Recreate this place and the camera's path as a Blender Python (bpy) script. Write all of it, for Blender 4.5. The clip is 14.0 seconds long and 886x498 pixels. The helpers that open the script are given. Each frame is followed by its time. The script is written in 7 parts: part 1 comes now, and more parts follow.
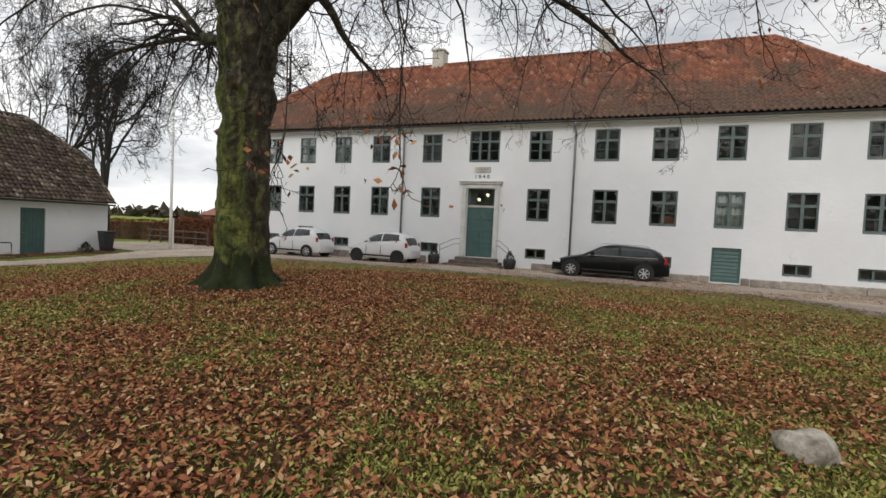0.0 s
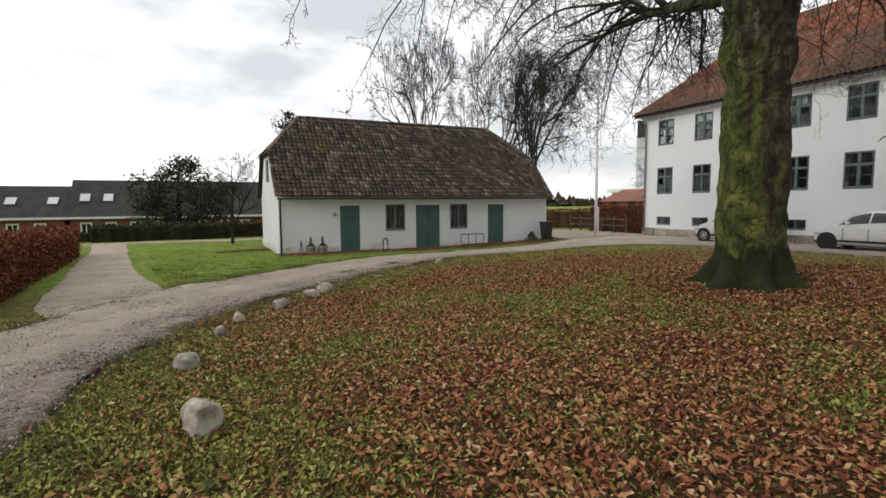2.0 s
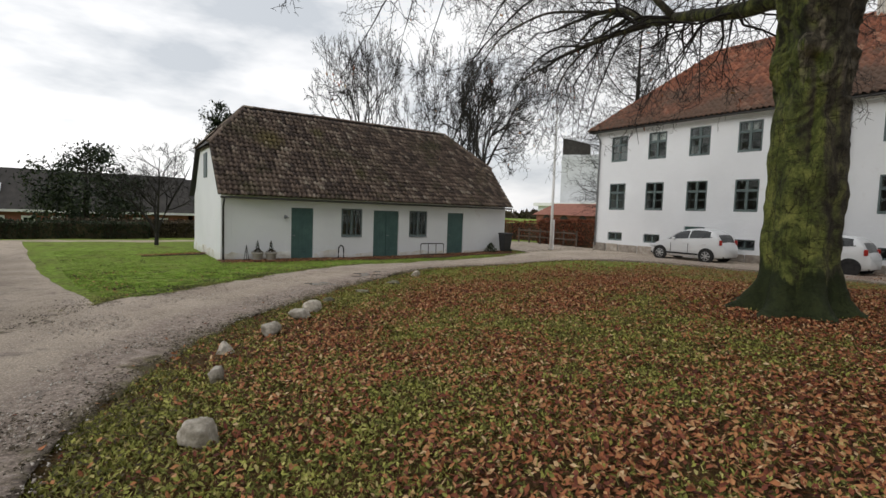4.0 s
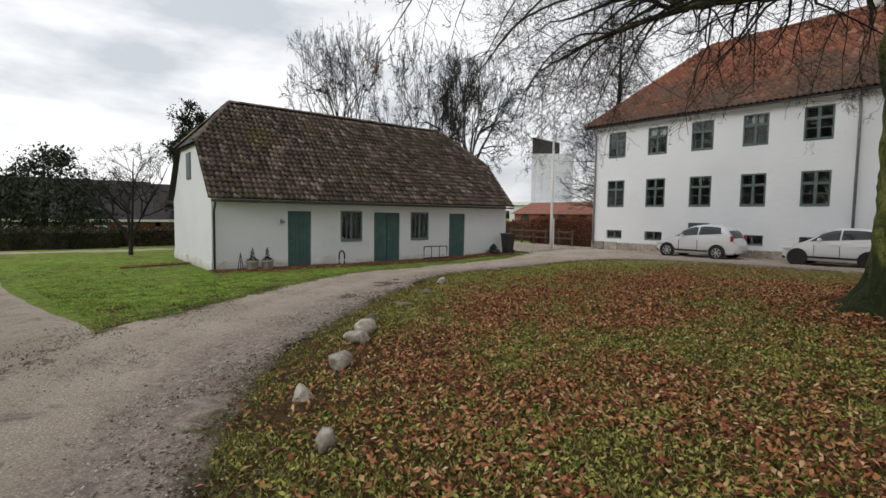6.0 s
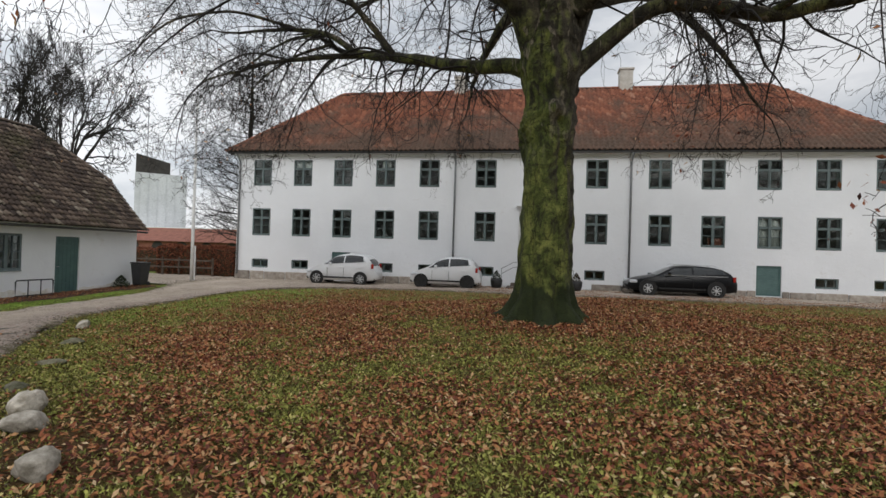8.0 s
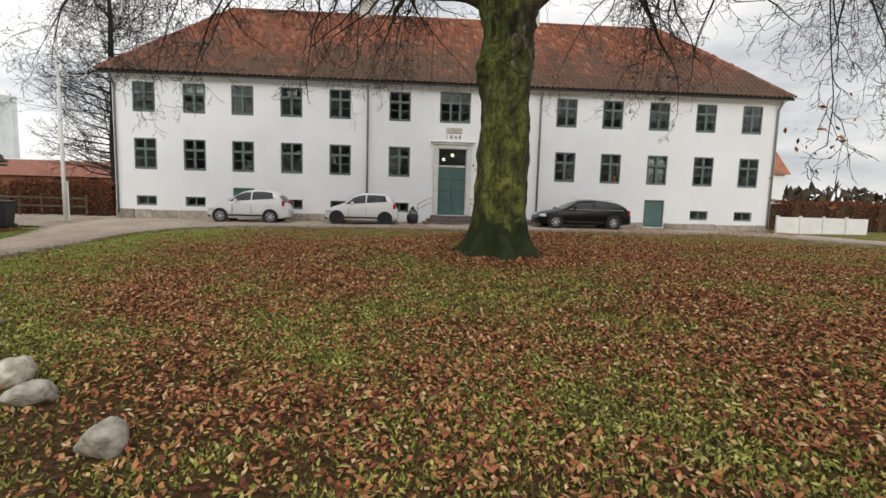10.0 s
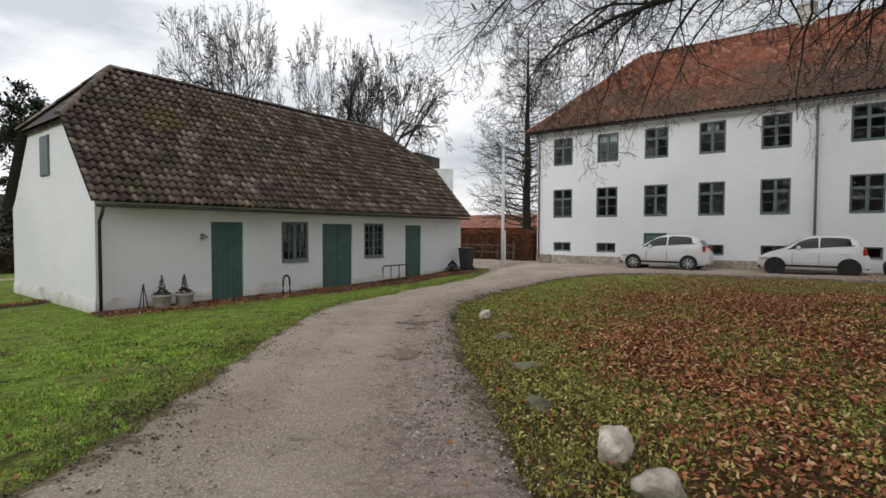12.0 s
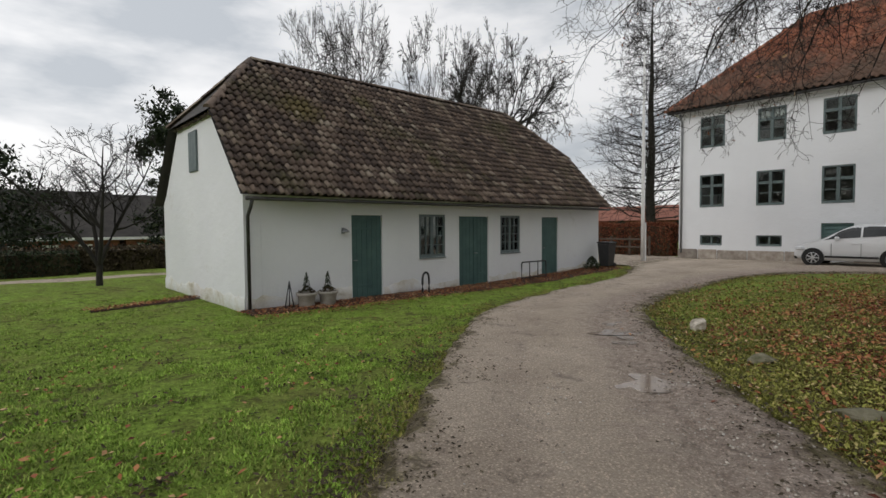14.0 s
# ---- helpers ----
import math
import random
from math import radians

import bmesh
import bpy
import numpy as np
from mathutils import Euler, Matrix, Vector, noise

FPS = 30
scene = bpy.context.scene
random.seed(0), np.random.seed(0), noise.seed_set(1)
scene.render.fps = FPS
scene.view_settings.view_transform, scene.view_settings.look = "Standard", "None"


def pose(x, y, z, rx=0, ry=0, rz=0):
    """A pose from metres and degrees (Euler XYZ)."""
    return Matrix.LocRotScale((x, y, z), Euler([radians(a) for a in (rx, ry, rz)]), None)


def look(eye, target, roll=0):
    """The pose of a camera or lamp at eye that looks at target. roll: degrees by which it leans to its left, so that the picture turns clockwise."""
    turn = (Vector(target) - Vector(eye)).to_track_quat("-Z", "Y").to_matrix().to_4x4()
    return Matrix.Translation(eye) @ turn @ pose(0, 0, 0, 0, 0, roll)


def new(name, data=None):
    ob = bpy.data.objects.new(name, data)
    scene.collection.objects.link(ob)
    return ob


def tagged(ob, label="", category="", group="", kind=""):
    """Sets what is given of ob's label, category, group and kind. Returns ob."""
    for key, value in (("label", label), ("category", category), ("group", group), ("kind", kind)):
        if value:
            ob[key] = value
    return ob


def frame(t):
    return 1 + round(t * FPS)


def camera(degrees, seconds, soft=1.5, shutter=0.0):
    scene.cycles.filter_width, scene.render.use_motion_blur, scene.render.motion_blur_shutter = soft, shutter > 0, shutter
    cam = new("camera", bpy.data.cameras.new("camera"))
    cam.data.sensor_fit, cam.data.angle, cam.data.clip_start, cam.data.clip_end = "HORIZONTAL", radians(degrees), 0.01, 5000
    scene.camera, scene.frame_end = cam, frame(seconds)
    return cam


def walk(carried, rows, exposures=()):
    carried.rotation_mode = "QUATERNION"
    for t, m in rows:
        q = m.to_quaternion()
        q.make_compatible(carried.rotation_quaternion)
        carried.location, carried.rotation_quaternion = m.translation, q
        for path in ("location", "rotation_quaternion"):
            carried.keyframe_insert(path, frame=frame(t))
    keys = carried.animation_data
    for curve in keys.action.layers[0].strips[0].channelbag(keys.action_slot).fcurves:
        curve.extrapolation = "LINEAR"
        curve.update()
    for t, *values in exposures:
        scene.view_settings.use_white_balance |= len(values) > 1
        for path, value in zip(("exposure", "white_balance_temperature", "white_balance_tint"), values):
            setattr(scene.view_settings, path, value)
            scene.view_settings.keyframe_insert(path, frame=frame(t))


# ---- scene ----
cam = camera(82.6, 14.0)
# seconds, eye x, y, z, yaw, pitch, roll
ROWS = [
    (0, -1.186, -2.574, 1.042, 22.762, -2.360, 2.754),
    (0.5, -1.724, -2.604, 1.055, 36.353, -2.584, 3.221),
    (1, -2.358, -2.772, 1.061, 49.554, -4.398, 2.657),
    (1.5, -2.904, -2.908, 1.084, 59.545, -5.582, 0.544),
    (2, -3.493, -3.146, 1.080, 64.408, -5.049, -0.457),
    (2.5, -3.981, -3.383, 1.089, 64.360, -4.725, 0.032),
    (3, -4.613, -3.580, 1.061, 61.143, -4.472, 1.101),
    (3.6, -5.257, -3.795, 1.045, 57.557, -4.203, 1.864),
    (4.25, -5.799, -3.994, 1.049, 54.465, -3.995, 1.823),
    (4.9, -6.335, -4.177, 1.052, 52.467, -3.879, 1.365),
    (5.5, -6.964, -4.351, 1.035, 51.834, -3.859, 0.999),
    (6, -7.579, -4.502, 1.006, 51.853, -3.879, 0.830),
    (6.5, -8.142, -4.484, 0.960, 44.343, -2.978, 1.372),
    (7, -8.585, -4.706, 0.966, 35.206, -1.486, 1.410),
    (7.5, -8.981, -4.877, 0.937, 24.274, -0.197, 0.978),
    (8, -9.360, -4.941, 0.903, 9.858, 0.481, 1.808),
    (8.2, -9.520, -5.023, 0.896, 5.340, -0.238, 2.306),
    (8.6, -9.819, -5.136, 0.889, -2.148, -1.900, 2.981),
    (9.2, -10.231, -5.148, 0.891, -7.485, -4.621, 2.989),
    (9.8, -10.674, -5.034, 0.897, -5.573, -6.445, 2.171),
    (10.3, -11.130, -4.896, 0.893, 1.698, -6.325, 1.166),
    (10.5, -11.330, -4.843, 0.890, 5.569, -5.893, 0.702),
    (11, -11.891, -4.665, 0.872, 16.254, -4.519, -0.002),
    (11.5, -12.383, -4.483, 0.836, 25.763, -2.735, -0.520),
    (12, -12.910, -4.360, 0.828, 37.147, -1.979, 0.182),
    (12.5, -13.491, -4.292, 0.790, 43.580, -2.581, 0.551),
    (13, -14.068, -4.129, 0.752, 46.799, -2.932, 0.203),
    (13.5, -14.465, -4.139, 0.738, 48.082, -2.535, 0.001),
    (14, -14.987, -4.159, 0.760, 47.873, -2.504, -0.459),
]
EXPOSURES = [(0, 0.05, 6650, 10), (0.8, 0.1, 6650, 10), (1.5, 0.06, 6650, 10), (3, -0.13, 6600, 10), (5.5, -0.16, 6550, 10), (7, -0.18, 6450, 10), (8, -0.11, 6400, 10), (10.5, 0.26, 6800, 10), (11, 0.26, 6700, 10), (11.5, 0.08, 6500, 10), (12, -0.1, 6500, 10), (12.5, -0.3, 6500, 10), (14, -0.34, 6550, 10)]
walk(cam, [(t, pose(x, y, z, 90 + pitch, 0, yaw) @ pose(0, 0, 0, 0, 0, roll)) for t, x, y, z, yaw, pitch, roll in ROWS], EXPOSURES)

# ---------- world and light: bright overcast winter day ----------
world = bpy.data.worlds.new("world")
scene.world = world
world.use_nodes = True
wn, wl = world.node_tree.nodes, world.node_tree.links
wn.clear()
w_out = wn.new("ShaderNodeOutputWorld")
w_bg = wn.new("ShaderNodeBackground")
w_sky = wn.new("ShaderNodeTexSky")
w_sky.sky_type, w_sky.sun_disc = "NISHITA", False
w_sky.sun_elevation, w_sky.sun_rotation = radians(25), radians(172)
w_sky.air_density, w_sky.dust_density = 1.0, 3.0
w_co = wn.new("ShaderNodeTexCoord")
w_map = wn.new("ShaderNodeMapping")
w_map.inputs["Scale"].default_value = (1.0, 1.0, 3.2)
w_noise = wn.new("ShaderNodeTexNoise")
w_noise.inputs["Scale"].default_value, w_noise.inputs["Detail"].default_value = 2.6, 6
w_noise.inputs["Roughness"].default_value = 0.55
w_ramp = wn.new("ShaderNodeValToRGB")
w_ramp.color_ramp.elements[0].position, w_ramp.color_ramp.elements[0].color = 0.36, (6.3, 6.7, 7.2, 1)
w_ramp.color_ramp.elements[1].position, w_ramp.color_ramp.elements[1].color = 0.58, (11.2, 11.2, 11.3, 1)
w_mix = wn.new("ShaderNodeMix")
w_mix.data_type, w_mix.inputs["Factor"].default_value = "RGBA", 0.9
w_bg.inputs["Strength"].default_value = 0.1
wl.new(w_co.outputs["Generated"], w_map.inputs["Vector"])
wl.new(w_map.outputs["Vector"], w_noise.inputs["Vector"])
wl.new(w_noise.outputs["Fac"], w_ramp.inputs["Fac"])
wl.new(w_sky.outputs["Color"], w_mix.inputs["A"])
wl.new(w_ramp.outputs["Color"], w_mix.inputs["B"])
# the cloud cover is thinner, and so brighter, towards the south-west
w_dot = wn.new("ShaderNodeVectorMath")
w_dot.operation, w_dot.inputs[1].default_value = "DOT_PRODUCT", (-0.78, -0.45, 0.43)
w_side = wn.new("ShaderNodeMapRange")
for key, val in (("From Min", -0.6), ("From Max", 1.0), ("To Min", 0.80), ("To Max", 1.28)):
    w_side.inputs[key].default_value = val
w_glow = wn.new("ShaderNodeVectorMath")
w_glow.operation = "SCALE"
wl.new(w_co.outputs["Generated"], w_dot.inputs[0])
wl.new(w_dot.outputs["Value"], w_side.inputs["Value"])
wl.new(w_mix.outputs["Result"], w_glow.inputs[0])
wl.new(w_side.outputs["Result"], w_glow.inputs["Scale"])
wl.new(w_glow.outputs["Vector"], w_bg.inputs["Color"])
wl.new(w_bg.outputs["Background"], w_out.inputs["Surface"])

sun = new("sun", bpy.data.lights.new("sun", "SUN"))
sun.data.energy, sun.data.angle, sun.data.color = 0.8, radians(25), (1.0, 0.985, 0.96)
sun.matrix_world = look((-4, -38, 22), (-10, 5, 0))


# ---------- building helpers ----------
rng = np.random.default_rng(7)


class Shape:
    """Verts and faces gathered for one mesh."""

    def __init__(self):
        self.v, self.f = [], []

    def add(self, verts, faces):
        n = len(self.v)
        self.v += [tuple(p) for p in verts]
        self.f += [tuple(n + i for i in f) for f in faces]
        return self

    def box(self, x0, x1, y0, y1, z0, z1, turn=None):
        p = [(x0, y0, z0), (x1, y0, z0), (x1, y1, z0), (x0, y1, z0), (x0, y0, z1), (x1, y0, z1), (x1, y1, z1), (x0, y1, z1)]
        if turn is not None:
            p = [turn @ Vector(q) for q in p]
        return self.add(p, [(3, 2, 1, 0), (4, 5, 6, 7), (0, 1, 5, 4), (1, 2, 6, 5), (2, 3, 7, 6), (3, 0, 4, 7)])

    def quad(self, a, b, c, d):
        return self.add([a, b, c, d], [(0, 1, 2, 3)])

    def lathe(self, profile, n=16, m=None, caps=True):
        """profile: (radius, z) from bottom to top, turned round z."""
        v = [(r * math.cos(2 * math.pi * i / n), r * math.sin(2 * math.pi * i / n), z) for r, z in profile for i in range(n)]
        f = [(k * n + i, k * n + (i + 1) % n, (k + 1) * n + (i + 1) % n, (k + 1) * n + i) for k in range(len(profile) - 1) for i in range(n)]
        if caps:
            f += [tuple(reversed(range(n))), tuple(range((len(profile) - 1) * n, len(profile) * n))]
        if m is not None:
            v = [m @ Vector(q) for q in v]
        return self.add(v, f)

    def tube(self, pts, r, n=8):
        """A round bar along points; r may be a list of radii."""
        pts = np.array(pts, float)
        rad = np.full(len(pts), r) if np.isscalar(r) else np.array(r, float)
        d = np.gradient(pts, axis=0)
        d /= np.linalg.norm(d, axis=1)[:, None] + 1e-9
        ref = np.array([0.0, 0.0, 1.0]) if abs(d[:, 2]).mean() < 0.8 else np.array([1.0, 0.0, 0.0])
        a = np.cross(d, ref)
        a /= np.linalg.norm(a, axis=1)[:, None] + 1e-9
        b = np.cross(d, a)
        t = np.arange(n) * 2 * math.pi / n
        ring = pts[:, None] + rad[:, None, None] * (a[:, None] * np.cos(t)[None, :, None] + b[:, None] * np.sin(t)[None, :, None])
        m = len(pts)
        f = [(k * n + i, k * n + (i + 1) % n, (k + 1) * n + (i + 1) % n, (k + 1) * n + i) for k in range(m - 1) for i in range(n)]
        f += [tuple(reversed(range(n))), tuple(range((m - 1) * n, m * n))]
        return self.add(ring.reshape(-1, 3), f)

    def mesh(self, name, material, bevel=0.0, smooth=False):
        me = bpy.data.meshes.new(name)
        me.from_pydata(self.v, [], self.f)
        if bevel:
            bm = bmesh.new()
            bm.from_mesh(me)
            bmesh.ops.remove_doubles(bm, verts=bm.verts, dist=0.0001)
            bmesh.ops.bevel(bm, geom=bm.edges[:], offset=bevel, segments=1, affect="EDGES", clamp_overlap=True)
            bm.to_mesh(me)
            bm.free()
        if smooth:
            me.shade_smooth()
        me.materials.append(material)
        me.update()
        return me


WORLD_BASE = {}


def thing(name, label, category, at=(0, 0, 0), group="", kind="", world=False):
    """An Empty at a thing's base. world: its parts are given in world places."""
    ob = new(name)
    ob.location = at
    if world:
        WORLD_BASE[ob.name] = Vector(at)
    return tagged(ob, label, category, group, kind)


def part(name, shape, material, parent=None, label="", bevel=0.0, smooth=False, at=None):
    """One mesh object under a thing or under a part; shape is a Shape or a mesh that is shared."""
    me = shape if isinstance(shape, bpy.types.Mesh) else shape.mesh(name, material, bevel, smooth)
    ob = new(name, me)
    if parent is not None:
        ob.parent = parent
        if parent.name in WORLD_BASE:
            ob.matrix_parent_inverse = Matrix.Translation(-WORLD_BASE[parent.name])
    if at is not None:
        ob.matrix_basis = at
    if label:
        ob["label"] = label
    return ob


def soup(name, verts, faces, material, smooth=False):
    """A mesh from numpy arrays with equal-sided faces."""
    me = bpy.data.meshes.new(name)
    verts, faces = np.asarray(verts, np.float32), np.asarray(faces, np.int32)
    k = faces.shape[1]
    me.vertices.add(len(verts))
    me.vertices.foreach_set("co", verts.ravel())
    me.loops.add(faces.size)
    me.loops.foreach_set("vertex_index", faces.ravel())
    me.polygons.add(len(faces))
    me.polygons.foreach_set("loop_start", np.arange(len(faces), dtype=np.int32) * k)
    me.polygons.foreach_set("loop_total", np.full(len(faces), k, np.int32))
    me.update(calc_edges=True)
    me.validate()
    if smooth:
        me.shade_smooth()
    me.materials.append(material)
    return me


def repeat(base_v, base_f, places):
    """Copies of one small shape: places is n x 4 x 4."""
    base_v, base_f = np.asarray(base_v, float), np.asarray(base_f, int)
    h = np.c_[base_v, np.ones(len(base_v))]
    v = np.einsum("nij,kj->nki", places, h)[..., :3].reshape(-1, 3)
    f = (np.arange(len(places))[:, None, None] * len(base_v) + base_f[None]).reshape(-1, base_f.shape[1])
    return v, f


# ---------- the lie of the land ----------
LAND = np.array([
    (0, -2, -.45), (-4.5, -3.3, -.5), (-7.7, -2.9, -.6), (-10, -3, -.68), (-13, -1.6, -.78), (-15, -4, -.8),
    (-17, .6, -.82), (-18.7, 2.8, -.82), (-13.8, 3, -.66), (-9, 5.5, -.26), (-2.3, 2.6, -.38), (-6.9, 2.2, -.46),
    (-25.4, 0, -1.0), (-25.4, 6, -1.02), (-25.4, 10, -.95), (-25.4, 13.6, -.8), (-25, 16.6, -.8), (-25, 20, -.86),
    (-17, 19, -.78), (-9, 19, -.72), (-3, 19.5, -.68), (7, 19.5, -.72), (3, 10, -.5), (15, 20, -.7),
    (-40, 0, -1.0), (-40, -12, -1.0), (-30, -8, -.9), (10, -10, -.5), (-10, -12, -.7), (-15, 12, -.66),
    (-58, -25, -2.0), (-58, -12, -2.0), (-58, 2, -2.0), (-58, 14, -2.0)])


def land(x, y):
    x, y = np.asarray(x, float), np.asarray(y, float)
    d = (x[..., None] - LAND[:, 0]) ** 2 + (y[..., None] - LAND[:, 1]) ** 2
    w = np.exp(-d / (2 * 2.6 ** 2)) + 1e-4 * np.exp(-d / (2 * 14.0 ** 2)) + 1e-9
    return (w * LAND[:, 2]).sum(-1) / w.sum(-1)


def gz(x, y):
    return float(land(x, y))


def fuzz(x, y, s, seed=0):
    """Smooth values in about -1 to 1 over the plan, by a few turned waves."""
    r = np.random.default_rng(seed)
    out = 0
    for k in range(7):
        a, p, q = r.uniform(0, 6.28), r.uniform(0, 6.28), r.uniform(0.6, 1.7)
        out = out + np.sin((np.cos(a) * x + np.sin(a) * y) * q / s + p)
    return out / 3.0


# ---------- materials ----------
def ramp(nt, fac, stops):
    r = nt.nodes.new("ShaderNodeValToRGB")
    r.color_ramp.interpolation = "LINEAR"
    while len(r.color_ramp.elements) < len(stops):
        r.color_ramp.elements.new(0.5)
    for e, (p, c) in zip(r.color_ramp.elements, stops):
        e.position, e.color = p, (*c, 1) if len(c) == 3 else c
    nt.links.new(fac, r.inputs["Fac"])
    return r.outputs["Color"]


def noise_tex(nt, vec, scale, detail=4, rough=0.6, dist=0.0):
    n = nt.nodes.new("ShaderNodeTexNoise")
    n.inputs["Scale"].default_value, n.inputs["Detail"].default_value = scale, detail
    n.inputs["Roughness"].default_value, n.inputs["Distortion"].default_value = rough, dist
    nt.links.new(vec, n.inputs["Vector"])
    return n.outputs["Fac"]


def mixed(nt, fac, a, b, how="MIX"):
    m = nt.nodes.new("ShaderNodeMix")
    m.data_type, m.blend_type = "RGBA", how
    for key, val in (("Factor", fac), ("A", a), ("B", b)):
        if isinstance(val, bpy.types.NodeSocket):
            nt.links.new(val, m.inputs[key])
        elif key == "Factor":
            m.inputs[key].default_value = val
        else:
            m.inputs[key].default_value = (*val, 1)
    return m.outputs["Result"]


def base_material(name, rough=0.7, metal=0.0, spec=0.5):
    m = bpy.data.materials.new(name)
    m.use_nodes = True
    nt = m.node_tree
    b = nt.nodes["Principled BSDF"]
    b.inputs["Roughness"].default_value, b.inputs["Metallic"].default_value = rough, metal
    b.inputs["Specular IOR Level"].default_value = spec
    g = nt.nodes.new("ShaderNodeNewGeometry")
    return m, nt, b, g.outputs["Position"], g


def bumped(nt, b, height, strength, dist=0.02):
    u = nt.nodes.new("ShaderNodeBump")
    u.inputs["Strength"].default_value, u.inputs["Distance"].default_value = strength, dist
    nt.links.new(height, u.inputs["Height"])
    nt.links.new(u.outputs["Normal"], b.inputs["Normal"])


def surface(name, dark, light, scale=6.0, rough=0.7, metal=0.0, fine=60.0, bump=0.3, per="", spread=0.25, spec=0.5, dist=0.01):
    """Two colours by coarse and fine noise; per: 'object' or 'island' gives each piece its own shade."""
    m, nt, b, pos, g = base_material(name, rough, metal, spec)
    col = ramp(nt, noise_tex(nt, pos, scale), [(0.3, dark), (0.72, light)])
    n2 = noise_tex(nt, pos, fine, 3)
    col = mixed(nt, 0.35, col, ramp(nt, n2, [(0.25, (0.55, 0.55, 0.55)), (0.75, (1.3, 1.3, 1.3))]), "MULTIPLY")
    if per:
        src = g.outputs["Random Per Island"]
        if per == "object":
            src = nt.nodes.new("ShaderNodeObjectInfo").outputs["Random"]
        lo, hi = 1 - spread, 1 + spread
        col = mixed(nt, 1.0, col, ramp(nt, src, [(0.0, (lo, lo, lo)), (1.0, (hi, hi, hi))]), "MULTIPLY")
    nt.links.new(col, b.inputs["Base Color"])
    if bump:
        bumped(nt, b, n2, bump, dist)
    return m


def roof_tiles(name, per, stops, moss, moss_at, patches=(), lichen=None):
    m, nt, b, pos, g = base_material(name, 0.85)
    src = g.outputs["Random Per Island"] if per == "island" else nt.nodes.new("ShaderNodeObjectInfo").outputs["Random"]
    col = ramp(nt, src, stops)
    n1 = noise_tex(nt, pos, 0.55, 5, 0.65)
    n2 = noise_tex(nt, pos, 9.0, 4, 0.7)
    add = nt.nodes.new("ShaderNodeMath")
    add.operation = "ADD"
    nt.links.new(n1, add.inputs[0])
    sub = nt.nodes.new("ShaderNodeMath")
    sub.operation, sub.inputs[1].default_value = "MULTIPLY", 0.35
    nt.links.new(n2, sub.inputs[0])
    nt.links.new(sub.outputs[0], add.inputs[1])
    fac = ramp(nt, add.outputs[0], [(moss_at, (0, 0, 0)), (moss_at + 0.16, (1, 1, 1))])
    col = mixed(nt, fac, col, moss)
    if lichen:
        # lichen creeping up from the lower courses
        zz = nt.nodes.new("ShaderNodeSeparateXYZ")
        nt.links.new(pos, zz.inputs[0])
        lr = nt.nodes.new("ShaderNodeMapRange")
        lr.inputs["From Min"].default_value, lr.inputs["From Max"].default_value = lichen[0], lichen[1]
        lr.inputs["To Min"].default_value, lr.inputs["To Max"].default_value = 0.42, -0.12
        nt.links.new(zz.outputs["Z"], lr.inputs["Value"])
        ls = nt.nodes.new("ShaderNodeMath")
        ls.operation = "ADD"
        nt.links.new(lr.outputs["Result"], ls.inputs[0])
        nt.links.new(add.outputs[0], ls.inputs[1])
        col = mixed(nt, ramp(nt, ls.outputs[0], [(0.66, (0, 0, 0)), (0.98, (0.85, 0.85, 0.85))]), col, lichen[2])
    for (x, y, z, r, c) in patches:
        d = nt.nodes.new("ShaderNodeVectorMath")
        d.operation = "DISTANCE"
        nt.links.new(pos, d.inputs[0])
        d.inputs[1].default_value = (x, y, z)
        w = nt.nodes.new("ShaderNodeMath")
        w.operation, w.inputs[1].default_value = "DIVIDE", r
        nt.links.new(d.outputs["Value"], w.inputs[0])
        s = nt.nodes.new("ShaderNodeMath")
        s.operation = "ADD"
        nt.links.new(w.outputs[0], s.inputs[0])
        nt.links.new(n2, s.inputs[1])
        col = mixed(nt, ramp(nt, s.outputs[0], [(0.7, (0.7, 0.7, 0.7)), (1.3, (0, 0, 0))]), col, c)
    nt.links.new(mixed(nt, 0.5, col, ramp(nt, n2, [(0.25, (0.5, 0.5, 0.5)), (0.75, (1.35, 1.35, 1.35))]), "MULTIPLY"), b.inputs["Base Color"])
    bumped(nt, b, n2, 0.4, 0.01)
    return m


def limewash():
    m, nt, b, pos, g = base_material("limewashed_wall", 0.85, 0, 0.25)
    n1 = noise_tex(nt, pos, 0.35, 5, 0.6)
    n2 = noise_tex(nt, pos, 14.0, 5, 0.65)
    col = ramp(nt, n1, [(0.3, (0.73, 0.745, 0.765)), (0.7, (0.81, 0.825, 0.845))])
    n3 = noise_tex(nt, pos, 1.4, 6, 0.75, 0.4)
    col = mixed(nt, ramp(nt, n3, [(0.62, (0, 0, 0)), (0.78, (0.55, 0.55, 0.55))]), col, (0.56, 0.54, 0.50))
    nt.links.new(col, b.inputs["Base Color"])
    lump = noise_tex(nt, pos, 3.2, 6, 0.62)
    bumped(nt, b, mixed(nt, 0.72, n2, lump), 0.5, 0.045)
    return m


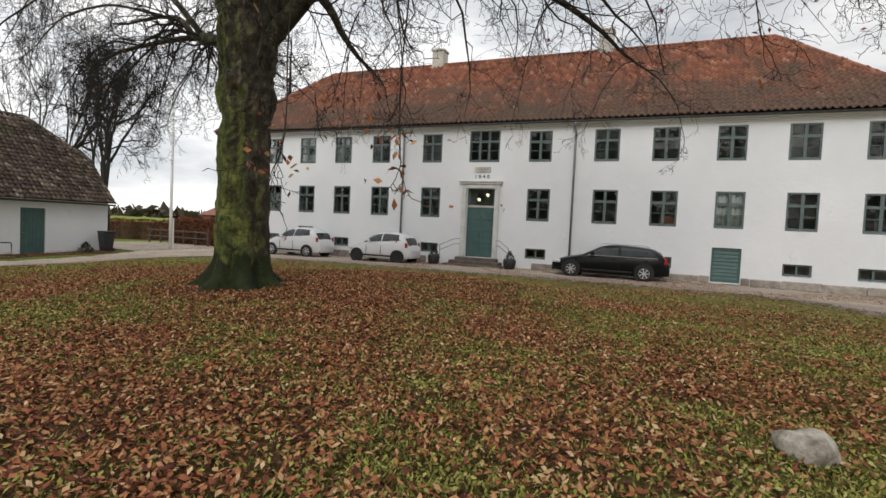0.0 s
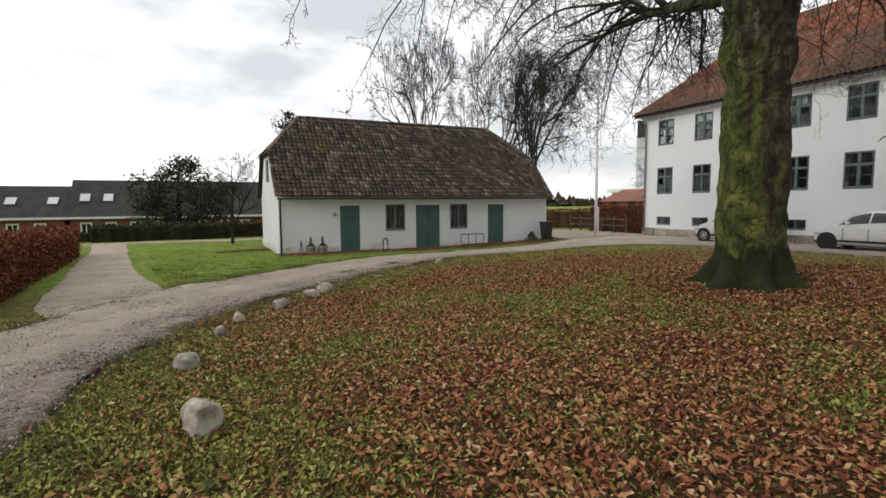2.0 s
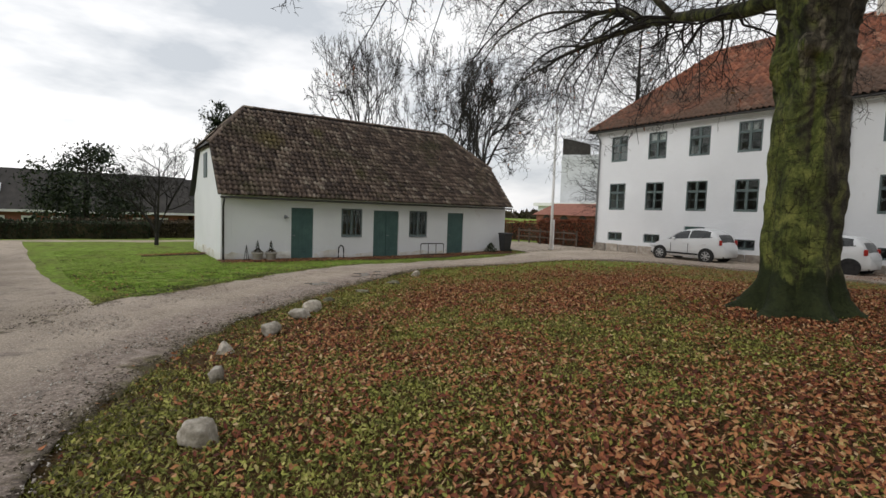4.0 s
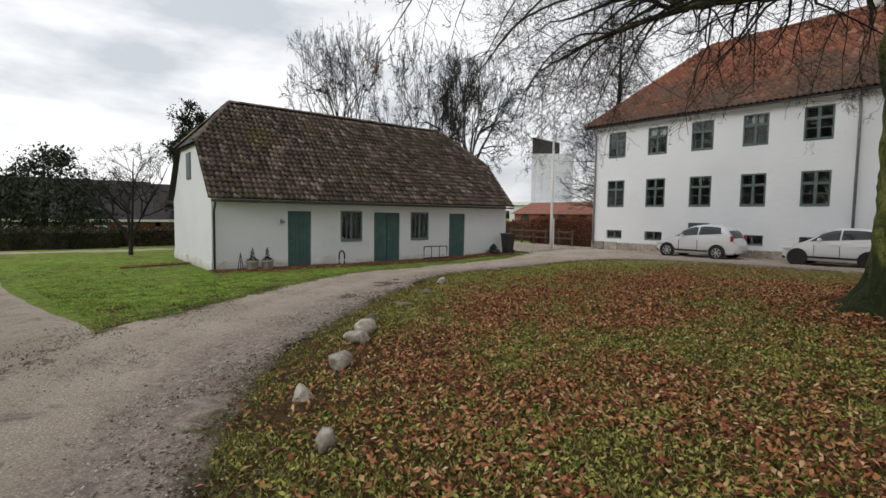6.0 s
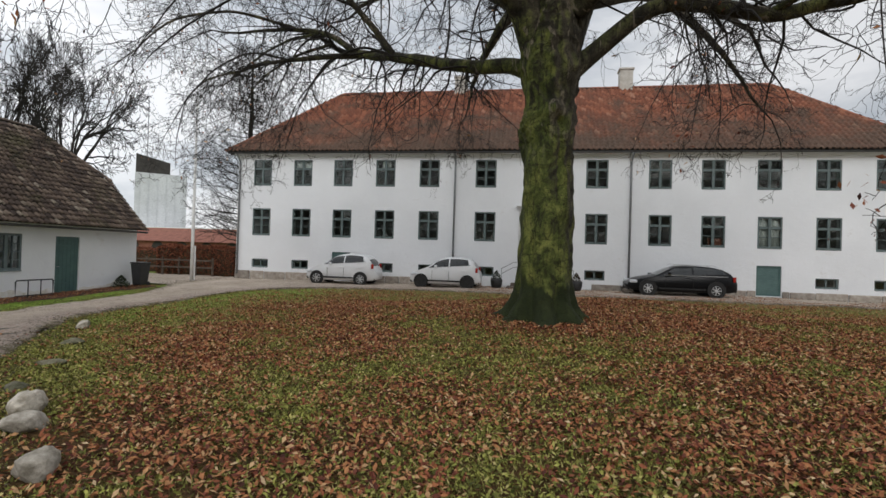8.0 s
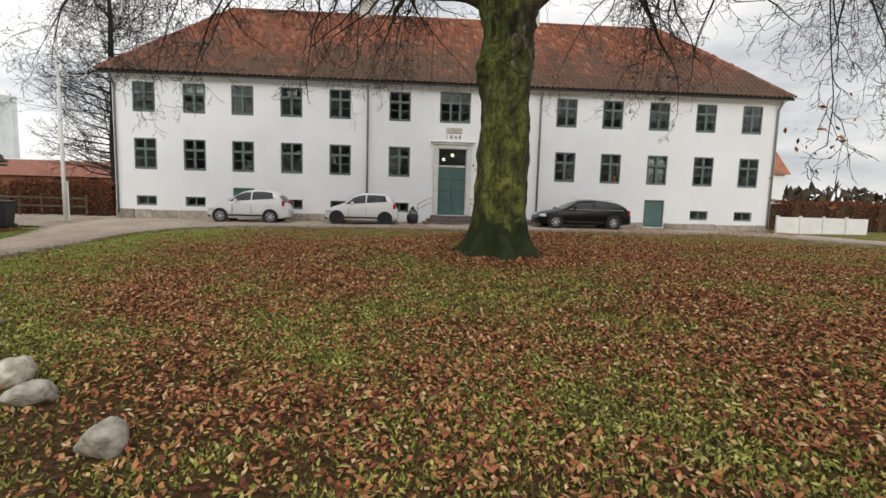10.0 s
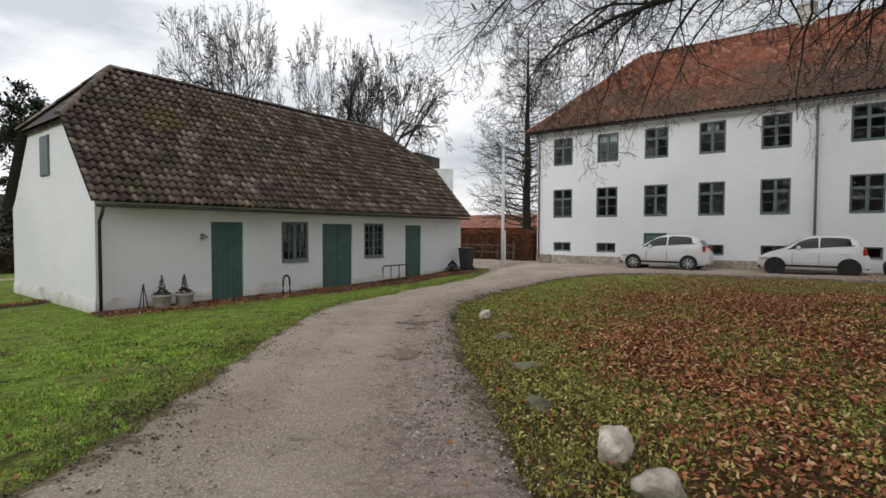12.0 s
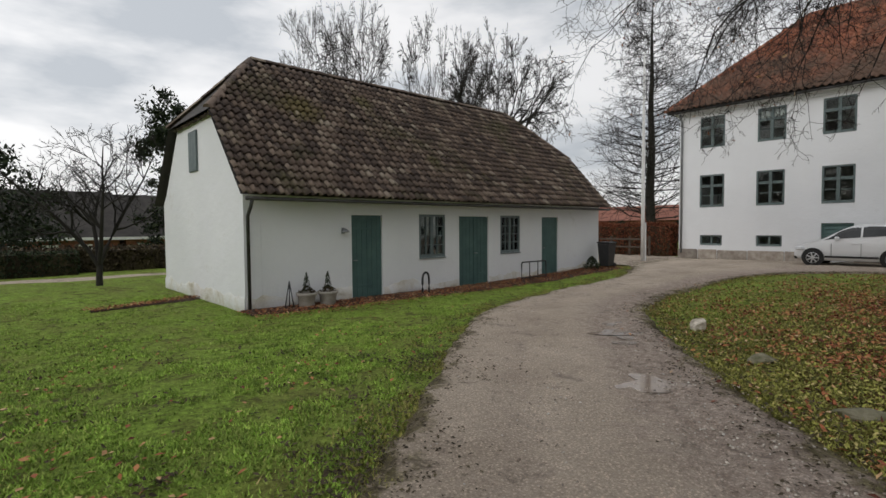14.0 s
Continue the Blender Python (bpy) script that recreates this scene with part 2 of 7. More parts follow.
def glass_pane():
    m = bpy.data.materials.new("window_glass")
    m.use_nodes = True
    nt = m.node_tree
    nt.nodes.clear()
    out = nt.nodes.new("ShaderNodeOutputMaterial")
    mix, tr, gl = nt.nodes.new("ShaderNodeMixShader"), nt.nodes.new("ShaderNodeBsdfTransparent"), nt.nodes.new("ShaderNodeBsdfGlossy")
    fr = nt.nodes.new("ShaderNodeFresnel")
    fr.inputs["IOR"].default_value = 1.5
    gl.inputs["Roughness"].default_value = 0.02
    tr.inputs["Color"].default_value = (0.86, 0.9, 0.88, 1)
    g = nt.nodes.new("ShaderNodeNewGeometry")
    bump = nt.nodes.new("ShaderNodeBump")
    bump.inputs["Strength"].default_value, bump.inputs["Distance"].default_value = 0.25, 0.02
    nt.links.new(noise_tex(nt, g.outputs["Position"], 2.6, 1), bump.inputs["Height"])
    nt.links.new(bump.outputs["Normal"], gl.inputs["Normal"])
    nt.links.new(fr.outputs["Fac"], mix.inputs["Fac"])
    nt.links.new(tr.outputs["BSDF"], mix.inputs[1])
    nt.links.new(gl.outputs["BSDF"], mix.inputs[2])
    nt.links.new(mix.outputs["Shader"], out.inputs["Surface"])
    return m


def bark_material():
    """Smooth grey beech bark: wrinkles across, thin cracks, algae low down, pale scars high up, mossy foot."""
    m, nt, b, pos, g = base_material("beech_bark", 0.85, 0, 0.25)

    def stretched(z):
        mp = nt.nodes.new("ShaderNodeMapping")
        mp.inputs["Scale"].default_value = (1.0, 1.0, z)
        nt.links.new(pos, mp.inputs["Vector"])
        return mp.outputs["Vector"]

    def math_node(how, a, c):
        n = nt.nodes.new("ShaderNodeMath")
        n.operation = how
        for i, val in enumerate((a, c)):
            if isinstance(val, bpy.types.NodeSocket):
                nt.links.new(val, n.inputs[i])
            else:
                n.inputs[i].default_value = val
        return n.outputs[0]

    def span(val, a, c, lo, hi):
        n = nt.nodes.new("ShaderNodeMapRange")
        for key, k in (("From Min", a), ("From Max", c), ("To Min", lo), ("To Max", hi)):
            n.inputs[key].default_value = k
        nt.links.new(val, n.inputs["Value"])
        return n.outputs["Result"]

    blot = noise_tex(nt, stretched(0.7), 3.4, 9, 0.68, 0.4)
    fine = noise_tex(nt, pos, 30.0, 6, 0.72)
    fold = noise_tex(nt, stretched(2.6), 2.3, 5, 0.55, 0.5)
    split = noise_tex(nt, stretched(0.16), 4.2, 5, 0.6, 0.3)
    scar = noise_tex(nt, stretched(0.3), 4.6, 4, 0.5, 0.8)
    px = nt.nodes.new("ShaderNodeSeparateXYZ")
    nt.links.new(pos, px.inputs[0])
    nrm = nt.nodes.new("ShaderNodeSeparateXYZ")
    nt.links.new(g.outputs["Normal"], nrm.inputs[0])
    z = px.outputs["Z"]
    col = ramp(nt, blot, [(0.34, (0.018, 0.016, 0.011)), (0.5, (0.058, 0.050, 0.034)), (0.66, (0.125, 0.108, 0.076))])
    alg = ramp(nt, blot, [(0.36, (0.016, 0.021, 0.006)), (0.5, (0.075, 0.092, 0.020)), (0.66, (0.185, 0.195, 0.048))])
    # more algae to west and south; the trunk's lit side is put into this too
    side = math_node("ADD", math_node("MULTIPLY", nrm.outputs["X"], -0.20), math_node("MULTIPLY", nrm.outputs["Y"], -0.12))
    amount = math_node("ADD", math_node("ADD", side, span(z, 0.8, 6.0, 0.30, -0.04)), math_node("MULTIPLY", blot, 0.7))
    col = mixed(nt, ramp(nt, amount, [(0.40, (0, 0, 0)), (0.62, (0.95, 0.95, 0.95))]), col, alg)
    # pale scars where boughs were shed
    pale = math_node("MULTIPLY", ramp(nt, scar, [(0.60, (0, 0, 0)), (0.64, (1, 1, 1))]), span(z, 2.6, 4.2, 0.0, 0.75))
    col = mixed(nt, pale, col, (0.22, 0.185, 0.14))
    # wrinkles across and thin splits along the stem
    wrinkle = ramp(nt, fold, [(0.462, (0, 0, 0)), (0.485, (0.75, 0.75, 0.75)), (0.50, (0, 0, 0))])
    col = mixed(nt, wrinkle, col, (0.018, 0.015, 0.010))
    crack = ramp(nt, split, [(0.485, (0, 0, 0)), (0.50, (0.8, 0.8, 0.8)), (0.515, (0, 0, 0))])
    col = mixed(nt, crack, col, (0.016, 0.014, 0.010))
    hollow = math_node("MULTIPLY", ramp(nt, scar, [(0.36, (1, 1, 1)), (0.40, (0, 0, 0))]), span(z, 2.4, 3.6, 0.15, 0.85))
    col = mixed(nt, hollow, col, (0.014, 0.012, 0.009))
    # wet dark moss on the root flare
    foot = math_node("ADD", z, math_node("MULTIPLY", split, -1.1))
    col = mixed(nt, ramp(nt, span(foot, -0.6, 0.0, 0.0, 1.0), [(0.42, (0.93, 0.93, 0.93)), (0.58, (0, 0, 0))]), col, (0.018, 0.025, 0.008))
    col = mixed(nt, 0.6, col, ramp(nt, fine, [(0.3, (0.4, 0.4, 0.4)), (0.68, (1.5, 1.5, 1.5))]), "MULTIPLY")
    nt.links.new(col, b.inputs["Base Color"])
    relief = math_node("ADD", math_node("MULTIPLY", fine, 0.5), math_node("MULTIPLY", wrinkle, -0.5))
    bumped(nt, b, math_node("ADD", relief, math_node("MULTIPLY", crack, -0.5)), 0.8, 0.035)
    return m


def ground_material():
    """Turf and soil with leaf mould; the leaf cover lies round the beech, the far turf is plain green."""
    m, nt, b, pos, g = base_material("turf", 0.95, 0, 0.15)
    n1 = noise_tex(nt, pos, 0.9, 6, 0.65)
    n2 = noise_tex(nt, pos, 20.0, 6, 0.78, 0.3)
    n3 = noise_tex(nt, pos, 7.0, 5, 0.7)
    olive = ramp(nt, n3, [(0.34, (0.042, 0.040, 0.013)), (0.48, (0.165, 0.155, 0.036)), (0.66, (0.31, 0.285, 0.074))])
    green = ramp(nt, n3, [(0.30, (0.070, 0.075, 0.020)), (0.40, (0.18, 0.265, 0.040)), (0.64, (0.28, 0.42, 0.065))])
    px = nt.nodes.new("ShaderNodeSeparateXYZ")
    nt.links.new(pos, px.inputs[0])
    open_ = nt.nodes.new("ShaderNodeMapRange")
    open_.inputs["From Min"].default_value, open_.inputs["From Max"].default_value = -15.5, -18.5
    nt.links.new(px.outputs["X"], open_.inputs["Value"])
    turf = mixed(nt, open_.outputs["Result"], olive, green)
    turf = mixed(nt, ramp(nt, n1, [(0.42, (0, 0, 0)), (0.7, (0.6, 0.6, 0.6))]), turf, (0.19, 0.16, 0.06))
    mould = mixed(nt, n2, (0.022, 0.011, 0.006), (0.20, 0.105, 0.045))
    n5 = noise_tex(nt, pos, 2.3, 7, 0.74, 0.9)
    turf = mixed(nt, ramp(nt, n5, [(0.52, (0, 0, 0)), (0.62, (0.8, 0.8, 0.8))]), turf, (0.085, 0.068, 0.026))
    d = nt.nodes.new("ShaderNodeVectorMath")
    d.operation = "DISTANCE"
    nt.links.new(pos, d.inputs[0])
    d.inputs[1].default_value = (-8.5, 3.0, -0.5)
    mr = nt.nodes.new("ShaderNodeMapRange")
    mr.inputs["From Min"].default_value, mr.inputs["From Max"].default_value = 5.5, 11.5
    mr.inputs["To Min"].default_value, mr.inputs["To Max"].default_value = 0.36, -0.3
    nt.links.new(d.outputs["Value"], mr.inputs["Value"])
    s = nt.nodes.new("ShaderNodeMath")
    s.operation = "ADD"
    nt.links.new(mr.outputs["Result"], s.inputs[0])
    nt.links.new(n3, s.inputs[1])
    cover = ramp(nt, s.outputs[0], [(0.42, (0, 0, 0)), (0.72, (0.92, 0.92, 0.92))])
    col = mixed(nt, cover, turf, mould)
    col = mixed(nt, 0.8, col, ramp(nt, n2, [(0.32, (0.25, 0.25, 0.25)), (0.66, (1.6, 1.6, 1.6))]), "MULTIPLY")
    nt.links.new(col, b.inputs["Base Color"])
    bumped(nt, b, n2, 1.0, 0.06)
    return m


def gravel_material(name="gravel", banded=True):
    """Worn gravel; on the drive the inner side is damp and churned, the edges go over into mud and turf."""
    m, nt, b, pos, g = base_material(name, 0.9, 0, 0.25)
    n1 = noise_tex(nt, pos, 0.7, 6, 0.6)
    n2 = noise_tex(nt, pos, 48.0, 5, 0.75)
    n3 = noise_tex(nt, pos, 2.6, 7, 0.72, 0.6)
    n4 = noise_tex(nt, pos, 11.0, 5, 0.7, 0.4)
    col = ramp(nt, n1, [(0.3, (0.42, 0.345, 0.27)), (0.7, (0.62, 0.525, 0.425))])
    damp = ramp(nt, n4, [(0.34, (0.22, 0.165, 0.135)), (0.62, (0.50, 0.41, 0.35))])
    if banded:
        at = nt.nodes.new("ShaderNodeAttribute")
        at.attribute_name = "across"
        wob = nt.nodes.new("ShaderNodeMath")
        wob.operation, wob.inputs[1].default_value, wob.inputs[2].default_value = "MULTIPLY_ADD", 0.55, -0.27
        nt.links.new(n3, wob.inputs[0])
        sh = nt.nodes.new("ShaderNodeMath")
        sh.operation = "ADD"
        nt.links.new(at.outputs["Fac"], sh.inputs[0])
        nt.links.new(wob.outputs[0], sh.inputs[1])
        wet = ramp(nt, sh.outputs[0], [(0.10, (0.85, 0.85, 0.85)), (0.30, (0.75, 0.75, 0.75)), (0.44, (0.12, 0.12, 0.12)), (0.62, (0.06, 0.06, 0.06)), (0.70, (0.3, 0.3, 0.3)), (0.82, (0.08, 0.08, 0.08))])
        col = mixed(nt, wet, col, damp)
        mud = ramp(nt, sh.outputs[0], [(0.0, (1, 1, 1)), (0.10, (0, 0, 0)), (0.93, (0, 0, 0)), (1.0, (1, 1, 1))])
        col = mixed(nt, mud, col, ramp(nt, n4, [(0.36, (0.075, 0.058, 0.032)), (0.6, (0.20, 0.175, 0.085))]))
    else:
        wet = ramp(nt, n3, [(0.5, (0, 0, 0)), (0.66, (0.6, 0.6, 0.6))])
        col = mixed(nt, wet, col, damp)
    hollow = ramp(nt, n3, [(0.56, (0, 0, 0)), (0.66, (0.7, 0.7, 0.7))])
    col = mixed(nt, hollow, col, (0.17, 0.13, 0.105))
    vor = nt.nodes.new("ShaderNodeTexVoronoi")
    vor.inputs["Scale"].default_value = 42.0
    nt.links.new(pos, vor.inputs["Vector"])
    chip = ramp(nt, vor.outputs["Distance"], [(0.05, (1.6, 1.6, 1.6)), (0.45, (0.78, 0.78, 0.78))])
    col = mixed(nt, 0.7, col, chip, "MULTIPLY")
    col = mixed(nt, 0.6, col, ramp(nt, n2, [(0.3, (0.42, 0.42, 0.42)), (0.72, (1.7, 1.7, 1.7))]), "MULTIPLY")
    nt.links.new(col, b.inputs["Base Color"])
    rr = ramp(nt, n3, [(0.5, (0.9, 0.9, 0.9)), (0.75, (0.45, 0.45, 0.45))])
    nt.links.new(rr, b.inputs["Roughness"])
    bumped(nt, b, n2, 1.0, 0.035)
    return m


def shades(name, stops, rough=0.8, spec=0.3, fine=30, depth=0.4):
    """Pieces in one mesh, each with its own colour from the stops."""
    m, nt, b, pos, g = base_material(name, rough, 0, spec)
    col = ramp(nt, g.outputs["Random Per Island"], stops)
    col = mixed(nt, depth, col, ramp(nt, noise_tex(nt, pos, fine, 3), [(0.36, (0.5, 0.5, 0.5)), (0.62, (1.25, 1.25, 1.25))]), "MULTIPLY")
    nt.links.new(col, b.inputs["Base Color"])
    return m


def stained_foot():
    m, nt, b, pos, g = base_material("stained_limewash", 0.9, 0, 0.2)
    n1, n2 = noise_tex(nt, pos, 1.6, 6, 0.7, 0.5), noise_tex(nt, pos, 12.0, 5, 0.7)
    col = ramp(nt, n1, [(0.40, (0.76, 0.77, 0.77)), (0.56, (0.66, 0.64, 0.58)), (0.70, (0.42, 0.38, 0.28))])
    col = mixed(nt, ramp(nt, n2, [(0.62, (0, 0, 0)), (0.74, (0.6, 0.6, 0.6))]), col, (0.36, 0.33, 0.25))
    nt.links.new(col, b.inputs["Base Color"])
    bumped(nt, b, n2, 0.8, 0.03)
    return m


M_WALL = limewash()
M_FOOT = stained_foot()
M_GLASS = glass_pane()
M_BARK = bark_material()
M_GROUND = ground_material()
M_GRAVEL = gravel_material()
M_PATH = gravel_material("path_gravel", False)
M_TEAL = surface("teal_paint", (0.045, 0.10, 0.095), (0.07, 0.14, 0.128), 3, 0.55, fine=30, bump=0.15)
M_FRAME = surface("grey_green_paint", (0.075, 0.105, 0.105), (0.125, 0.165, 0.162), 4, 0.55, fine=40, bump=0.1)
M_HOUSE_FRAME = surface("blue_grey_paint", (0.10, 0.135, 0.14), (0.15, 0.185, 0.19), 4, 0.55, fine=40, bump=0.1)
M_STONE = surface("granite", (0.22, 0.18, 0.15), (0.42, 0.38, 0.33), 5, 0.85, fine=70, bump=0.5, per="object", spread=0.3)
M_FIELDSTONE = surface("fieldstone", (0.19, 0.165, 0.12), (0.60, 0.55, 0.47), 9, 0.95, fine=40, bump=1.0, per="object", spread=0.25)
M_MOSSTONE = surface("mossy_fieldstone", (0.06, 0.062, 0.026), (0.22, 0.20, 0.14), 7, 0.95, fine=60, bump=0.7, per="object", spread=0.25)
M_PORTAL = surface("limewashed_stone", (0.55, 0.55, 0.53), (0.72, 0.72, 0.70), 2.5, 0.85, fine=40, bump=0.3)
M_STEP = surface("dark_wet_granite", (0.075, 0.055, 0.045), (0.17, 0.135, 0.115), 5, 0.8, fine=50, bump=0.5)
M_SANDSTONE = surface("pale_sandstone", (0.42, 0.39, 0.34), (0.60, 0.58, 0.54), 3, 0.85, fine=60, bump=0.3)
M_ZINC = surface("weathered_zinc", (0.20, 0.21, 0.22), (0.33, 0.34, 0.35), 6, 0.5, 0.6, fine=40, bump=0.1)
M_GUTTER = surface("tarnished_zinc", (0.035, 0.034, 0.033), (0.085, 0.083, 0.08), 6, 0.6, 0.3, fine=40, bump=0.1)
M_DARK = surface("black_plastic", (0.012, 0.012, 0.013), (0.025, 0.025, 0.026), 8, 0.5, fine=60, bump=0.1)
M_IRON = surface("dark_iron", (0.02, 0.022, 0.024), (0.05, 0.05, 0.052), 20, 0.5, 0.5, fine=60, bump=0.1)
M_WHITE = surface("white_paint", (0.72, 0.72, 0.71), (0.82, 0.82, 0.81), 3, 0.5, fine=30, bump=0.05)
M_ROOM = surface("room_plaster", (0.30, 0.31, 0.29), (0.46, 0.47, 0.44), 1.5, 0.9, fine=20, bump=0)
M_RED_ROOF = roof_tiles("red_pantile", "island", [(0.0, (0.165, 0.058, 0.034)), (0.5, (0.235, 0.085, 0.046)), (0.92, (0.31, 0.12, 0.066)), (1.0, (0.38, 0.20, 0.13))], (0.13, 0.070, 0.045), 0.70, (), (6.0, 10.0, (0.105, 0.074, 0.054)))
M_RED_RIDGE = roof_tiles("red_ridge_tile", "object", [(0.0, (0.22, 0.07, 0.04)), (1.0, (0.36, 0.14, 0.08))], (0.10, 0.07, 0.05), 0.7)
BROWN = [(0.0, (0.055, 0.040, 0.034)), (0.4, (0.10, 0.072, 0.057)), (0.75, (0.165, 0.12, 0.092)), (0.93, (0.23, 0.18, 0.14)), (1.0, (0.31, 0.265, 0.21))]
MOSSY = [(-27.4, 2.0, 3.7, 1.5, (0.15, 0.125, 0.035)), (-27.8, 4.2, 4.4, 0.8, (0.11, 0.10, 0.035)), (-26.2, 5.6, 2.6, 0.7, (0.10, 0.095, 0.035))]
M_BROWN_ROOF = roof_tiles("brown_pantile", "island", BROWN, (0.085, 0.075, 0.038), 0.72, MOSSY)
M_BROWN_TILE = roof_tiles("brown_pantile_piece", "object", BROWN, (0.085, 0.075, 0.038), 0.72, MOSSY)
M_TWIG = surface("dark_twig", (0.010, 0.008, 0.006), (0.028, 0.023, 0.018), 3, 0.9, fine=25, bump=0.2)
M_FARTWIG = surface("greyish_twig", (0.012, 0.010, 0.008), (0.030, 0.026, 0.021), 1, 0.9, fine=12, bump=0)
M_WATER = surface("puddle_water", (0.23, 0.18, 0.145), (0.31, 0.25, 0.20), 3, 0.07, fine=10, bump=0)
M_LEAF = shades("fallen_leaf", [(0.0, (0.045, 0.014, 0.009)), (0.22, (0.17, 0.050, 0.030)), (0.5, (0.31, 0.108, 0.047)), (0.76, (0.42, 0.195, 0.080)), (0.94, (0.48, 0.30, 0.15)), (1.0, (0.60, 0.44, 0.26))], 0.8, 0.25)
M_BLADE = shades("grass_blade", [(0.0, (0.06, 0.068, 0.014)), (0.45, (0.22, 0.225, 0.045)), (0.8, (0.35, 0.345, 0.085)), (1.0, (0.44, 0.36, 0.15))], 0.75, 0.25, 5, 0.75)
M_MEADOW = shades("meadow_blade", [(0.0, (0.10, 0.17, 0.022)), (0.45, (0.23, 0.38, 0.048)), (0.8, (0.33, 0.48, 0.08)), (1.0, (0.40, 0.45, 0.12))], 0.75, 0.25, 4, 0.95)
M_HEDGE = shades("beech_hedge_leaf", [(0.0, (0.10, 0.030, 0.018)), (0.5, (0.20, 0.062, 0.032)), (1.0, (0.31, 0.12, 0.06))], 0.8, 0.2)
M_EVERGREEN = shades("evergreen_leaf", [(0.0, (0.010, 0.018, 0.008)), (0.6, (0.022, 0.036, 0.014)), (1.0, (0.05, 0.065, 0.025))], 0.7, 0.3)
M_BRUSH = shades("winter_brush", [(0.0, (0.035, 0.027, 0.018)), (0.6, (0.07, 0.055, 0.035)), (1.0, (0.11, 0.09, 0.05))], 0.9, 0.2)
M_BRICK = surface("red_brick_wall", (0.20, 0.075, 0.05), (0.32, 0.13, 0.09), 2, 0.9, fine=25, bump=0.3)
M_SLATE = surface("dark_roof_felt", (0.03, 0.028, 0.027), (0.065, 0.058, 0.053), 1.2, 0.9, fine=9, bump=0.3)
M_SOIL = surface("leafy_soil", (0.028, 0.016, 0.010), (0.085, 0.044, 0.026), 6, 0.95, fine=40, bump=0.8, dist=0.04)


# ---------- ground and drive ----------
INNER = [(9, -5.5), (4, -5.2), (-4, -4.7), (-8.9, -4.25), (-10.5, -3.9), (-12.1, -3.25), (-13.5, -2.3), (-15.2, -0.55), (-16.7, 1.1),
         (-18.2, 3.1), (-19.4, 5.1), (-20.1, 8.2), (-19.8, 12.0), (-18.0, 14.6), (-14.2, 15.7), (-8, 16.2), (-3, 16.2), (1.2, 15.2), (3.6, 12.0), (6.5, 8), (10, 3.5)]
OUTER = [(9, -10), (4, -9.5), (-4, -8.6), (-9, -7.1), (-11.5, -6.3), (-13.6, -5.5), (-16.2, -4.1), (-17.45, -2.55), (-18.72, -1.0),
         (-20.1, 0.65), (-21.8, 3.35), (-22.9, 7.1), (-23.3, 11.4), (-25.0, 15.8), (-24.4, 20.5), (-14, 20.46), (-6, 20.46), (1.6, 20.46), (7.2, 19.5), (11, 13), (15, 8)]


def smooth_line(pts, n):
    """Catmull-Rom through the points, n places at even steps of the parameter."""
    p = np.array(pts, float)
    p = np.vstack([2 * p[0] - p[1], p, 2 * p[-1] - p[-2]])
    t = np.linspace(0, len(pts) - 1 - 1e-6, n)
    k = t.astype(int)
    u = (t - k)[:, None]
    a, b, c, d = p[k], p[k + 1], p[k + 2], p[k + 3]
    return 0.5 * (2 * b + (c - a) * u + (2 * a - 5 * b + 4 * c - d) * u ** 2 + (3 * b - a - 3 * c + d) * u ** 3)


def strip(name, a, b, n, k, lift, material, seed, ragged=1.0):
    ia, ib = smooth_line(a, n), smooth_line(b, n)
    s = np.linspace(0, 1, k)
    p = ia[:, None] * (1 - s[None, :, None]) + ib[:, None] * s[None, :, None]
    wob = fuzz(p[..., 0], p[..., 1], 0.9, seed) * 0.10 + fuzz(p[..., 0], p[..., 1], 0.3, seed + 1) * 0.05 + fuzz(p[..., 0], p[..., 1], 0.09, seed + 6) * 0.03
    wob = wob * ragged
    edge = np.where((s < 0.01) | (s > 0.99), 1.0, 0.0)[None, :]
    nrm = ib - ia
    nrm /= np.linalg.norm(nrm, axis=1)[:, None]
    p = p + nrm[:, None] * (wob * edge)[..., None]
    z = land(p[..., 0], p[..., 1]) + lift + (0.012 * fuzz(p[..., 0], p[..., 1], 0.35, seed + 2) + 0.007 * fuzz(p[..., 0], p[..., 1], 0.09, seed + 3) + 0.005 * fuzz(p[..., 0], p[..., 1], 0.045, seed + 4)) * (1 - edge)
    z = z - 0.05 * edge - 0.022 * (np.exp(-s / 0.05) + np.exp(-(1 - s) / 0.05))[None] * (1 - edge) - 0.02 * np.exp(-((s[None] - 0.27) / 0.07) ** 2) - 0.02 * np.exp(-((s[None] - 0.68) / 0.07) ** 2)
    v = np.concatenate([p, z[..., None]], -1).reshape(-1, 3)
    i = (np.arange(n - 1)[:, None] * k + np.arange(k - 1)[None]).ravel()
    f = np.stack([i, i + k, i + k + 1, i + 1], 1)
    if np.cross(ib[0] - ia[0], ia[1] - ia[0]) > 0:
        f = f[:, ::-1]
    me = soup(name, v, f, material, True)
    me.attributes.new("across", "FLOAT", "POINT").data.foreach_set("value", np.tile(s, n).astype(np.float32))
    return new(name, me)


def axis(lo, hi, step, far):
    near = np.arange(lo, hi + 0.01, step)
    grow = np.array([2, 5, 10, 20, 40, 80, 160, 320, 640, far])
    return np.concatenate([lo - grow[::-1], near, hi + grow])


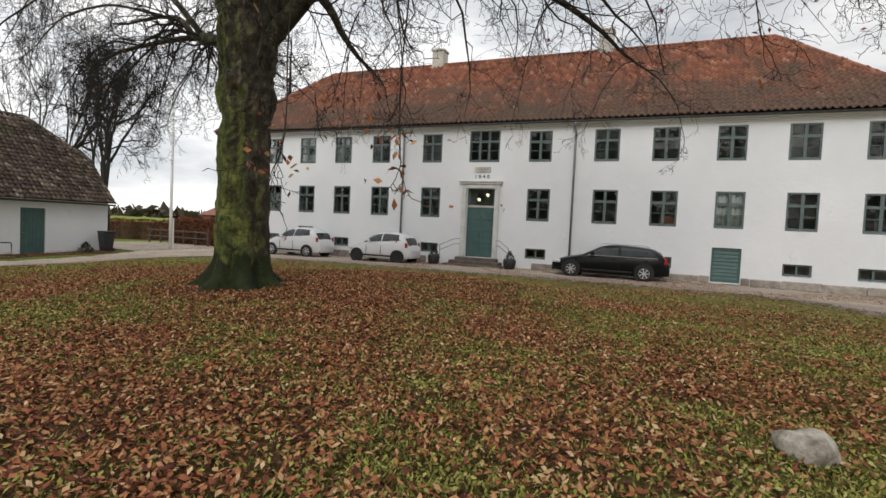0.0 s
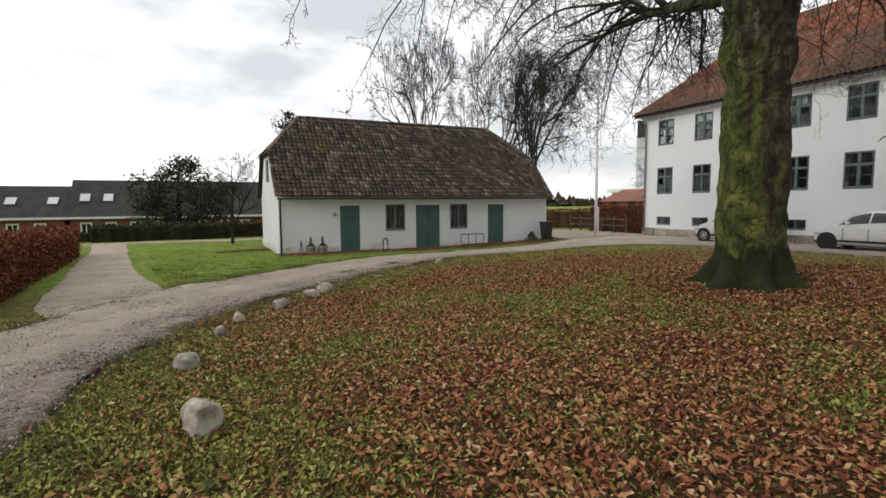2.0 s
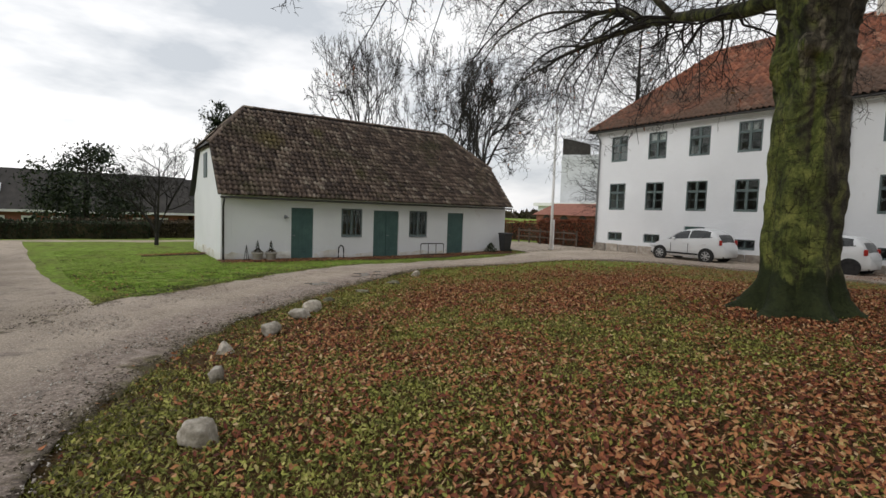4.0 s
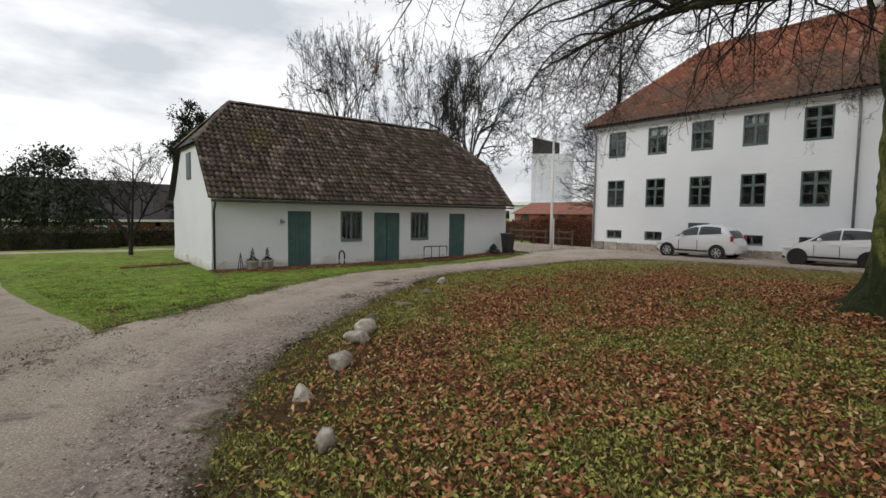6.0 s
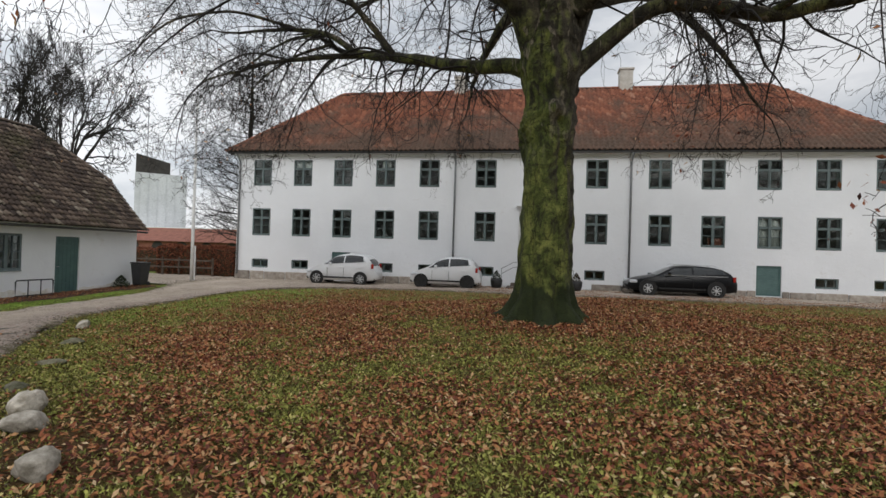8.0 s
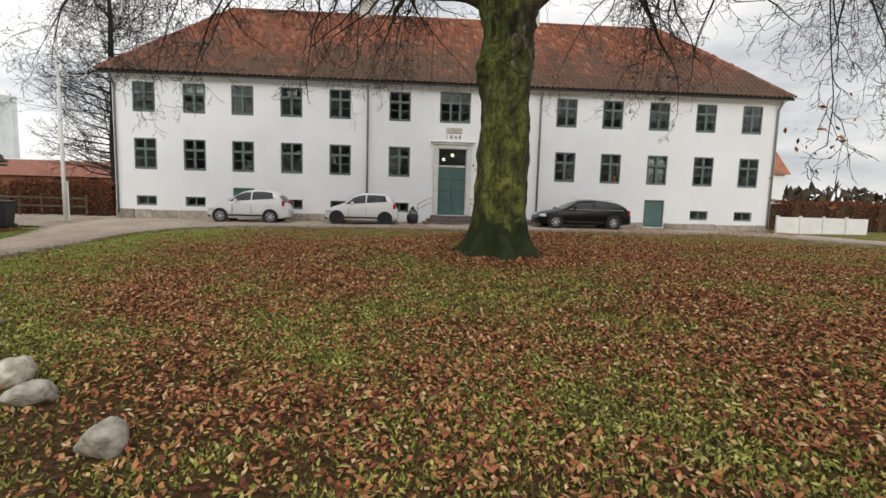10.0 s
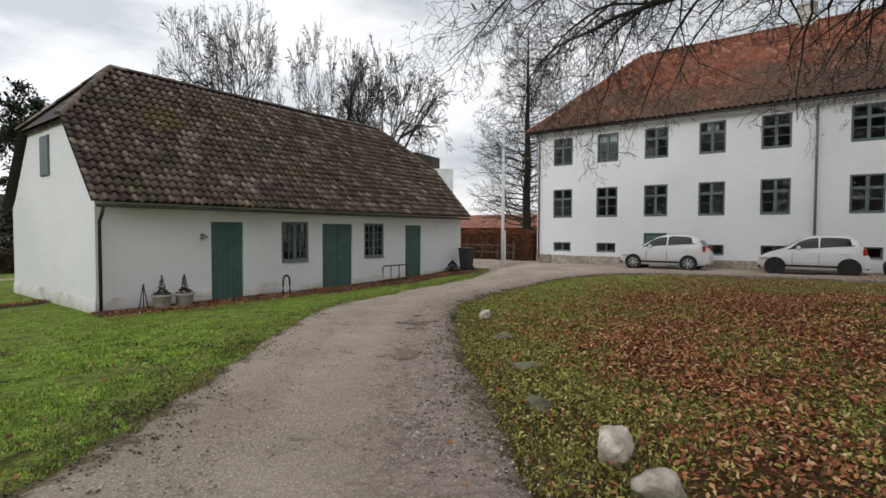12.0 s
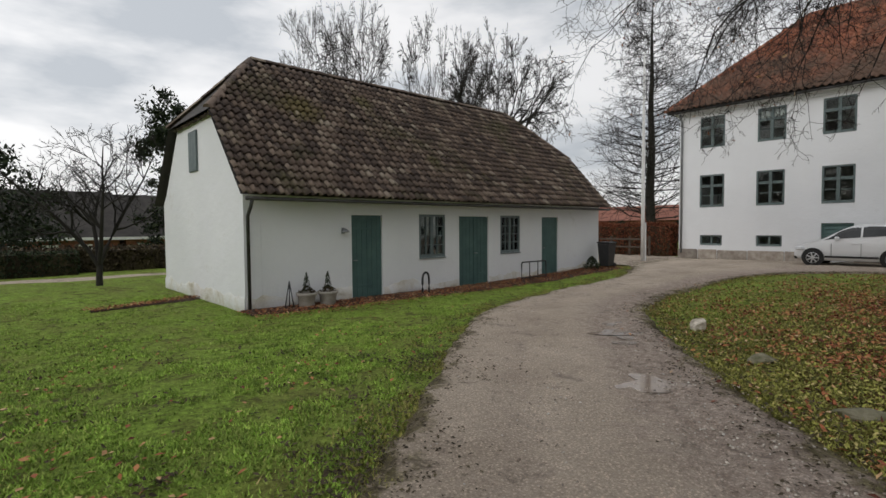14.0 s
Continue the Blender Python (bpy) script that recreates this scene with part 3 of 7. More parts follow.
gx, gy = axis(-46, 24, 0.5, 1400), axis(-18, 40, 0.5, 1400)
GX, GY = np.meshgrid(gx, gy, indexing="ij")
GZ = land(GX, GY) + 0.01 * fuzz(GX, GY, 0.6, 5)
nx, ny = GX.shape
gi = (np.arange(nx - 1)[:, None] * ny + np.arange(ny - 1)[None]).ravel()
ground = new("ground", soup("ground", np.stack([GX, GY, GZ], -1).reshape(-1, 3), np.stack([gi, gi + ny, gi + ny + 1, gi + 1], 1), M_GROUND, True))
tagged(ground, "lawn turf strewn with fallen beech leaves", "ground", kind="structure")
road = tagged(strip("road", INNER, OUTER, 900, 33, 0.055, M_GRAVEL, 11), "worn grey gravel drive with wet tracks", "road", kind="structure")
PATH_A = [(-14.9, -3.9), (-16.5, -4.0), (-20, -4.75), (-25, -5.55), (-29.6, -6.1), (-36.8, -7.0)]
PATH_B = [(-13.4, -5.3), (-15.5, -6.1), (-19.2, -6.45), (-25, -7.2), (-30, -7.6), (-36.8, -8.6)]
tagged(strip("pavement", PATH_B, PATH_A, 160, 9, 0.05, M_PATH, 23, 0.4), "gravel side path along the hedge", "path", kind="structure")

tagged(strip("pavement", [(-36.6, -22), (-36.4, -8), (-36.2, 4), (-36.4, 14)], [(-37.9, -22), (-37.8, -8), (-37.7, 4), (-37.8, 14)], 80, 5, 0.04, M_PATH, 31, 0.3), "narrow grey footpath behind the lawn", "path", kind="structure")

tagged(strip("pavement", [(-24.3, 14.2), (-24.3, 17.5), (-24.3, 21.4)], [(-33, 14.6), (-33, 17.5), (-33, 21.4)], 60, 33, 0.045, M_PATH, 37, 0.5), "gravel yard beside the outbuilding", "yard", kind="structure")


# ---------- walls with openings ----------
def wall_shape(u0, u1, z0, z1, holes, depth):
    """A wall in the plane y=0 (outside towards -y), depth thick, with holes (u0, u1, z0, z1) through it."""
    us = sorted({u0, u1, *[h[0] for h in holes], *[h[1] for h in holes]})
    zs = sorted({z0, z1, *[h[2] for h in holes], *[h[3] for h in holes]})
    s = Shape()
    for a, b in zip(us, us[1:]):
        for c, d in zip(zs, zs[1:]):
            if any(h[0] <= (a + b) / 2 <= h[1] and h[2] <= (c + d) / 2 <= h[3] for h in holes):
                continue
            s.quad((a, 0, c), (b, 0, c), (b, 0, d), (a, 0, d))
            s.quad((b, depth, c), (a, depth, c), (a, depth, d), (b, depth, d))
    for a, b, c, d in holes:
        s.quad((a, 0, c), (a, 0, d), (a, depth, d), (a, depth, c))
        s.quad((b, 0, d), (b, 0, c), (b, depth, c), (b, depth, d))
        s.quad((a, 0, d), (b, 0, d), (b, depth, d), (a, depth, d))
        s.quad((b, 0, c), (a, 0, c), (a, depth, c), (b, depth, c))
    s.quad((u0, 0, z1), (u1, 0, z1), (u1, depth, z1), (u0, depth, z1))
    s.quad((u0, 0, z0), (u0, 0, z1), (u0, depth, z1), (u0, depth, z0))
    s.quad((u1, 0, z1), (u1, 0, z0), (u1, depth, z0), (u1, depth, z1))
    return s


# ---------- windows ----------
MESHES = {}


def shared(key, make):
    if key not in MESHES:
        MESHES[key] = make()
    return MESHES[key]


def add_window(house, m, w, h, cols, rows, material, bar=0.03, post=0.075, sill=None, label=""):
    """A wooden window in an opening; m puts its bottom middle, looking out along -y. rows: heights of the pane rows as shares."""
    key = (round(w, 2), round(h, 2), cols, tuple(rows), material.name)

    def frame_mesh():
        s = Shape()
        s.box(-w / 2, -w / 2 + 0.07, -0.04, 0.05, 0, h).box(w / 2 - 0.07, w / 2, -0.04, 0.05, 0, h)
        s.box(-w / 2 + 0.07, w / 2 - 0.07, -0.04, 0.05, 0, 0.08).box(-w / 2 + 0.07, w / 2 - 0.07, -0.04, 0.05, h - 0.07, h)
        return s.mesh("window", material, 0.006)
    win = part("window", shared(("f",) + key, frame_mesh), material, house, label, at=m)
    x0, x1, z0, z1 = -w / 2 + 0.07, w / 2 - 0.07, 0.08, h - 0.07
    z = z0
    edges = [z0]
    for r in rows:
        z += (z1 - z0) * r
        edges.append(z)

    def bars():
        s = Shape()
        for c in range(1, cols):
            x = x0 + (x1 - x0) * c / cols
            t = post if (cols in (2, 3) or c == cols // 2) else bar
            s.box(x - t / 2, x + t / 2, -0.03, 0.04, z0, z1)
        for i, e in enumerate(edges[1:-1]):
            t = post if (len(rows) == 3 and i == 1) else bar
            for c in range(cols):
                ta = 0.0 if c == 0 else (post if (cols in (2, 3) or c == cols // 2) else bar) / 2
                tb = 0.0 if c == cols - 1 else (post if (cols in (2, 3) or c + 1 == cols // 2) else bar) / 2
                s.box(x0 + (x1 - x0) * c / cols + ta, x0 + (x1 - x0) * (c + 1) / cols - tb, -0.026, 0.036, e - t / 2, e + t / 2)
        return s.mesh("casement", material, 0.004)
    part("casement", shared(("b",) + key, bars), material, win)
    for i in range(len(rows)):
        for c in range(cols):
            pw, ph = (x1 - x0) / cols, edges[i + 1] - edges[i]
            me = shared(("p", round(pw, 3), round(ph, 3)), lambda: Shape().box(-pw / 2, pw / 2, 0.004, 0.010, -ph / 2, ph / 2).mesh("pane", M_GLASS))
            p = part("pane", me, M_GLASS, win, at=pose(x0 + pw * (c + 0.5), 0, (edges[i] + edges[i + 1]) / 2, 0.9 * math.sin(7 * c + 3 * i + m[0][3] * 5), 0, 1.1 * math.cos(5 * i + 11 * c + m[0][3] * 9)))
            p.visible_shadow = False
    if sill is not None:
        part("window_sill", shared(("s",) + key, lambda: Shape().box(-w / 2 + 0.004, w / 2 - 0.004, -sill, 0.04, -0.03, -0.002).mesh("window_sill", material, 0.006)), material, win)
    return win


# ---------- pantiled slopes ----------
def pantile(width, length, lift, high=1.0):
    """Verts and faces of one S-shaped roof tile: u across, v up the slope, w outwards."""
    us = np.linspace(0, 1, 6)
    prof = np.array([0.012, 0.055, 0.062, 0.014, -0.006, 0.012]) * high
    v, f = [], []
    for vv, up in ((0.0, lift), (1.0, 0.0)):
        for u, p in zip(us, prof):
            v.append((u * width, vv * length * 1.1, p + up + 0.02))
    for u, p in zip(us, prof):
        v.append((u * width, 0.0, p + lift - 0.012))
    for i in range(5):
        f.append((i, i + 1, 7 + i, 6 + i))
        f.append((12 + i, 13 + i, i + 1, i))
    return v, f


def tile_places(origin, udir, vdir, length, bounds, du, dv, seed):
    """4 x 4 places of the tiles on a slope; bounds(s) gives the u range at share s of the way up."""
    r = np.random.default_rng(seed)
    u, v = np.array(udir, float), np.array(vdir, float)
    v /= np.linalg.norm(v)
    w = np.cross(u, v)
    o = np.array(origin, float)
    out = []
    for j in range(int(length / dv)):
        lo, hi = bounds((j + 0.5) * dv / length)
        for i in range(int(math.floor(lo / du)), int(math.ceil(hi / du))):
            c = (i + 0.5) * du
            if not lo <= c <= hi:
                continue
            m = np.eye(4)
            a = r.normal(0, 0.02)
            m[:3, 0], m[:3, 1], m[:3, 2] = u * math.cos(a) + v * math.sin(a), v * math.cos(a) - u * math.sin(a), w
            sag = 0.012 * math.sin(i * 0.13 + j * 0.3) + r.normal(0, 0.005)
            m[:3, 3] = o + u * i * du + v * (j * dv + r.normal(0, 0.007)) + w * sag
            out.append(m)
    return np.array(out)


def ridge_tiles(parent, a, b, material, size=0.13, step=0.38):
    a, b = Vector(a), Vector(b)
    n = max(1, int((b - a).length / step))
    turn = (b - a).to_track_quat("Y", "Z").to_matrix().to_4x4()

    def make():
        s = Shape()
        for k, (r, y) in enumerate(((size * 1.08, 0.0), (size * 0.95, step * 1.12))):
            s.v += [(r * math.cos(math.pi * i / 6), y, r * 0.8 * math.sin(math.pi * i / 6)) for i in range(7)]
        s.f += [(i + 1, i, i + 7, i + 8) for i in range(6)] + [(0, 1, 2, 3, 4, 5, 6)]
        return s.mesh("ridge_tile", material)
    me = shared(("ridge", material.name, size), make)
    for i in range(n):
        part("ridge_tile", me, material, parent, at=Matrix.Translation(a + (b - a) * (i / n)) @ turn)


# ---------- the white manor ----------
FY, X0, X1, BACK = 20.5, -25.35, 7.7, 31.0
EAVE_Z, RIDGE_Z, RIDGE_Y = 6.08, 10.85, 25.75
manor = thing("manor_house", "long white limewashed manor with red pantiled hipped roof", "house", (-8.8, 25.5, -0.75), world=True)
BAYS = [-23.9, -21.58, -19.28, -16.94, -14.59, -11.68, -6.25, -3.32, -0.96, 1.47, 3.91, 6.32]
UPPER = [-23.9, -21.56, -19.28, -16.95, -14.6, -11.69, -6.27, -3.36, -1.0, 1.41, 3.85, 6.28]
CELLAR = [-23.92, -21.6, -16.9, -14.58, -11.65, -6.27, -3.34, -1.0, 3.88, 6.25]
WW, G0, G1, U0, U1 = 1.05, 1.6, 3.05, 4.32, 5.69
DOOR = (-9.72, -8.34, -0.27, 3.02)
HATCH = [(-19.79, -18.76, -0.6, 0.79), (0.94, 2.0, -0.6, 0.79)]
holes = [(c - WW / 2, c + WW / 2, G0, G1) for c in BAYS] + [(c - WW / 2, c + WW / 2, U0, U1) for c in UPPER]
holes += [(c - 0.48, c + 0.48, -0.17, 0.29) for c in CELLAR] + [(-9.72, -8.2, 4.32, 5.78), DOOR] + HATCH
front = wall_shape(X0, X1, -1.3, EAVE_Z - 0.05, holes, 0.42)
front.v = [(x, FY + y, z) for x, y, z in front.v]
part("front_wall", front, M_WALL, manor)
part("end_wall", Shape().box(X0, X0 + 0.42, FY + 0.422, BACK, -1.3, EAVE_Z - 0.05), M_WALL, manor)
part("end_wall", Shape().box(X1 - 0.42, X1, FY + 0.422, BACK, -1.3, EAVE_Z - 0.05), M_WALL, manor)
part("back_wall", Shape().box(X0 + 0.42, X1 - 0.42, BACK - 0.42, BACK, -1.3, EAVE_Z - 0.05), M_WALL, manor)
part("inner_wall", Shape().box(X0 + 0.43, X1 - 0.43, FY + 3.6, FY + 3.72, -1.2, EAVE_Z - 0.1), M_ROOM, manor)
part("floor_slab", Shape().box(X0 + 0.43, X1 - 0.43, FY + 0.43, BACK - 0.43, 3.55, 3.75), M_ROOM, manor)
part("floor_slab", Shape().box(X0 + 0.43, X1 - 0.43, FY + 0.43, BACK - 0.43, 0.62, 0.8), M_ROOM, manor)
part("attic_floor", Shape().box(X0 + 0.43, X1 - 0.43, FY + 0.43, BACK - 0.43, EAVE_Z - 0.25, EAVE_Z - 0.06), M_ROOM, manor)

# cornice: three stepped bands under the eaves
for z0, z1, out in ((5.80, 5.87, 0.05), (5.872, 5.95, 0.12), (5.952, 6.03, 0.2)):
    part("cornice", Shape().box(X0 - out, X1 + out, FY - out, FY - 0.003, z0, z1), M_WALL, manor, "moulded cornice, limewashed and weathered", bevel=0.012)
for xe, sgn in ((X0, -1), (X1, 1)):
    part("cornice", Shape().box(min(xe, xe + sgn * 0.14), max(xe, xe + sgn * 0.14), FY, BACK, 5.86, 6.03), M_WALL, manor, bevel=0.012)

# roof
EY, EX0, EX1, HX0, HX1 = 20.08, -25.85, 8.15, -21.45, 3.45
part("roof_deck", Shape().add([(EX0, EY, 6.06), (EX1, EY, 6.06), (EX1, 31.4, 6.06), (EX0, 31.4, 6.06), (HX0, RIDGE_Y, RIDGE_Z), (HX1, RIDGE_Y, RIDGE_Z)],
     [(0, 1, 5, 4), (1, 2, 5), (2, 3, 4, 5), (3, 0, 4), (3, 2, 1, 0)]), M_SLATE, manor)
slope = np.array([0, RIDGE_Y - EY, RIDGE_Z - 6.06])
slen = float(np.linalg.norm(slope))
tv, tf = pantile(0.25, 0.33, 0.026, 1.35)
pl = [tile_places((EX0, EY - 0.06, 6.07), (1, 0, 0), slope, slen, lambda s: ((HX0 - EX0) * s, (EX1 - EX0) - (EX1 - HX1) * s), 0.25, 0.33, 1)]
for ex, hx, ud in ((EX0, HX0, (0, -1, 0)), (EX1, HX1, (0, 1, 0))):
    o = (ex, 31.4, 6.07) if ud[1] < 0 else (ex, EY, 6.07)
    vd = np.array([hx - ex, 0, RIDGE_Z - 6.06])
    pl.append(tile_places(o, ud, vd, float(np.linalg.norm(vd)), lambda s: (5.66 * s, 11.32 - 5.66 * s), 0.25, 0.33, 2))
rv, rf = repeat(tv, tf, np.concatenate(pl))
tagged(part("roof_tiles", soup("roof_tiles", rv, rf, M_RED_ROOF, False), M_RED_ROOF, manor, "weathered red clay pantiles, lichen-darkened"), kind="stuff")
ridge_tiles(manor, (HX0, RIDGE_Y, RIDGE_Z + 0.02), (HX1, RIDGE_Y, RIDGE_Z + 0.02), M_RED_RIDGE)
ridge_tiles(manor, (EX0, EY, 6.1), (HX0, RIDGE_Y, RIDGE_Z + 0.02), M_RED_RIDGE)
ridge_tiles(manor, (EX1, EY, 6.1), (HX1, RIDGE_Y, RIDGE_Z + 0.02), M_RED_RIDGE)
for cx, top in ((-13.85, 11.75), (-4.2, 11.95)):
    ch = part("chimney", Shape().box(cx - 0.36, cx + 0.36, RIDGE_Y - 0.36, RIDGE_Y + 0.36, RIDGE_Z - 0.5, top - 0.12), M_SANDSTONE, manor, "pale plastered chimney stack", bevel=0.02)
    part("chimney_cap", Shape().box(cx - 0.42, cx + 0.42, RIDGE_Y - 0.42, RIDGE_Y + 0.42, top - 0.118, top), M_SANDSTONE, ch, bevel=0.02)

# windows
R3 = (0.33, 0.33, 0.34)
for c in BAYS:
    add_window(manor, pose(c, FY + 0.045, G0), WW, G1 - G0, 2, R3, M_FRAME, post=0.12, sill=0.06)
for c in UPPER:
    add_window(manor, pose(c, FY + 0.045, U0), WW, U1 - U0, 2, R3, M_FRAME, post=0.12, sill=0.06)
add_window(manor, pose(-8.96, FY + 0.045, 4.32), 1.52, 1.46, 3, R3, M_FRAME, post=0.11, sill=0.06)
for c in CELLAR:
    add_window(manor, pose(c, FY + 0.12, -0.17), 0.96, 0.46, 2, (1.0,), M_FRAME, sill=0.12)

# gutter and downpipes
part("gutter", Shape().tube([(EX0 + 0.1, EY - 0.02, 6.0), (EX1 - 0.1, EY - 0.02, 6.0)], 0.045, 10), M_GUTTER, manor, "dark half-round zinc gutter", smooth=True)
for x in (-25.22, -13.25, -4.7, 7.57):
    part("downpipe", Shape().tube([(x, EY, 5.97), (x, EY + 0.06, 5.86), (x, FY - 0.09, 5.55), (x, FY - 0.09, 5.3), (x, FY - 0.09, -0.55)], 0.05, 10), M_ZINC, manor, "grey zinc downpipe", smooth=True)

# ---------- the small white outbuilding ----------
HX, HY0, HY1, HB = -25.52, -0.2, 13.55, -31.75
HE, HR, HM = 1.47, 5.27, -28.66
cottage = thing("outbuilding", "low white limewashed outbuilding with brown pantiled half-hipped roof", "house", (-28.6, 6.6, -1.0), world=True)
turn90 = pose(HX, 0, 0, 0, 0, 90)
HOUSE_DOORS = [(2.39, 3.29, -1.02, 1.065), (6.0, 7.25, -1.0, 1.065), (9.93, 10.87, -0.92, 1.068)]
HOUSE_WINS = [(4.5, 5.46), (7.80, 8.765)]
hh = HOUSE_DOORS + [(a, b, -0.07, 1.105) for a, b in HOUSE_WINS]
fw = wall_shape(HY0 + 0.358, HY1 - 0.358, -1.4, HE + 0.1, hh, 0.36)
fw.v = [tuple(turn90 @ Vector(p)) for p in fw.v]
part("front_wall", fw, M_WALL, cottage)


def gable(y, out):
    """A half-hipped gable wall at y, 0.36 thick inwards; out is -1 or 1."""
    outline = [(HX - 0.362, -1.4), (HX - 0.362, HE + 0.25), (-27.15, 3.42), (-30.1, 3.42), (HB + 0.3, HE + 0.25), (HB, HE), (HB, -1.4)]
    outline[0:2] = [(HX, -1.4), (HX, HE)] if out else outline[0:2]
    s = Shape()
    n = len(outline)
    a = [(x, y, z) for x, z in outline]
    b = [(x, y - out * 0.36, z) for x, z in outline]
    s.add(a + b, [tuple(range(n)), tuple(reversed(range(n, 2 * n)))] + [(i, (i + 1) % n, n + (i + 1) % n, n + i) for i in range(n)])
    return s


part("gable_wall", gable(HY0 - 0.004, -1), M_WALL, cottage)
part("gable_wall", gable(HY1 + 0.004, 1), M_WALL, cottage)
part("back_wall", Shape().box(HB, HB + 0.36, HY0 + 0.36, HY1 - 0.36, -1.4, HE), M_WALL, cottage)
part("inner_wall", Shape().box(-28.6, -28.5, HY0 + 0.4, HY1 - 0.4, -1.3, HE), M_ROOM, cottage)
part("loft_floor", Shape().box(HB + 0.37, HX - 0.37, HY0 + 0.37, HY1 - 0.37, HE - 0.1, HE), M_ROOM, cottage)

# roof planes
FE, RE, HIPZ = HX + 0.36, HB - 0.36, 3.46
hip_s = (HIPZ - (HE - 0.02)) / (HR - (HE - 0.02))
ya, yb, ra, rb = HY0 - 0.18, HY1 + 0.18, 1.27, 11.7
fx = FE + (HM - FE) * hip_s
bx = RE + (HM - RE) * hip_s
ev = HE - 0.02
part("roof_deck", Shape().add([(FE, ya, ev), (FE, yb, ev), (fx, yb, HIPZ), (HM, rb, HR), (HM, ra, HR), (fx, ya, HIPZ), (RE, ya, ev), (RE, yb, ev), (bx, yb, HIPZ), (bx, ya, HIPZ)],
     [(0, 1, 2, 3, 4, 5), (7, 6, 9, 4, 3, 8), (5, 4, 9), (2, 8, 3)]), M_SLATE, cottage)
up = np.array([HM - FE, 0, HR - ev])
ulen = float(np.linalg.norm(up))


def front_bounds(s):
    if s < hip_s:
        return (0.0, yb - ya)
    k = (s - hip_s) / (1 - hip_s)
    return ((ra - ya) * k, (yb - ya) - (yb - rb) * k)


tv2, tf2 = pantile(0.195, 0.24, 0.062, 1.15)
house_tiles = tile_places((FE + 0.06, ya, ev - 0.03), (0, 1, 0), up, ulen, front_bounds, 0.195, 0.24, 3)
for yy, rr_, ud, ux in ((ya, ra, (-1, 0, 0), fx), (yb, rb, (1, 0, 0), bx)):
    vd = np.array([0, rr_ - yy, HR - HIPZ])
    wide = abs(fx - bx)
    house_hip = tile_places((ux, yy, HIPZ), ud, vd, float(np.linalg.norm(vd)), lambda s: (wide / 2 * s, wide - wide / 2 * s), 0.195, 0.24, 4)
    house_tiles = np.concatenate([house_tiles, house_hip])
ridge_tiles(cottage, (HM, ra, HR + 0.02), (HM, rb, HR + 0.02), M_BROWN_TILE, 0.11)
ridge_tiles(cottage, (fx, ya, HIPZ + 0.03), (HM, ra, HR + 0.02), M_BROWN_TILE, 0.10)
ridge_tiles(cottage, (bx, ya, HIPZ + 0.03), (HM, ra, HR + 0.02), M_BROWN_TILE, 0.10)
ridge_tiles(cottage, (fx, yb, HIPZ + 0.03), (HM, rb, HR + 0.02), M_BROWN_TILE, 0.10)

for a, b in HOUSE_WINS:
    add_window(cottage, pose(HX - 0.05, (a + b) / 2, -0.07, 0, 0, 90), b - a, 1.175, 4, (0.25, 0.25, 0.25, 0.25), M_HOUSE_FRAME, bar=0.024, post=0.10, sill=0.09)


# ---------- trees ----------
def unit(v):
    return v / (np.linalg.norm(v) + 1e-9)


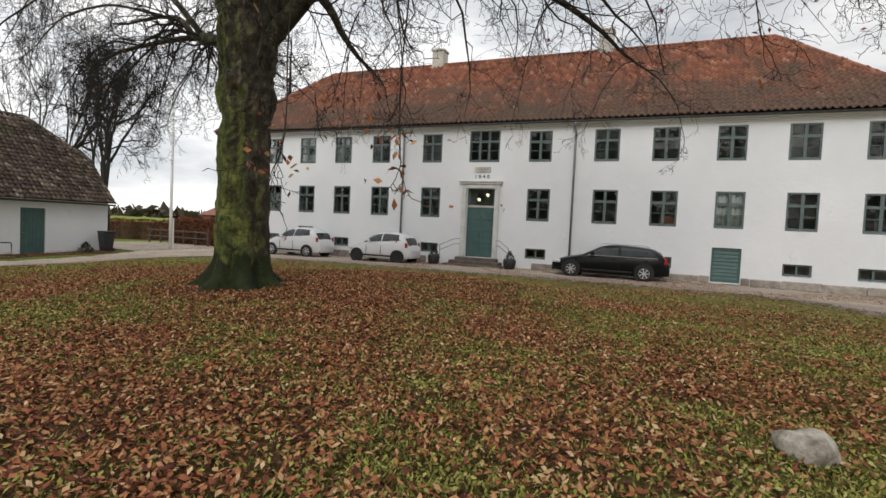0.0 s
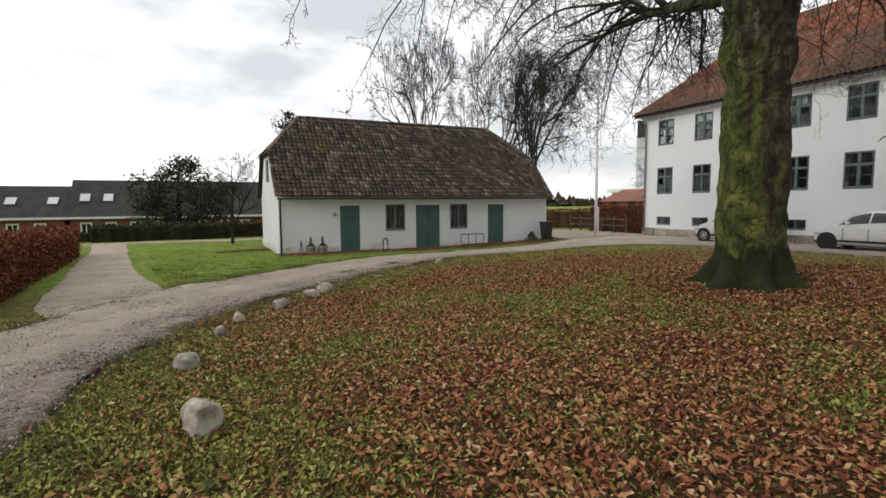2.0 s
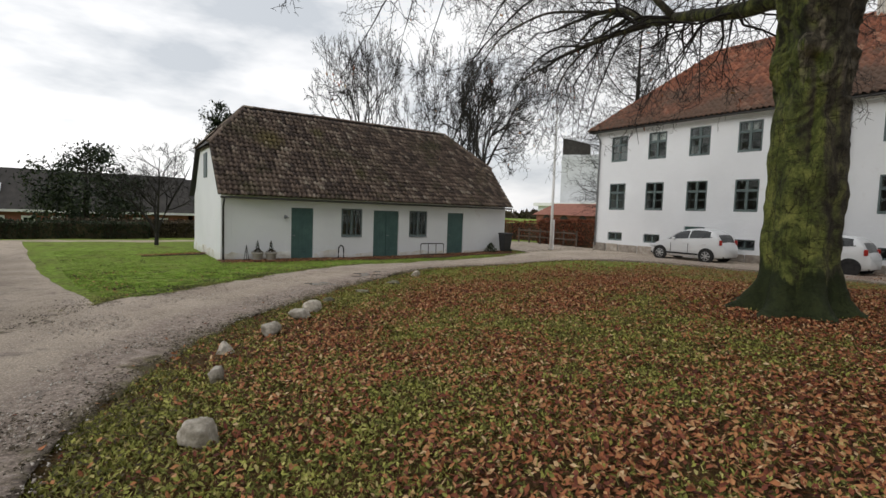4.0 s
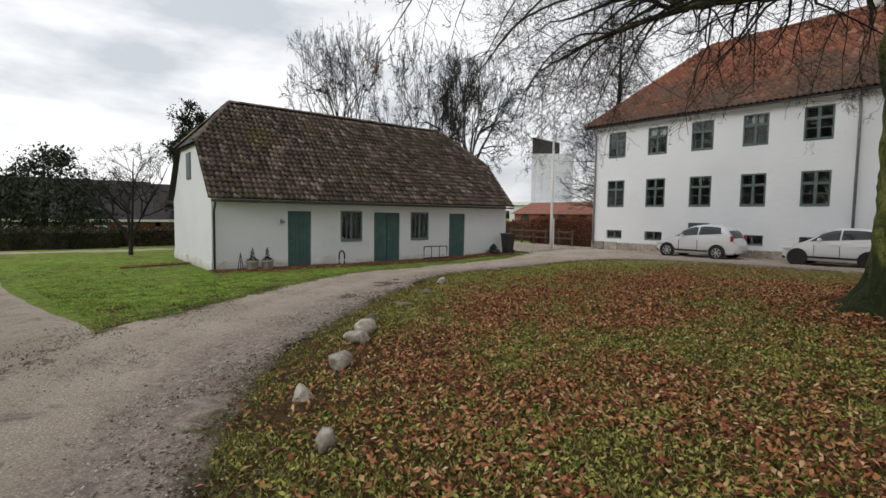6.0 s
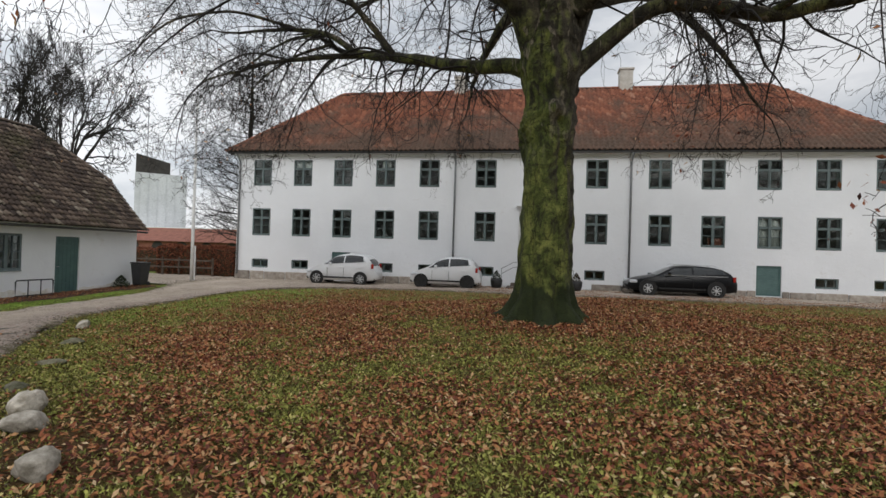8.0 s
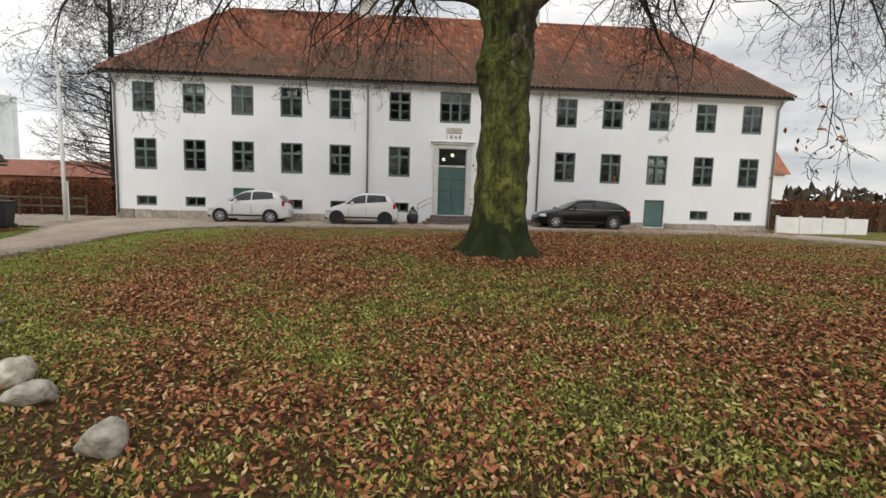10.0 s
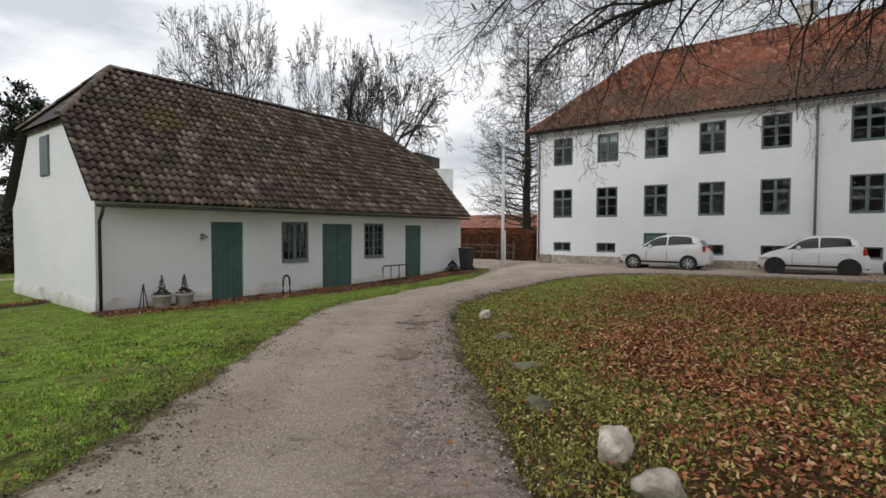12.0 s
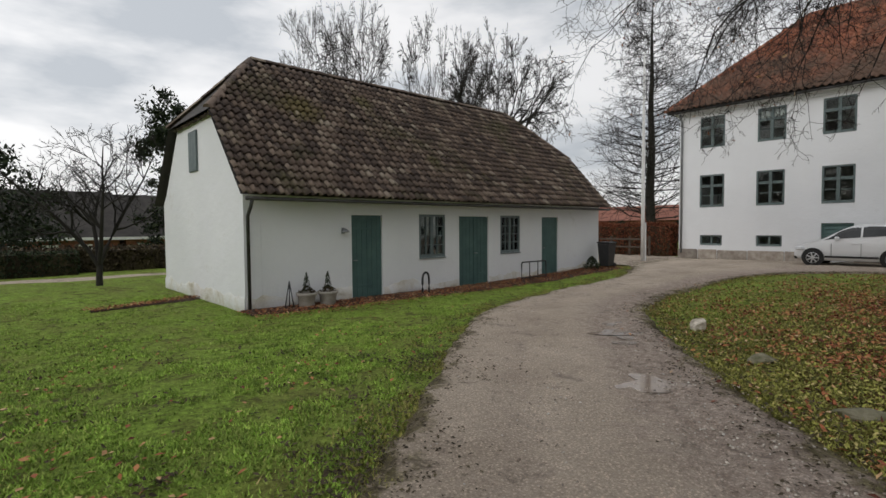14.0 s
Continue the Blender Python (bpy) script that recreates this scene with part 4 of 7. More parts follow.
class Wood:
    """Gathers limbs as tapered tubes in one numpy mesh; thin is the least radius."""

    def __init__(self, seed, thin=0.004):
        self.thin = thin
        self.r = np.random.default_rng(seed)
        self.v, self.f, self.n = [], [], 0
        self.tips = []

    def limb(self, pts, rad, sides):
        pts, rad = np.asarray(pts, float), np.asarray(rad, float)
        d = np.gradient(pts, axis=0)
        d /= np.linalg.norm(d, axis=1)[:, None] + 1e-9
        ref = np.where(np.abs(d[:, 2:3]) < 0.9, np.array([[0, 0, 1.0]]), np.array([[1.0, 0, 0]]))
        a = np.cross(d, ref)
        a /= np.linalg.norm(a, axis=1)[:, None] + 1e-9
        b = np.cross(d, a)
        t = np.arange(sides) * 2 * math.pi / sides
        ring = pts[:, None] + rad[:, None, None] * (a[:, None] * np.cos(t)[None, :, None] + b[:, None] * np.sin(t)[None, :, None])
        m = len(pts)
        i = np.arange(sides)
        k = np.arange(m - 1)[:, None] * sides
        f = np.stack([k + i, k + (i + 1) % sides, k + sides + (i + 1) % sides, k + sides + i], -1).reshape(-1, 4)
        self.v.append(ring.reshape(-1, 3))
        self.f.append(f + self.n)
        self.n += m * sides

    def grow(self, p, d, length, rad, level, last, droop=0.0, kids=(5, 5, 4, 4), wander=0.25, spread=0.9, lift=0.0):
        """One branch with its own branches; droop bends the thin ones down, lift bends the thick ones up."""
        r = self.r
        n = 6 if level < last else 4
        pts, q, dd = [np.array(p, float)], np.array(p, float), unit(np.array(d, float))
        for i in range(n):
            dd = unit(dd + r.normal(0, wander, 3) * (0.6 if level == 0 else 1) + np.array([0, 0, lift - droop * (0.4 + i / n)]))
            q = q + dd * length / n
            pts.append(q)
        pts = np.array(pts)
        rr = np.maximum(rad * (1 - 0.8 * np.linspace(0, 1, n + 1) ** 1.1), self.thin * np.linspace(1, 0.6, n + 1))
        self.limb(pts, rr, 7 if level == 0 else (4 if level == 1 else 3))
        if level >= last:
            self.tips.append(pts[-1])
            return
        c = kids[min(level, len(kids) - 1)]
        for i in range(c):
            k = int(np.clip(round((0.22 + 0.78 * (i + r.uniform(0, 0.9)) / c) * n), 1, n))
            base = unit(pts[k] - pts[k - 1])
            side = unit(np.cross(base, r.normal(0, 1, 3)))
            nd = unit(base * (1 - 0.45 * spread) + side * spread * r.uniform(0.6, 1.1))
            f = 1 - 0.5 * k / n
            self.grow(pts[k], nd, length * r.uniform(0.42, 0.7) * f, max(rr[k] * 0.62, self.thin), level + 1, last, droop, kids, wander, spread, lift * 0.5)

    def mesh(self, name, material):
        return soup(name, np.concatenate(self.v), np.concatenate(self.f), material, True)


TX, TY = -9.08, 5.45
beech = thing("beech_tree", "old leafless beech with mossy burred trunk and drooping branches", "tree", (TX, TY, -0.35), world=True)


def trunk_mesh():
    n, rows = 112, 300
    zz = np.linspace(-0.55, 7.4, rows)
    th = np.arange(n) * 2 * math.pi / n
    T, Z = np.meshgrid(th, zz)
    r = 0.488 + 0.32 * np.exp(-((Z + 0.30).clip(-0.1)) / 0.26) + 0.03 * np.sin(1.3 * Z)
    # ridges running into the roots
    r = r * (1 + (0.20 * np.exp(-(Z + 0.3) / 0.4) + 0.03) * np.sin(7 * T + 0.5 * np.sin(Z)) + 0.018 * np.sin(13 * T + 2.1 * Z) + 0.03 * np.sin(3 * T + 0.8 * Z))
    r = r + 0.075 * np.exp(-((Z - 3.55) / 0.35) ** 2) + 0.10 * np.exp(-((Z - 4.7) / 0.6) ** 2) + 0.012 * np.sin(9 * Z + 2 * np.sin(2 * T))

    def bump(t0, z0, w, h, out):
        d = np.angle(np.exp(1j * (T - t0)))
        return out * np.exp(-(d / w) ** 2 - ((Z - z0) / h) ** 2)
    a = math.radians
    r = r + bump(a(-75), 3.75, 0.26, 0.16, 0.10) - bump(a(-72), 3.52, 0.17, 0.10, 0.14)
    r = r + bump(a(-80), 4.25, 0.2, 0.2, 0.07) - bump(a(-78), 4.28, 0.1, 0.1, 0.06)
    r = r + bump(a(-100), 5.55, 0.24, 0.3, 0.06) - bump(a(-100), 5.55, 0.13, 0.18, 0.08)
    r = r + bump(a(-85), 4.75, 0.12, 0.2, 0.06) + bump(a(170), 3.3, 0.5, 0.3, 0.08) + bump(a(-50), 2.3, 0.08, 0.6, 0.05)
    r = r - bump(a(-65), 2.6, 0.08, 0.9, 0.05) - bump(a(-120), 1.2, 0.06, 0.5, 0.03)
    r = r * (1 - 0.55 * np.clip((Z - 5.1) / 1.8, 0, 1) ** 1.3)
    lean = 0.03 * (Z / 6)
    v = np.stack([TX + r * np.cos(T) + lean, TY + r * np.sin(T), Z], -1)
    for i in range(rows):
        for j in range(n):
            x, y, z = v[i, j]
            lump = noise.noise(Vector((x * 2.4, y * 2.4, z * 1.3)))
            fold = noise.noise(Vector((x * 3.0 + 5, y * 3.0, z * 5.0 + 1.5 * lump)))
            flute = noise.noise(Vector((x * 7.0, y * 7.0, z * 0.9 + 3)))
            grain = noise.noise(Vector((x * 17.0, y * 17.0, z * 7.0)))
            up = min(1.0, max(0.0, (z - 1.6) / 2.5))
            d = 0.06 * lump + 0.02 * noise.noise(Vector((x * 6.0, y * 6.0, z * 4.0))) + (0.006 + 0.026 * up) * (1 - abs(fold) * 3.0) + 0.028 * flute * (0.4 + up) + 0.008 * grain
            v[i, j] += d * np.array([math.cos(th[j]), math.sin(th[j]), 0.15])
    i = np.arange(n)
    k = np.arange(rows - 1)[:, None] * n
    f = np.stack([k + i, k + (i + 1) % n, k + n + (i + 1) % n, k + n + i], -1).reshape(-1, 4)
    return soup("trunk", v.reshape(-1, 3), f, M_BARK, True)


part("trunk", trunk_mesh(), M_BARK, beech)


def limb_line(w, pts, radii, sides=12):
    p = smooth_line(pts, 6 * len(pts))
    rr = np.interp(np.linspace(0, 1, len(p)), np.linspace(0, 1, len(radii)), radii)
    p = p + np.array([[noise.noise(Vector(q) * 1.3), noise.noise(Vector(q) * 1.3 + Vector((9, 0, 0))), noise.noise(Vector(q) * 1.3 + Vector((0, 9, 0)))] for q in p]) * 0.10 * np.linspace(0, 1, len(p))[:, None]
    w.limb(p, rr, sides)
    return p, rr


BOUGHS = [
    ([(-9.2, 5.7, 4.6), (-9.9, 5.9, 4.95), (-11.2, 6.7, 5.3), (-13.0, 7.8, 6.0), (-14.4, 8.7, 6.45)], (0.25, 0.17, 0.15, 0.13, 0.11)),
    ([(-14.3, 8.6, 6.4), (-15.4, 9.0, 7.2), (-17.0, 9.4, 7.6), (-19.2, 9.6, 7.7)], (0.10, 0.08, 0.06, 0.03)),
    ([(-14.3, 8.6, 6.4), (-15.6, 8.4, 6.3), (-17.2, 8.3, 6.1), (-18.6, 8.0, 5.6)], (0.09, 0.07, 0.05, 0.025)),
    ([(-13.0, 7.8, 6.0), (-14.0, 7.4, 7.2), (-15.2, 7.0, 8.3), (-17.2, 6.6, 8.9)], (0.09, 0.075, 0.055, 0.03)),
    ([(-8.9, 5.5, 4.5), (-8.3, 5.6, 5.0), (-7.2, 5.6, 5.85), (-6.2, 5.6, 5.95), (-4.9, 5.6, 5.7), (-3.2, 5.5, 6.0), (-1.4, 5.2, 6.1)], (0.27, 0.19, 0.16, 0.15, 0.14, 0.12, 0.08)),
    ([(-3.4, 5.5, 6.0), (-2.0, 6.2, 6.6), (-0.2, 6.6, 6.8), (2.0, 6.8, 6.4)], (0.09, 0.07, 0.05, 0.025)),
    ([(-5.0, 5.6, 5.7), (-3.8, 4.6, 6.2), (-2.4, 3.6, 6.5), (-0.6, 2.8, 6.2)], (0.08, 0.065, 0.05, 0.025)),
    ([(-9.15, 5.5, 4.5), (-9.55, 5.3, 5.7), (-10.4, 4.8, 7.6), (-12.4, 3.6, 9.8)], (0.38, 0.33, 0.26, 0.14)),
    ([(-8.98, 5.6, 4.6), (-8.62, 5.75, 6.0), (-7.9, 5.7, 8.0), (-6.2, 5.2, 11.0)], (0.40, 0.36, 0.28, 0.16)),
    ([(-9.0, 5.3, 6.0), (-9.2, 4.2, 7.2), (-9.1, 2.6, 7.9), (-8.8, 0.6, 7.9)], (0.32, 0.24, 0.17, 0.09)),
    ([(-9.0, 6.0, 6.0), (-9.6, 7.4, 7.8), (-10.2, 9.2, 9.2), (-10.6, 12.0, 9.6)], (0.34, 0.27, 0.2, 0.10)),
    ([(-9.4, 5.4, 5.5), (-10.6, 4.6, 6.6), (-12.2, 3.6, 7.3), (-15.0, 2.6, 7.6)], (0.24, 0.18, 0.14, 0.07)),
    ([(-8.6, 5.3, 5.8), (-7.4, 4.2, 6.8), (-5.8, 3.0, 7.3), (-3.4, 1.8, 7.4)], (0.24, 0.18, 0.14, 0.07)),
    ([(-8.6, 5.8, 6.2), (-7.2, 7.2, 7.2), (-5.6, 8.8, 7.6), (-3.4, 10.6, 7.5)], (0.24, 0.18, 0.13, 0.06)),
    ([(-9.2, 5.4, 6.2), (-10.4, 3.6, 7.6), (-11.6, 1.8, 8.2), (-13.0, -0.2, 8.0)], (0.24, 0.18, 0.13, 0.06)),
    ([(-8.8, 5.3, 6.3), (-7.8, 3.4, 7.6), (-6.6, 1.4, 8.1), (-5.4, -0.8, 7.9)], (0.24, 0.18, 0.13, 0.06)),
    ([(-9.4, 5.8, 6.0), (-11.0, 7.0, 7.4), (-12.8, 8.6, 8.4), (-15.0, 10.6, 8.8)], (0.24, 0.18, 0.13, 0.06)),
    ([(-9.4, 5.6, 6.6), (-11.4, 5.4, 8.2), (-13.6, 5.0, 9.0), (-16.4, 4.6, 9.2)], (0.24, 0.18, 0.13, 0.06)),
    ([(-9.5, 5.4, 5.9), (-11.5, 4.4, 7.2), (-14.5, 3.6, 7.6), (-17.6, 3.2, 8.2)], (0.2, 0.15, 0.10, 0.04)),
    ([(-15.2, 8.9, 6.9), (-16.6, 9.1, 6.6), (-17.6, 9.0, 5.8), (-18.2, 9.0, 4.9)], (0.05, 0.04, 0.025, 0.010)),
    ([(-9.2, 6.0, 6.2), (-10.2, 9.0, 7.4), (-11.4, 12.6, 7.2), (-12.2, 16.2, 7.0)], (0.2, 0.15, 0.09, 0.03)),
    ([(-9.3, 5.2, 6.2), (-10.8, 3.2, 7.3), (-12.4, 1.0, 7.9), (-13.9, -0.9, 7.9)], (0.18, 0.13, 0.08, 0.03)),
    ([(-8.6, 5.8, 6.2), (-6.4, 8.6, 7.6), (-4.0, 11.4, 7.4), (-1.8, 13.6, 6.0)], (0.2, 0.15, 0.09, 0.03)),
    ([(-8.4, 5.4, 6.6), (-5.4, 6.2, 8.2), (-2.2, 7.2, 8.2), (1.6, 8.6, 7.0)], (0.2, 0.15, 0.09, 0.03)),
    ([(-15.8, 9.1, 7.3), (-17.4, 9.9, 7.4), (-19.2, 10.8, 7.0), (-20.6, 11.4, 6.4)], (0.05, 0.04, 0.03, 0.012)),
    ([(-16.6, 9.3, 7.6), (-18.4, 8.7, 7.9), (-20.0, 8.2, 7.4), (-21.4, 7.8, 6.0)], (0.05, 0.04, 0.03, 0.012)),
    ([(-1.5, 5.2, 6.1), (0.6, 5.8, 6.6), (2.8, 6.6, 6.3), (4.6, 7.4, 5.2)], (0.07, 0.05, 0.035, 0.014)),
    ([(-2.2, 7.2, 8.2), (0.4, 9.2, 8.4), (3.0, 10.8, 7.6), (5.2, 12.0, 6.0)], (0.08, 0.06, 0.04, 0.014)),
    ([(-5.8, 3.0, 7.3), (-3.4, 3.6, 7.4), (-0.6, 4.6, 7.0), (2.0, 5.6, 5.8)], (0.08, 0.06, 0.04, 0.014)),
]
big, fine_wood = Wood(3), Wood(5, 0.0056)
for which, (line, radii) in enumerate(BOUGHS):
    p, rr = limb_line(big, line, radii)
    m = len(p)
    many = 25 if which in (0, 1, 2, 3, 4, 5, 6) else 14
    for i in range(many):
        k = min(int(m * (0.36 + 0.64 * (i + 0.5) / many)), m - 1)
        base = unit(p[k] - p[k - 1])
        side = unit(np.cross(base, fine_wood.r.normal(0, 1, 3)) + np.array([0, 0, -0.25]))
        fine_wood.grow(p[k], unit(base * 0.7 + side), fine_wood.r.uniform(1.6, 3.4), min(max(rr[k] * 0.3, 0.012), 0.03), 1, 4, 0.11, (4, 5, 4, 2), 0.33, 0.85)
    fine_wood.grow(p[-1], unit(p[-1] - p[-2]), 3.2, rr[-1] * 0.9, 0, 3, 0.10, (7, 5, 4), 0.34, 0.8)
# long hanging branches, bowed down by their own weight: from a bough to a tip
HANGING = [
    ((-3.4, 1.8, 7.4), (-3.5, 1.75, 1.75), 0.022), ((-5.2, 2.9, 7.3), (-5.1, 1.9, 1.7), 0.022), ((-6.6, 1.6, 8.0), (-7.1, 3.9, 3.6), 0.026),
    ((-5.0, 5.6, 5.8), (-6.6, 4.9, 3.1), 0.028), ((-6.2, 5.6, 5.95), (-5.7, 5.9, 3.3), 0.024), ((-3.2, 5.5, 6.0), (-2.2, 5.3, 3.6), 0.030),
    ((-1.6, 5.2, 6.1), (0.2, 6.2, 3.8), 0.028), ((-1.8, 13.6, 6.2), (-3.6, 14.6, 4.2), 0.022), ((-4.0, 11.4, 7.4), (-5.9, 14.2, 4.6), 0.028),
    ((-14.4, 8.7, 6.45), (-17.0, 9.4, 3.4), 0.045), ((-13.0, 7.8, 6.0), (-15.6, 6.4, 3.3), 0.04), ((-15.4, 9.0, 7.2), (-18.6, 10.8, 4.0), 0.04),
    ((-16.4, 8.4, 6.3), (-19.8, 7.6, 3.6), 0.035), ((-14.0, 7.4, 7.2), (-17.9, 4.6, 4.6), 0.045), ((-15.2, 7.0, 8.3), (-19.6, 6.2, 5.4), 0.04),
    ((-12.2, 3.6, 7.3), (-15.8, 0.4, 3.9), 0.032), ((-15.0, 2.6, 7.6), (-18.0, 2.9, 5.0), 0.030), ((-14.5, 3.6, 7.6), (-17.9, 3.6, 4.9), 0.030),
    ((-11.6, 1.8, 8.2), (-13.6, -1.4, 4.6), 0.028), ((-10.6, 6.3, 5.2), (-11.3, 6.9, 4.0), 0.03), ((-12.0, 7.2, 5.6), (-12.4, 8.0, 3.9), 0.03),
    ((-10.8, 8.0, 7.6), (-12.0, 13.0, 4.8), 0.03), ((-11.4, 12.6, 7.2), (-13.6, 15.4, 4.4), 0.026), ((2.0, 6.8, 6.4), (3.4, 7.4, 3.6), 0.024),
]
clusters = []
for which, (a, b, rad) in enumerate(HANGING):
    a, b = np.array(a), np.array(b)
    out = b - a
    mid = [a + out * np.array([k, k, k ** 2.2]) + np.array([0, 0, 0.35 * math.sin(math.pi * k)]) for k in (0.0, 0.3, 0.6, 0.85, 1.0)]
    p, rr = limb_line(fine_wood, mid, (rad, rad * 0.8, rad * 0.6, rad * 0.4, 0.006), 6)
    for i in range(15):
        k = int(len(p) * (0.25 + 0.75 * (i + 0.5) / 15))
        base = unit(p[k] - p[k - 1])
        side = unit(np.cross(base, fine_wood.r.normal(0, 1, 3)))
        fine_wood.grow(p[k], unit(base * 0.9 + side), fine_wood.r.uniform(0.5, 1.3), max(rr[k] * 0.6, 0.008), 2, 4, 0.08, (4, 4, 3, 2), 0.3, 0.8)
    if which in (0, 1, 3, 6, 8, 15):
        clusters += [p[-1] + fine_wood.r.normal(0, 1, 3) * np.array([0.22, 0.22, 0.26]) for _ in range(34 if which < 2 else 14)]
part("limb", big.mesh("limb", M_BARK), M_BARK, beech, "thick grey limbs with algae")
tagged(part("twig_mass", fine_wood.mesh("twig_mass", M_TWIG), M_TWIG, beech, "dark bare drooping twigs"), kind="stuff")
# a few withered leaves still hanging on the twigs
tips = np.array(fine_wood.tips)
low = tips[(tips[:, 2] < 7.0)]
pick = np.concatenate([low[fine_wood.r.choice(len(low), min(620, len(low)), replace=False)], np.array(clusters)])


def leaf_places(pts, r, size, flat):
    """Random turns for leaves at points; flat: how level they lie, 0 to 1."""
    n = len(pts)
    yaw, tilt, roll = r.uniform(0, 6.283, n), r.normal(0, 1 - flat, n), r.normal(0, 1 - flat, n)
    s = r.uniform(size[0], size[1], n)
    cy, sy, ct, st, cr, sr = np.cos(yaw), np.sin(yaw), np.cos(tilt), np.sin(tilt), np.cos(roll), np.sin(roll)
    m = np.zeros((n, 4, 4))
    m[:, 0, 0], m[:, 0, 1], m[:, 0, 2] = cy * cr + sy * st * sr, -sy * ct, cy * sr - sy * st * cr
    m[:, 1, 0], m[:, 1, 1], m[:, 1, 2] = sy * cr - cy * st * sr, cy * ct, sy * sr + cy * st * cr
    m[:, 2, 0], m[:, 2, 1], m[:, 2, 2] = -ct * sr, st, ct * cr
    m[:, :3, :3] *= s[:, None, None]
    m[:, :3, 3] = pts
    m[:, 3, 3] = 1
    return m


LEAF_V = [(0, -0.5, 0.0), (0.28, 0.0, 0.12), (0.0, 0.0, 0.0), (-0.28, 0.0, 0.10), (0, 0.55, 0.06)]
LEAF_F = [(0, 1, 2), (0, 2, 3), (2, 1, 4), (2, 4, 3)]
lv, lf = repeat(LEAF_V, LEAF_F, leaf_places(pick, fine_wood.r, (0.06, 0.12), 0.0))
tagged(part("withered_leaves", soup("withered_leaves", lv, lf, M_LEAF), M_LEAF, beech, "brown withered leaves still hanging"), kind="stuff")


# ---------- doors, portal and stones of the manor ----------
def plank_door(m, w, h, leaves, label, name="door"):
    """A boarded door with ledges and ironwork; m puts its bottom middle, outside along -y."""
    d = thing(name, label, "door")
    d.matrix_basis = m
    lw = w / leaves
    for k in range(leaves):
        x0 = -w / 2 + k * lw
        leaf = part("leaf", Shape().box(x0 + 0.006, x0 + lw - 0.006, 0.0, 0.05, 0.01, h - 0.01), M_TEAL, d, bevel=0.006)
        n = max(4, round(lw / 0.15))
        for i in range(n):
            a, b = x0 + 0.01 + (lw - 0.02) * i / n, x0 + 0.01 + (lw - 0.02) * (i + 1) / n
            part("plank", Shape().box(a + 0.003, b - 0.003, -0.014, -0.001, 0.012, h - 0.012), M_TEAL, leaf, bevel=0.004)
        for z in (0.32, h - 0.36):
            part("hinge", Shape().box(x0 + (0.02 if k == 0 else lw * 0.35), x0 + (lw * 0.65 if k == 0 else lw - 0.02), -0.024, -0.015, z, z + 0.05), M_TEAL, leaf, "painted strap hinge", bevel=0.004)
    hx = 0.03 if leaves == 2 else -w / 2 + 0.06
    part("door_handle", Shape().tube([(hx, -0.018, h * 0.47), (hx, -0.06, h * 0.47), (hx + 0.09, -0.06, h * 0.47)], 0.012, 8), M_ZINC, d, "steel lever handle", smooth=True)
    part("door_frame", Shape().box(-w / 2 - 0.001, w / 2 + 0.001, 0.052, 0.09, h - 0.06, h), M_TEAL, d)
    part("threshold", Shape().box(-w / 2, w / 2, -0.04, 0.12, -0.06, 0.008), M_STONE, d, "worn stone threshold", bevel=0.01)
    return d


for (a, b, z0, z1), leaves in zip(HOUSE_DOORS, (1, 2, 1)):
    lab = "teal painted double plank door, closed" if leaves == 2 else "teal painted single plank door, closed"
    plank_door(pose(HX - 0.05, (a + b) / 2, z0, 0, 0, 90), b - a, z1 - z0, leaves, lab)

for a, b, z0, z1 in HATCH:
    hd = thing("cellar_hatch", "teal painted louvred cellar door in the white wall", "door")
    hd.matrix_basis = pose((a + b) / 2, FY + 0.06, z0)
    w, h = b - a, z1 - z0
    fr = Shape().box(-w / 2, -w / 2 + 0.08, 0, 0.06, 0, h).box(w / 2 - 0.08, w / 2, 0, 0.06, 0, h).box(-w / 2 + 0.08, w / 2 - 0.08, 0, 0.06, 0, 0.1).box(-w / 2 + 0.08, w / 2 - 0.08, 0, 0.06, h - 0.1, h)
    part("frame", fr, M_TEAL, hd, bevel=0.006)
    part("backing", Shape().box(-w / 2 + 0.08, w / 2 - 0.08, 0.045, 0.058, 0.1, h - 0.1), M_TEAL, hd)
    slat = Shape().box(-w / 2 + 0.085, w / 2 - 0.085, 0.0, 0.012, 0, 0.15).mesh("slat", M_TEAL, 0.004)
    for i in range(8):
        part("slat", slat, M_TEAL, hd, at=pose(0, 0.004, 0.105 + i * (h - 0.21) / 8, -14))

portal = thing("portal", "moulded limewashed stone door surround with cornice", "doorway", (-9.03, FY, -0.3), world=True)
for x0, x1 in ((-9.98, -9.74), (-8.32, -8.08)):
    part("pilaster", Shape().box(x0, x1, FY - 0.10, FY - 0.003, -0.27, 3.03), M_PORTAL, portal, bevel=0.015)
    part("pilaster_strip", Shape().box(x0 + 0.05, x1 - 0.05, FY - 0.13, FY - 0.102, -0.1, 2.9), M_PORTAL, portal, bevel=0.01)
part("lintel", Shape().box(-9.98, -8.08, FY - 0.11, FY - 0.003, 3.032, 3.22), M_PORTAL, portal, bevel=0.015)
part("lintel_cornice", Shape().box(-10.06, -8.0, FY - 0.18, FY - 0.003, 3.222, 3.32), M_PORTAL, portal, bevel=0.02)
part("lintel_cornice", Shape().box(-10.12, -7.94, FY - 0.24, FY - 0.003, 3.322, 3.38), M_PORTAL, portal, bevel=0.015)

